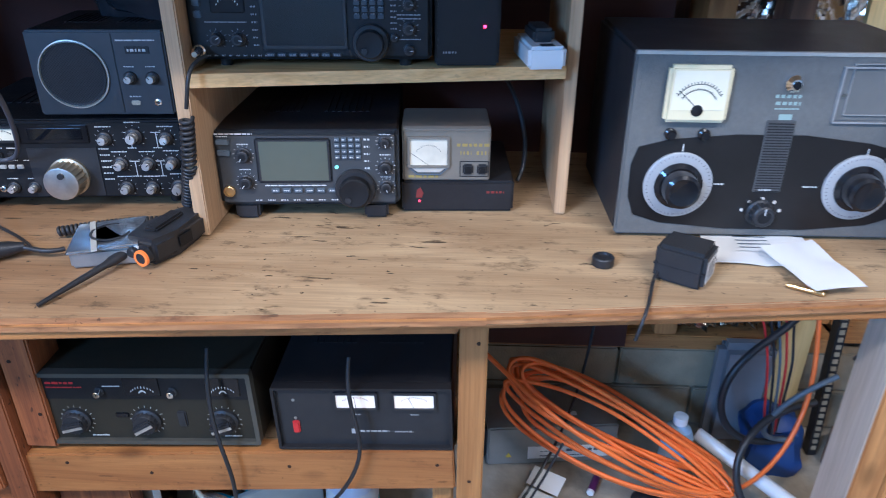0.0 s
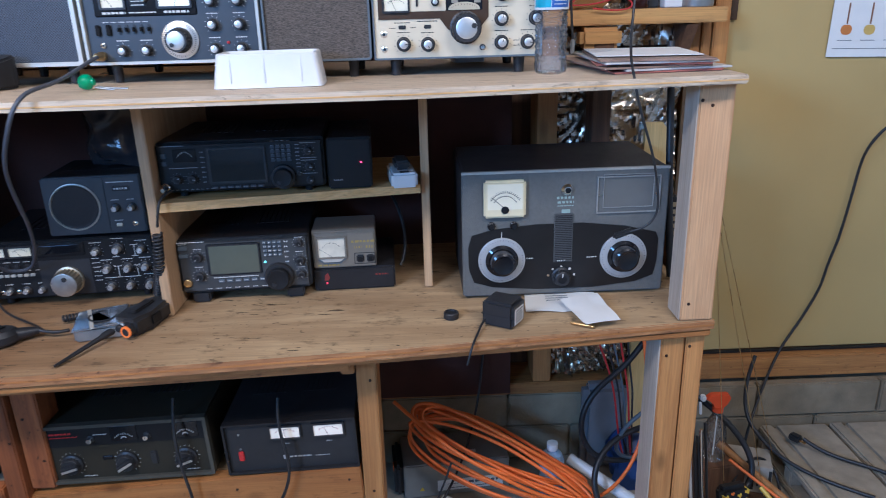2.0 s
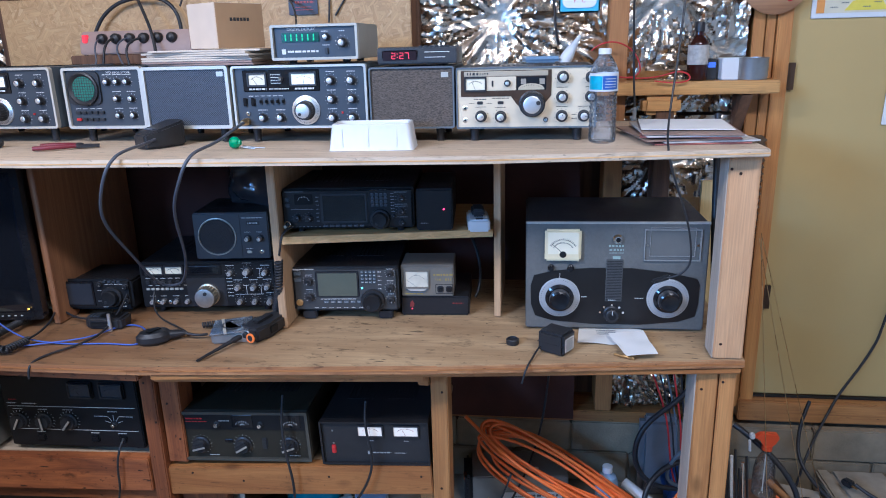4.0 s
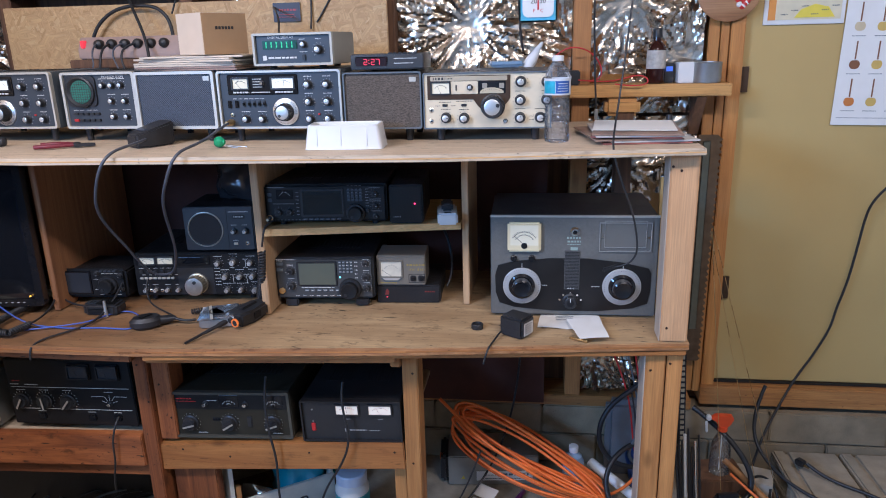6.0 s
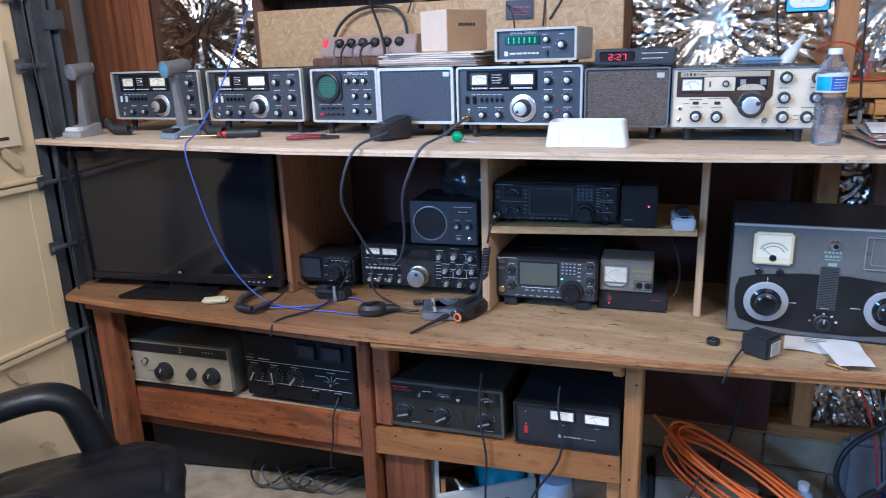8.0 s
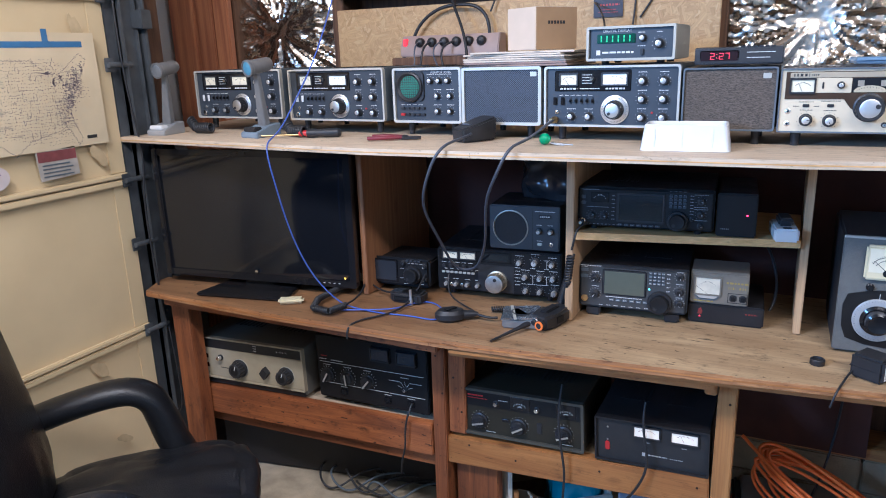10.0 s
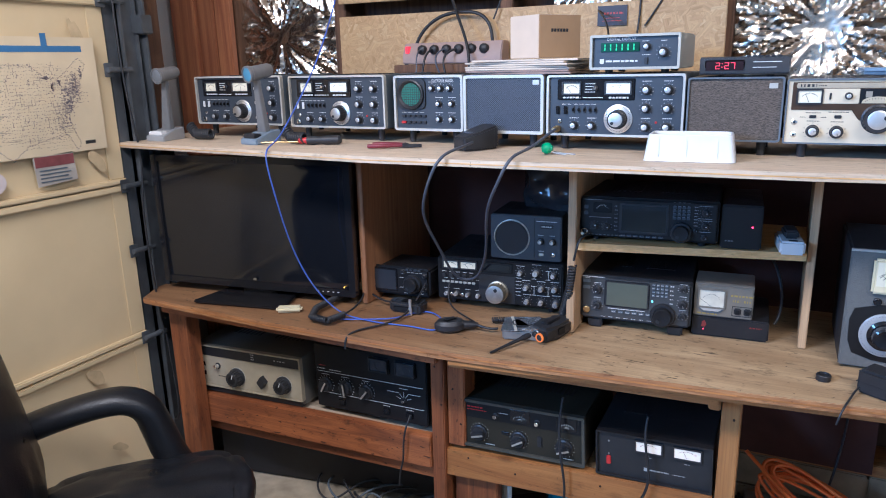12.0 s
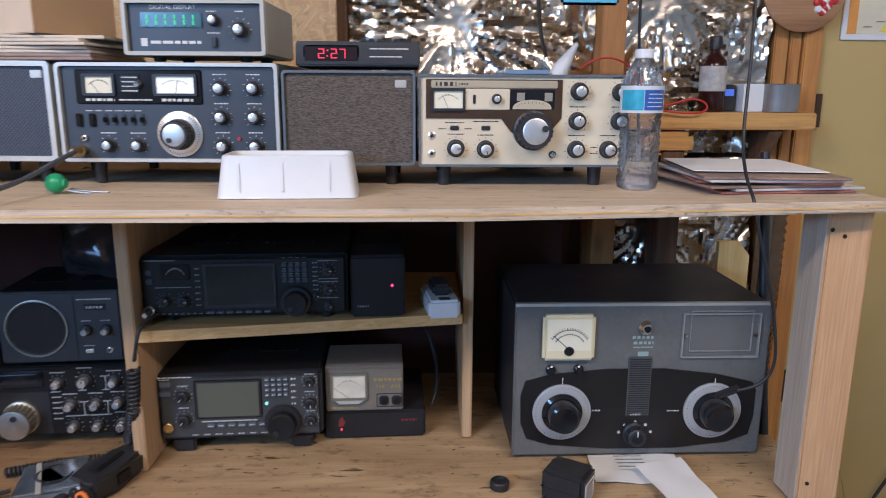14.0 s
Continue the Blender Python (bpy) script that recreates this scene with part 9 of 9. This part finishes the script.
p = thing("scrap_piece", "small black scrap on the floor by the post", "scrap", 0.175, 1.05, FLOOR)
part("lump", cushion(B(), -0.018, -0.014, 0, 0.018, 0.014, 0.02, 0.003, 4, None, 0.004, 3), BLACK, p)

# ---- floor by the door ----
SLAB = mat("paver_concrete", (0.32, 0.27, 0.2), 0.85, 0, 0.3, 22, 0.6, 140)
for i, (x0, x1, y0, y1) in enumerate(((1.31, 1.53, 1.12, 1.535), (1.538, 1.77, 1.12, 1.535), (1.778, 2.01, 1.14, 1.535))):
    p = thing("concrete_block", "weathered hollow concrete block lying flat on the floor", "concrete block", 0, 0, FLOOR, 0, "blocks by the door")
    part("slab", box(B(), x0 + 0.045, y0, 0, x1, y1, 0.1, 0.01), SLAB, p)
    part("face_shell", box(B(), x0, y0, 0, x0 + 0.043, y1, 0.026, 0.006), SLAB, p)
    part("face_shell", box(B(), x0, y0, 0.076, x0 + 0.043, y1, 0.1, 0.006), SLAB, p)
    for yw in (y0, y0 + 0.2, y1 - 0.04):
        part("web", box(B(), x0 + 0.001, yw + 0.001, 0.024, x0 + 0.042, yw + 0.039, 0.078, 0.004), SLAB, p)
p = thing("rubber_mat", "black rubber mat with chevron ribs lying on the floor", "mat", 1.06, 0.45, FLOOR, 8)
RUB = mat("mat_rubber", (0.11, 0.108, 0.1), 0.62, 0, 0.25, 30, 0.3, 200)
outline = []
for cx, cy, a0 in ((0.83, 0.07, -90), (0.83, 0.49, 0), (0.07, 0.49, 90), (0.07, 0.07, 180)):
    outline += [(cx + 0.07 * math.cos(radians(a0 + 15 * n)), cy + 0.07 * math.sin(radians(a0 + 15 * n))) for n in range(7)]
sheet = part("sheet", prism(B(), outline, 0, 0.012), RUB, p)
bm = B()
for c in range(18):
    for r in range(21):
        x, y = 0.05 + 0.047 * c, 0.045 + 0.0235 * r
        if (x < 0.09 or x > 0.81) and (y < 0.08 or y > 0.47):
            continue
        box(bm, -0.02, -0.006, 0.011, 0.02, 0.006, 0.018, 0, pose(x, y, 0, 0, 0, 32 if c % 2 else -32))
part("ribs", bm, RUB, p, "chevron ribs", False)
p = thing("spray_bottle", "clear spray bottle with orange trigger head", "spray bottle", 1.083, 1.35, 0.1)
p.scale = (0.82, 0.82, 0.82)
part("body", lathe(B(), [(0, 0), (0.036, 0.001), (0.04, 0.006), (0.04, 0.1), (0.034, 0.14), (0.018, 0.175), (0.013, 0.185), (0.013, 0.2)], seg=28), CLEAR, p, "clear plastic body").visible_shadow = False
HEAD = mat("orange_plastic", (0.75, 0.1, 0.03), 0.35, 0, 0.05, 30)
part("collar", lathe(B(), [(0.017, 0.19), (0.019, 0.192), (0.019, 0.21), (0, 0.212)], seg=22), HEAD, p)
bm = prism(B(), [(-0.05, 0.245), (-0.03, 0.262), (0.03, 0.262), (0.04, 0.245), (0.024, 0.225), (0.016, 0.208), (-0.016, 0.208), (-0.026, 0.235)], -0.013, 0.013, pose(0, 0, 0, 90))
bmesh.ops.bevel(bm, geom=bm.edges[:], offset=0.003, segments=2, affect="EDGES")
part("head", bm, HEAD, p, "orange spray head")
part("nozzle", box(B(), -0.066, -0.011, 0.236, -0.048, 0.011, 0.258, 0.004), WHITE, p)
part("trigger", box(B(), -0.045, -0.005, 0.185, -0.036, 0.005, 0.236, 0.003, pose(0, 0, 0, 0, -6)), WHITE, p)
part("dip_tube", cyl(B(), (0, 0, 0.01), 0.0025, 0.19, "z", seg=8), WHITE, p)
p = thing("wooden_crate", "small box of offcuts that the spray bottle stands on", "crate", 1.075, 1.36, FLOOR, 8)
part("crate", box(B(), -0.07, -0.06, 0, 0.09, 0.07, 0.118, 0.004), OLDSTUD, p)
p = thing("small_carton", "printed cardboard carton among the cables on the floor", "box", 1.2, 1.36, FLOOR, -18)
part("carton", box(B(), -0.07, -0.05, 0.02, 0.06, 0.05, 0.11, 0.002), mat("grey_carton", (0.38, 0.34, 0.28), 0.7, 0, 0.2, 40), p)
bm = B()
box(bm, -0.0, -0.0512, 0.03, 0.012, -0.0498, 0.1)
box(bm, 0.05, -0.0512, 0.03, 0.058, -0.0498, 0.1)
bars(bm, -0.04, 0.07, 0.04, 0.014, y=-0.0502)
bars(bm, 0.03, 0.05, 0.02, 0.012, y=-0.0502)
part("print", bm, MARKD, p)
part("pallet", box(B(), -0.08, -0.06, 0, 0.07, 0.06, 0.02, 0.002), OLDSTUD, p)
p = thing("patterned_cloth", "black bag with yellow and orange hearts on the floor", "bag", 1.075, 1.15, FLOOR, 12, "", -14)
cl = part("cloth", box(B(), -0.042, -0.022, 0, 0.046, 0.02, 0.155, 0.012), BLACKM, p)
rnd = random.Random(8)
HEART = mat("heart_yellow", (0.72, 0.46, 0.05), 0.6)
for i in range(24):
    x, z = -0.029 + 0.0205 * (i % 4) + rnd.uniform(-0.003, 0.003), 0.014 + 0.023 * (i // 4) + (0.008 if i % 2 else 0)
    s = rnd.uniform(0.7, 1.0)
    bm = upright(B(), [(0, -0.009 * s), (0.008 * s, 0), (0.006 * s, 0.006 * s), (0, 0.003 * s), (-0.006 * s, 0.006 * s), (-0.008 * s, 0)], -0.0235, -0.008, pose(x, 0, z, 0, rnd.uniform(-40, 40)))
    part("heart", bm, HEART if i % 3 else ORANGE, cl)
for i, (a, b, r, m, lab) in enumerate((((1.12, 1.13, 0.16), (1.27, 0.9, 0.0), 0.006, mat("yellow_pole", (0.6, 0.4, 0.06), 0.4, 0, 0.1, 30), "yellow fibreglass pole lying on the floor"), ((1.1, 1.28, 0.14), (1.33, 1.08, 0.0), 0.0045, ORANGE, "orange rod lying on the floor"), ((0.95, 1.07, -0.01), (1.0, 0.99, -0.005), 0.014, WHITE, "short white plastic tube on the floor"), ((1.1, 1.36, 0.14), (1.3, 1.2, 0.0), 0.01, PINE, "thin pine stick lying on the floor"))):
    tagged(tube("rod", [a, tuple((p_ + q_) / 2 for p_, q_ in zip(a, b)), b], r, m), lab, "rod")
for i in range(9):
    x = 0.9 + 0.008 * i
    ob = tube("antenna_rod", [(x + 0.01, 1.06 + 0.012 * (i % 3), FLOOR), (x, 1.1 + 0.01 * (i % 4), 0.2), (x - 0.008, 1.14, 0.3 + 0.02 * (i % 5))], 0.005 if i % 2 else 0.0035, (BLACK, BLACKM, BLACK, WHITE, BLACK, BLACKM, BLACK, CHROME, BLACK)[i])
    tagged(ob, "thin rod standing in the bundle by the post", "rod", "rods by the post")
thick_cord("cable", "black mains lead with plug lying over the block", [(1.38, 1.4, 0.115), (1.42, 1.36, 0.09), (1.5, 1.3, 0.09), (1.58, 1.24, 0.09), (1.6, 1.19, 0.06), (1.55, 1.15, 0.0), (1.4, 1.15, -0.01), (1.25, 1.17, 0.0)], 0.006, BLACK)
p = thing("mains_plug", "black mains plug with prongs resting on the block", "plug", 1.38, 1.41, 0.092, 125)
part("body", box(B(), 0, -0.013, 0, 0.035, 0.013, 0.022, 0.005), BLACK, p)
for y in (-0.007, 0.007):
    part("prong", box(B(), -0.018, y - 0.001, 0.008, 0.002, y + 0.001, 0.014), BRASS, p)
thick_cord("cable", "thick black hose looping behind the spray bottle", [(1.0, 1.42, 0.3), (1.08, 1.36, 0.26), (1.16, 1.3, 0.18), (1.18, 1.26, 0.08), (1.1, 1.22, 0.04), (0.98, 1.2, 0.06)], 0.009, BLACK)
thick_cord("cable", "black cable winding along the floor to the mat", [(1.0, 1.0, FLOOR + 0.005), (1.1, 0.98, FLOOR + 0.005), (1.2, 1.06, FLOOR + 0.005), (1.16, 1.15, 0.02), (1.2, 1.2, 0.05)], 0.006, BLACK)
p = thing("timber_block", "sawn pine block lying on the floor", "wood block", 1.13, 1.09, FLOOR, 22)
part("block", box(B(), -0.04, -0.03, 0, 0.04, 0.03, 0.07, 0.003), PINE, p)

p = thing("folding_tool", "black rubber-handled folding tool lying on printed paper", "tool", 0.55, 1.235, FLOOR + 0.012, -20)
part("handle", cushion(B(), -0.055, -0.018, 0.002, 0.055, 0.018, 0.026, 0.006, 6, None, 0.003, 5), BLACK, p)
part("grip", box(B(), -0.03, -0.021, 0.006, 0.02, 0.021, 0.02, 0.005), BLACKM, p)
thick_cord("cable", "thin black cable snaking between rods and blocks", [(0.98, 0.96, FLOOR + 0.004), (1.05, 1.06, FLOOR + 0.004), (1.15, 1.12, 0.0), (1.22, 1.05, FLOOR + 0.004), (1.28, 1.09, FLOOR + 0.004), (1.5, 1.105, FLOOR + 0.004)], 0.004, BLACK)
thick_cord("cable", "thin brown cable draped over the small carton", [(1.12, 1.3, 0.02), (1.16, 1.32, 0.1), (1.24, 1.36, 0.11), (1.28, 1.3, 0.03), (1.22, 1.2, -0.01), (1.12, 1.16, FLOOR + 0.005), (1.02, 1.2, 0.0)], 0.004, BLACKM)
thick_cord("cable", "black cable hanging from the wall down to the blocks", [(1.26, 1.52, 0.34), (1.2, 1.48, 0.2), (1.24, 1.4, 0.12), (1.3, 1.3, 0.09), (1.38, 1.22, 0.085), (1.46, 1.16, 0.085)], 0.006, BLACK)

thick_cord("cable", "black cable hanging down the wall to the floor", [(0.42, 1.49, 0.73), (0.42, 1.49, 0.55), (0.415, 1.48, 0.4), (0.39, 1.42, 0.25), (0.34, 1.34, 0.12), (0.26, 1.24, 0.03), (0.19, 1.16, -0.008), (0.17, 1.09, -0.012), (0.1, 1.08, -0.012), (0.0, 1.06, -0.012), (-0.06, 1.02, -0.012)], 0.0035, BLACK)

# ---- under the bench, left ----
p = thing("open_box", "white-painted open wooden box standing on the floor", "box", -0.49, 1.03, FLOOR, 35)
WP = mat("chalky_white_paint", (0.6, 0.57, 0.5), 0.6, 0, 0.15, 20)
part("front", box(B(), 0, 0, 0, 0.34, 0.014, 0.12, 0.002), WP, p)
part("end", box(B(), 0, 0.014, 0, 0.014, 0.3, 0.26, 0.002, pose(0, 0, 0, 0, 0, 12)), WP, p)
part("end_edge", box(B(), 0.015, 0.012, 0, 0.03, 0.03, 0.17, 0.002), PINE, p)
part("end", box(B(), 0.326, 0.014, 0, 0.34, 0.3, 0.2, 0.002), WP, p)
part("bottom", box(B(), 0.016, 0.016, 0.0, 0.325, 0.3, 0.01, 0.001), OLDSTUD, p)
p = thing("teal_bag", "crumpled teal plastic bag in the box", "bag", -0.36, 1.27, FLOOR + 0.012)
part("bag", cushion(B(), -0.07, -0.06, 0, 0.09, 0.06, 0.16, 0.02, 10, None, 0.03, 5), mat("teal_plastic", (0.03, 0.24, 0.3), 0.3, 0, 0.2, 20), p)
p = thing("foil_scrap", "crumpled ball of foil in the box", "foil", -0.42, 1.14, FLOOR + 0.012)
part("scrap", cushion(B(), -0.06, -0.04, 0, 0.06, 0.04, 0.08, 0.0, 9, None, 0.05, 12), FOIL, p)
p = thing("plastic_jar", "large white plastic jar with red and teal label", "jar", -0.128, 1.145, FLOOR)
part("body", lathe(B(), [(0, 0), (0.052, 0.001), (0.056, 0.008), (0.056, 0.135), (0.05, 0.15), (0.046, 0.158)], seg=36), WHITE, p)
part("lid", lathe(B(), [(0.049, 0.155), (0.051, 0.157), (0.051, 0.188), (0.048, 0.192), (0, 0.192)], seg=36), mat("blue_white_lid", (0.55, 0.6, 0.72), 0.4, 0, 0.04, 30), p)
lab = part("label", lathe(B(), [(0.0565, 0.03), (0.0565, 0.12), (0.056, 0.12), (0.056, 0.03), (0.0565, 0.03)], seg=36), mat("teal_label", (0.06, 0.36, 0.4), 0.5, 0, 0.2, 50), p, "teal and red printed label")
bm = B()
for a in range(235, 312, 5):
    box(bm, 0.0563, -0.0022, 0.086, 0.057, 0.0022, 0.106, 0, pose(0, 0, 0, 0, 0, a))
part("red_band", bm, REDPL, lab)
bm = B()
for a in range(240, 306, 4):
    box(bm, 0.0563, -0.002, 0.036, 0.057, 0.002, 0.06, 0, pose(0, 0, 0, 0, 0, a))
part("white_band", bm, WHITE, lab)
p = thing("power_brick", "black power brick lying on the floor among leads", "adapter", -0.22, 1.075, FLOOR, 40)
part("body", box(B(), -0.045, -0.025, 0, 0.045, 0.025, 0.032, 0.006), BLACK, p)
thick_cord("cable", "black lead looping on the floor by the box", [(-0.26, 1.04, 0.0), (-0.32, 1.0, -0.01), (-0.36, 1.04, 0.0), (-0.34, 1.1, 0.04), (-0.28, 1.12, 0.09), (-0.25, 1.08, 0.1), (-0.3, 1.0, 0.02), (-0.36, 0.96, -0.01), (-0.5, 0.95, -0.012)], 0.003, BLACK)
thick_cord("cable", "black lead trailing across the floor by the jar", [(-0.18, 1.08, 0.0), (-0.15, 1.0, -0.01), (-0.12, 0.97, -0.01), (-0.04, 1.02, -0.01), (0.0, 1.1, 0.0), (-0.02, 1.15, 0.03)], 0.003, BLACK)
p = thing("red_disc", "red and white plastic disc on the floor", "disc", -0.115, 1.06, FLOOR)
part("cap", lathe(B(), [(0.014, 0), (0.014, 0.008), (0, 0.009)], seg=18), REDPL, p)
# Black box sized to fill the dark gap, standing in for shade
p = thing("shade_chest", "black low chest, enlarged to stand in for shade under the bench", "chest", -1.23, 1.13, FLOOR, 10)
part("chest", box(B(), -0.46, 0.0, 0.0, 0.47, 0.28, 0.25, 0.006), BLACKM, p)
part("lid_edge", box(B(), -0.462, -0.004, 0.225, 0.472, 0.004, 0.251, 0.002), BLACK, p)
for i in range(5):
    x = -1.0 + 0.06 * i
    thick_cord("cable", "tangled lead on the floor under the bench", [(x - 0.3, 1.2 - 0.03 * i, -0.012), (x - 0.26, 1.06 - 0.03 * (i % 2), 0.05 + 0.02 * (i % 3)), (x - 0.2, 1.0 + 0.02 * i, -0.01), (x - 0.14, 1.06, -0.012), (x - 0.1, 1.14 - 0.02 * (i % 2), 0.04), (x - 0.02, 1.18, 0.02)], 0.004, (BLACK, CASE, BLACK, BLACK, CASE)[i])
p = thing("socket_block", "white multi-socket block with plugs on the floor", "power strip", -1.03, 1.2, FLOOR, 12)
part("block", box(B(), -0.06, -0.03, 0, 0.06, 0.03, 0.05, 0.005), mat("beige_plastic", (0.55, 0.5, 0.42), 0.45, 0, 0.08, 30), p)
for x in (-0.03, 0.03):
    part("plug", box(B(), x - 0.016, -0.045, 0.008, x + 0.016, -0.028, 0.042, 0.005), BLACK, p)

# ---- things on the garage door ----
MY, MZ = 0.025, -0.055  # the print sits low on its sheet
p = thing("wall_map", "pale dotted map sheet taped to the garage door", "map", GX + 0.003, 0.21, 1.252)
part("sheet", box(B(), 0, 0, 0, 0.002, 0.585, 0.335), mat("map_paper", (0.66, 0.54, 0.35), 0.7, 0, 0.16, 6), p)
INK = mat("map_ink", (0.2, 0.17, 0.18), 0.7, 0, 0.15, 20)
bm = B()
outline = [(0.04, 0.31), (0.1, 0.325), (0.22, 0.315), (0.34, 0.31), (0.38, 0.28), (0.42, 0.27), (0.46, 0.3), (0.5, 0.33), (0.52, 0.31), (0.49, 0.26), (0.46, 0.2), (0.44, 0.15), (0.47, 0.08), (0.455, 0.06), (0.43, 0.11), (0.36, 0.1), (0.3, 0.085), (0.25, 0.05), (0.2, 0.09), (0.1, 0.12), (0.05, 0.17), (0.03, 0.25)]
for (a, b), (c, d) in zip(outline, outline[1:] + outline[:1]):
    n = max(2, int(math.hypot(c - a, d - b) / 0.005))
    for i in range(n):
        y, z = MY + a + (c - a) * i / n + random.uniform(-0.002, 0.002), MZ + b + (d - b) * i / n + random.uniform(-0.002, 0.002)
        box(bm, 0.002, y - 0.0018, z - 0.0008, 0.0027, y + 0.0018, z + 0.0008)
rnd = random.Random(21)
for i in range(58):
    for j in range(27):
        y, z = 0.045 + 0.0082 * i + rnd.uniform(-0.003, 0.003), 0.07 + 0.0094 * j + rnd.uniform(-0.002, 0.002)
        if z > 0.315 - 0.9 * max(0, y - 0.42) or (y > 0.44 and z < 0.2) or z < 0.09 - 0.2 * (y - 0.25):
            continue
        s = rnd.uniform(0.0004, 0.001)
        y, z = y + MY, z + MZ
        box(bm, 0.002, y - s * 1.6, z - s, 0.0026, y + s * 1.6, z + s)
for y, z, a, b, k in ((0.385, 0.275, 0.014, 0.006, 26), (0.402, 0.25, 0.004, 0.016, 26), (0.425, 0.262, 0.005, 0.012, 22), (0.44, 0.24, 0.012, 0.008, 14), (0.475, 0.25, 0.014, 0.04, 70), (0.45, 0.2, 0.016, 0.04, 60), (0.5, 0.29, 0.006, 0.016, 24)):
    for i in range(k):
        t1, t2 = rnd.gauss(0, 0.5), rnd.gauss(0, 0.5)
        box(bm, 0.002, MY + y + a * t1 - 0.0016, MZ + z + b * t2 - 0.0014, 0.0028, MY + y + a * t1 + 0.0016, MZ + z + b * t2 + 0.0014)
for i in range(420):
    y, z = rnd.uniform(0.05, 0.5), rnd.uniform(0.09, 0.31)
    if z > 0.315 - 0.9 * max(0, y - 0.42) or (y > 0.44 and z < 0.2) or z < 0.1 - 0.2 * (y - 0.25):
        continue
    l = rnd.uniform(0.006, 0.03)
    y, z = y + MY, z + MZ
    if i % 2:
        box(bm, 0.002, y, z - 0.0003, 0.0026, y + l, z + 0.0003, 0, None)
    else:
        box(bm, 0.002, y - 0.0003, z, 0.0026, y + 0.0003, z + l * 0.7, 0, None)
for i in range(520):
    f = rnd.random()
    y, z = MY + 0.41 + 0.075 * f + rnd.gauss(0, 0.014), MZ + 0.13 + 0.15 * f + rnd.gauss(0, 0.018)
    box(bm, 0.002, y - 0.0014, z - 0.0007, 0.0027, y + 0.0014, z + 0.0007)
part("map_print", bm, INK, p, "fine grey map print")
TAPE = mat("blue_tape", (0.06, 0.17, 0.34), 0.5, 0, 0.1, 40)
part("tape", box(B(), 0.002, 0.26, 0.293, 0.003, 0.54, 0.31), TAPE, p)
part("tape", box(B(), 0.003, 0.412, 0.305, 0.004, 0.43, 0.345), TAPE, p)
bm = B()
box(bm, 0.002, 0.51, 0.02, 0.0028, 0.545, 0.03)
part("print_block", bm, MARKD, p)
GLUE = mat("old_glue_stain", (0.55, 0.42, 0.24), 0.6, 0, 0.25, 30)
for y0, z0, h in ((0.75, 1.575, 0.13), (0.752, 1.215, 0.07), (0.63, 0.53, 0.06), (0.68, 0.25, 0.04)):
    pts = []
    for k in range(18):
        a = 2 * math.pi * k / 18
        r = 1 + 0.3 * noise.noise(Vector((math.cos(a) * 2, math.sin(a) * 2, z0 * 5)))
        pts.append((y0 + 0.022 * r * math.cos(a) - 0.02 * math.sin(a), z0 + h / 2 * r * math.sin(a)))
    bm = prism(B(), pts, 0, 0.0008, Matrix(((0, 0, 1, GX + 0.0016), (1, 0, 0, 0), (0, 1, 0, 0), (0, 0, 0, 1))))
    solid("glue_stain", bm, GLUE, "brown dried glue stain on the garage door", "stain", "structure")
p = thing("postcard", "torn card with grey and red print stuck on the door", "card", GX + 0.003, 0.555, 1.165, 0)
part("card", box(B(), 0, -0.01, 0, 0.002, 0.12, 0.085, 0, pose(0, 0, 0, 3)), mat("card_grey", (0.42, 0.38, 0.33), 0.6, 0, 0.25, 30), p)
part("red_edge", box(B(), 0.002, -0.01, 0.055, 0.0028, 0.115, 0.085), mat("card_maroon", (0.2, 0.06, 0.06), 0.6, 0, 0.3, 40), p)
bm = B()
for i in range(4):
    box(bm, 0.0028, 0.0, 0.01 + 0.011 * i, 0.0034, 0.1 - 0.01 * (i % 2), 0.014 + 0.011 * i)
part("print", bm, CASE, p)
p = thing("decal", "purple and white round sticker on the garage door", "sticker", GX + 0.003, 0.41, 1.195)
part("disc", upright(B(), [(0.045 * math.cos(radians(a)), 0.035 * math.sin(radians(a))) for a in range(0, 360, 18)], 0, 0.0015, pose(0, 0, 0, 0, 0, 90)), mat("decal_white", (0.6, 0.52, 0.5), 0.5, 0, 0.1, 30), p)
part("purple_shape", upright(B(), [(-0.05, -0.03), (-0.035, -0.035), (0.0, -0.01), (0.02, 0.01), (0.005, 0.02), (-0.01, 0.0)], -0.001, 0.0025, pose(0, 0, 0, 0, 0, 90)), mat("decal_purple", (0.16, 0.06, 0.18), 0.5, 0, 0.1, 30), p)
thick_cord("cable", "thin black cord hanging beside the garage door rail", [(GX + 0.02, 0.88, 1.9), (GX + 0.03, 0.86, 1.6), (GX + 0.035, 0.87, 1.35), (GX + 0.05, 0.89, 1.2), (GX + 0.03, 0.87, 1.05), (GX + 0.04, 0.87, 0.85), (GX + 0.05, 0.88, 0.6)], 0.0035, BLACK)

# crumpled bag stuffed behind the bay speaker
p = thing("plastic_bag", "crumpled black plastic bag on top of the speaker", "bag", -0.452, 1.3, 1.054)
part("bag", cushion(B(), -0.08, -0.03, 0, 0.09, 0.05, 0.19, 0.0, 26, None, 0.032, 17), mat("dark_clear_bag", (0.03, 0.03, 0.034), 0.16, 0, 0.3, 30, 0.6, 60), p)
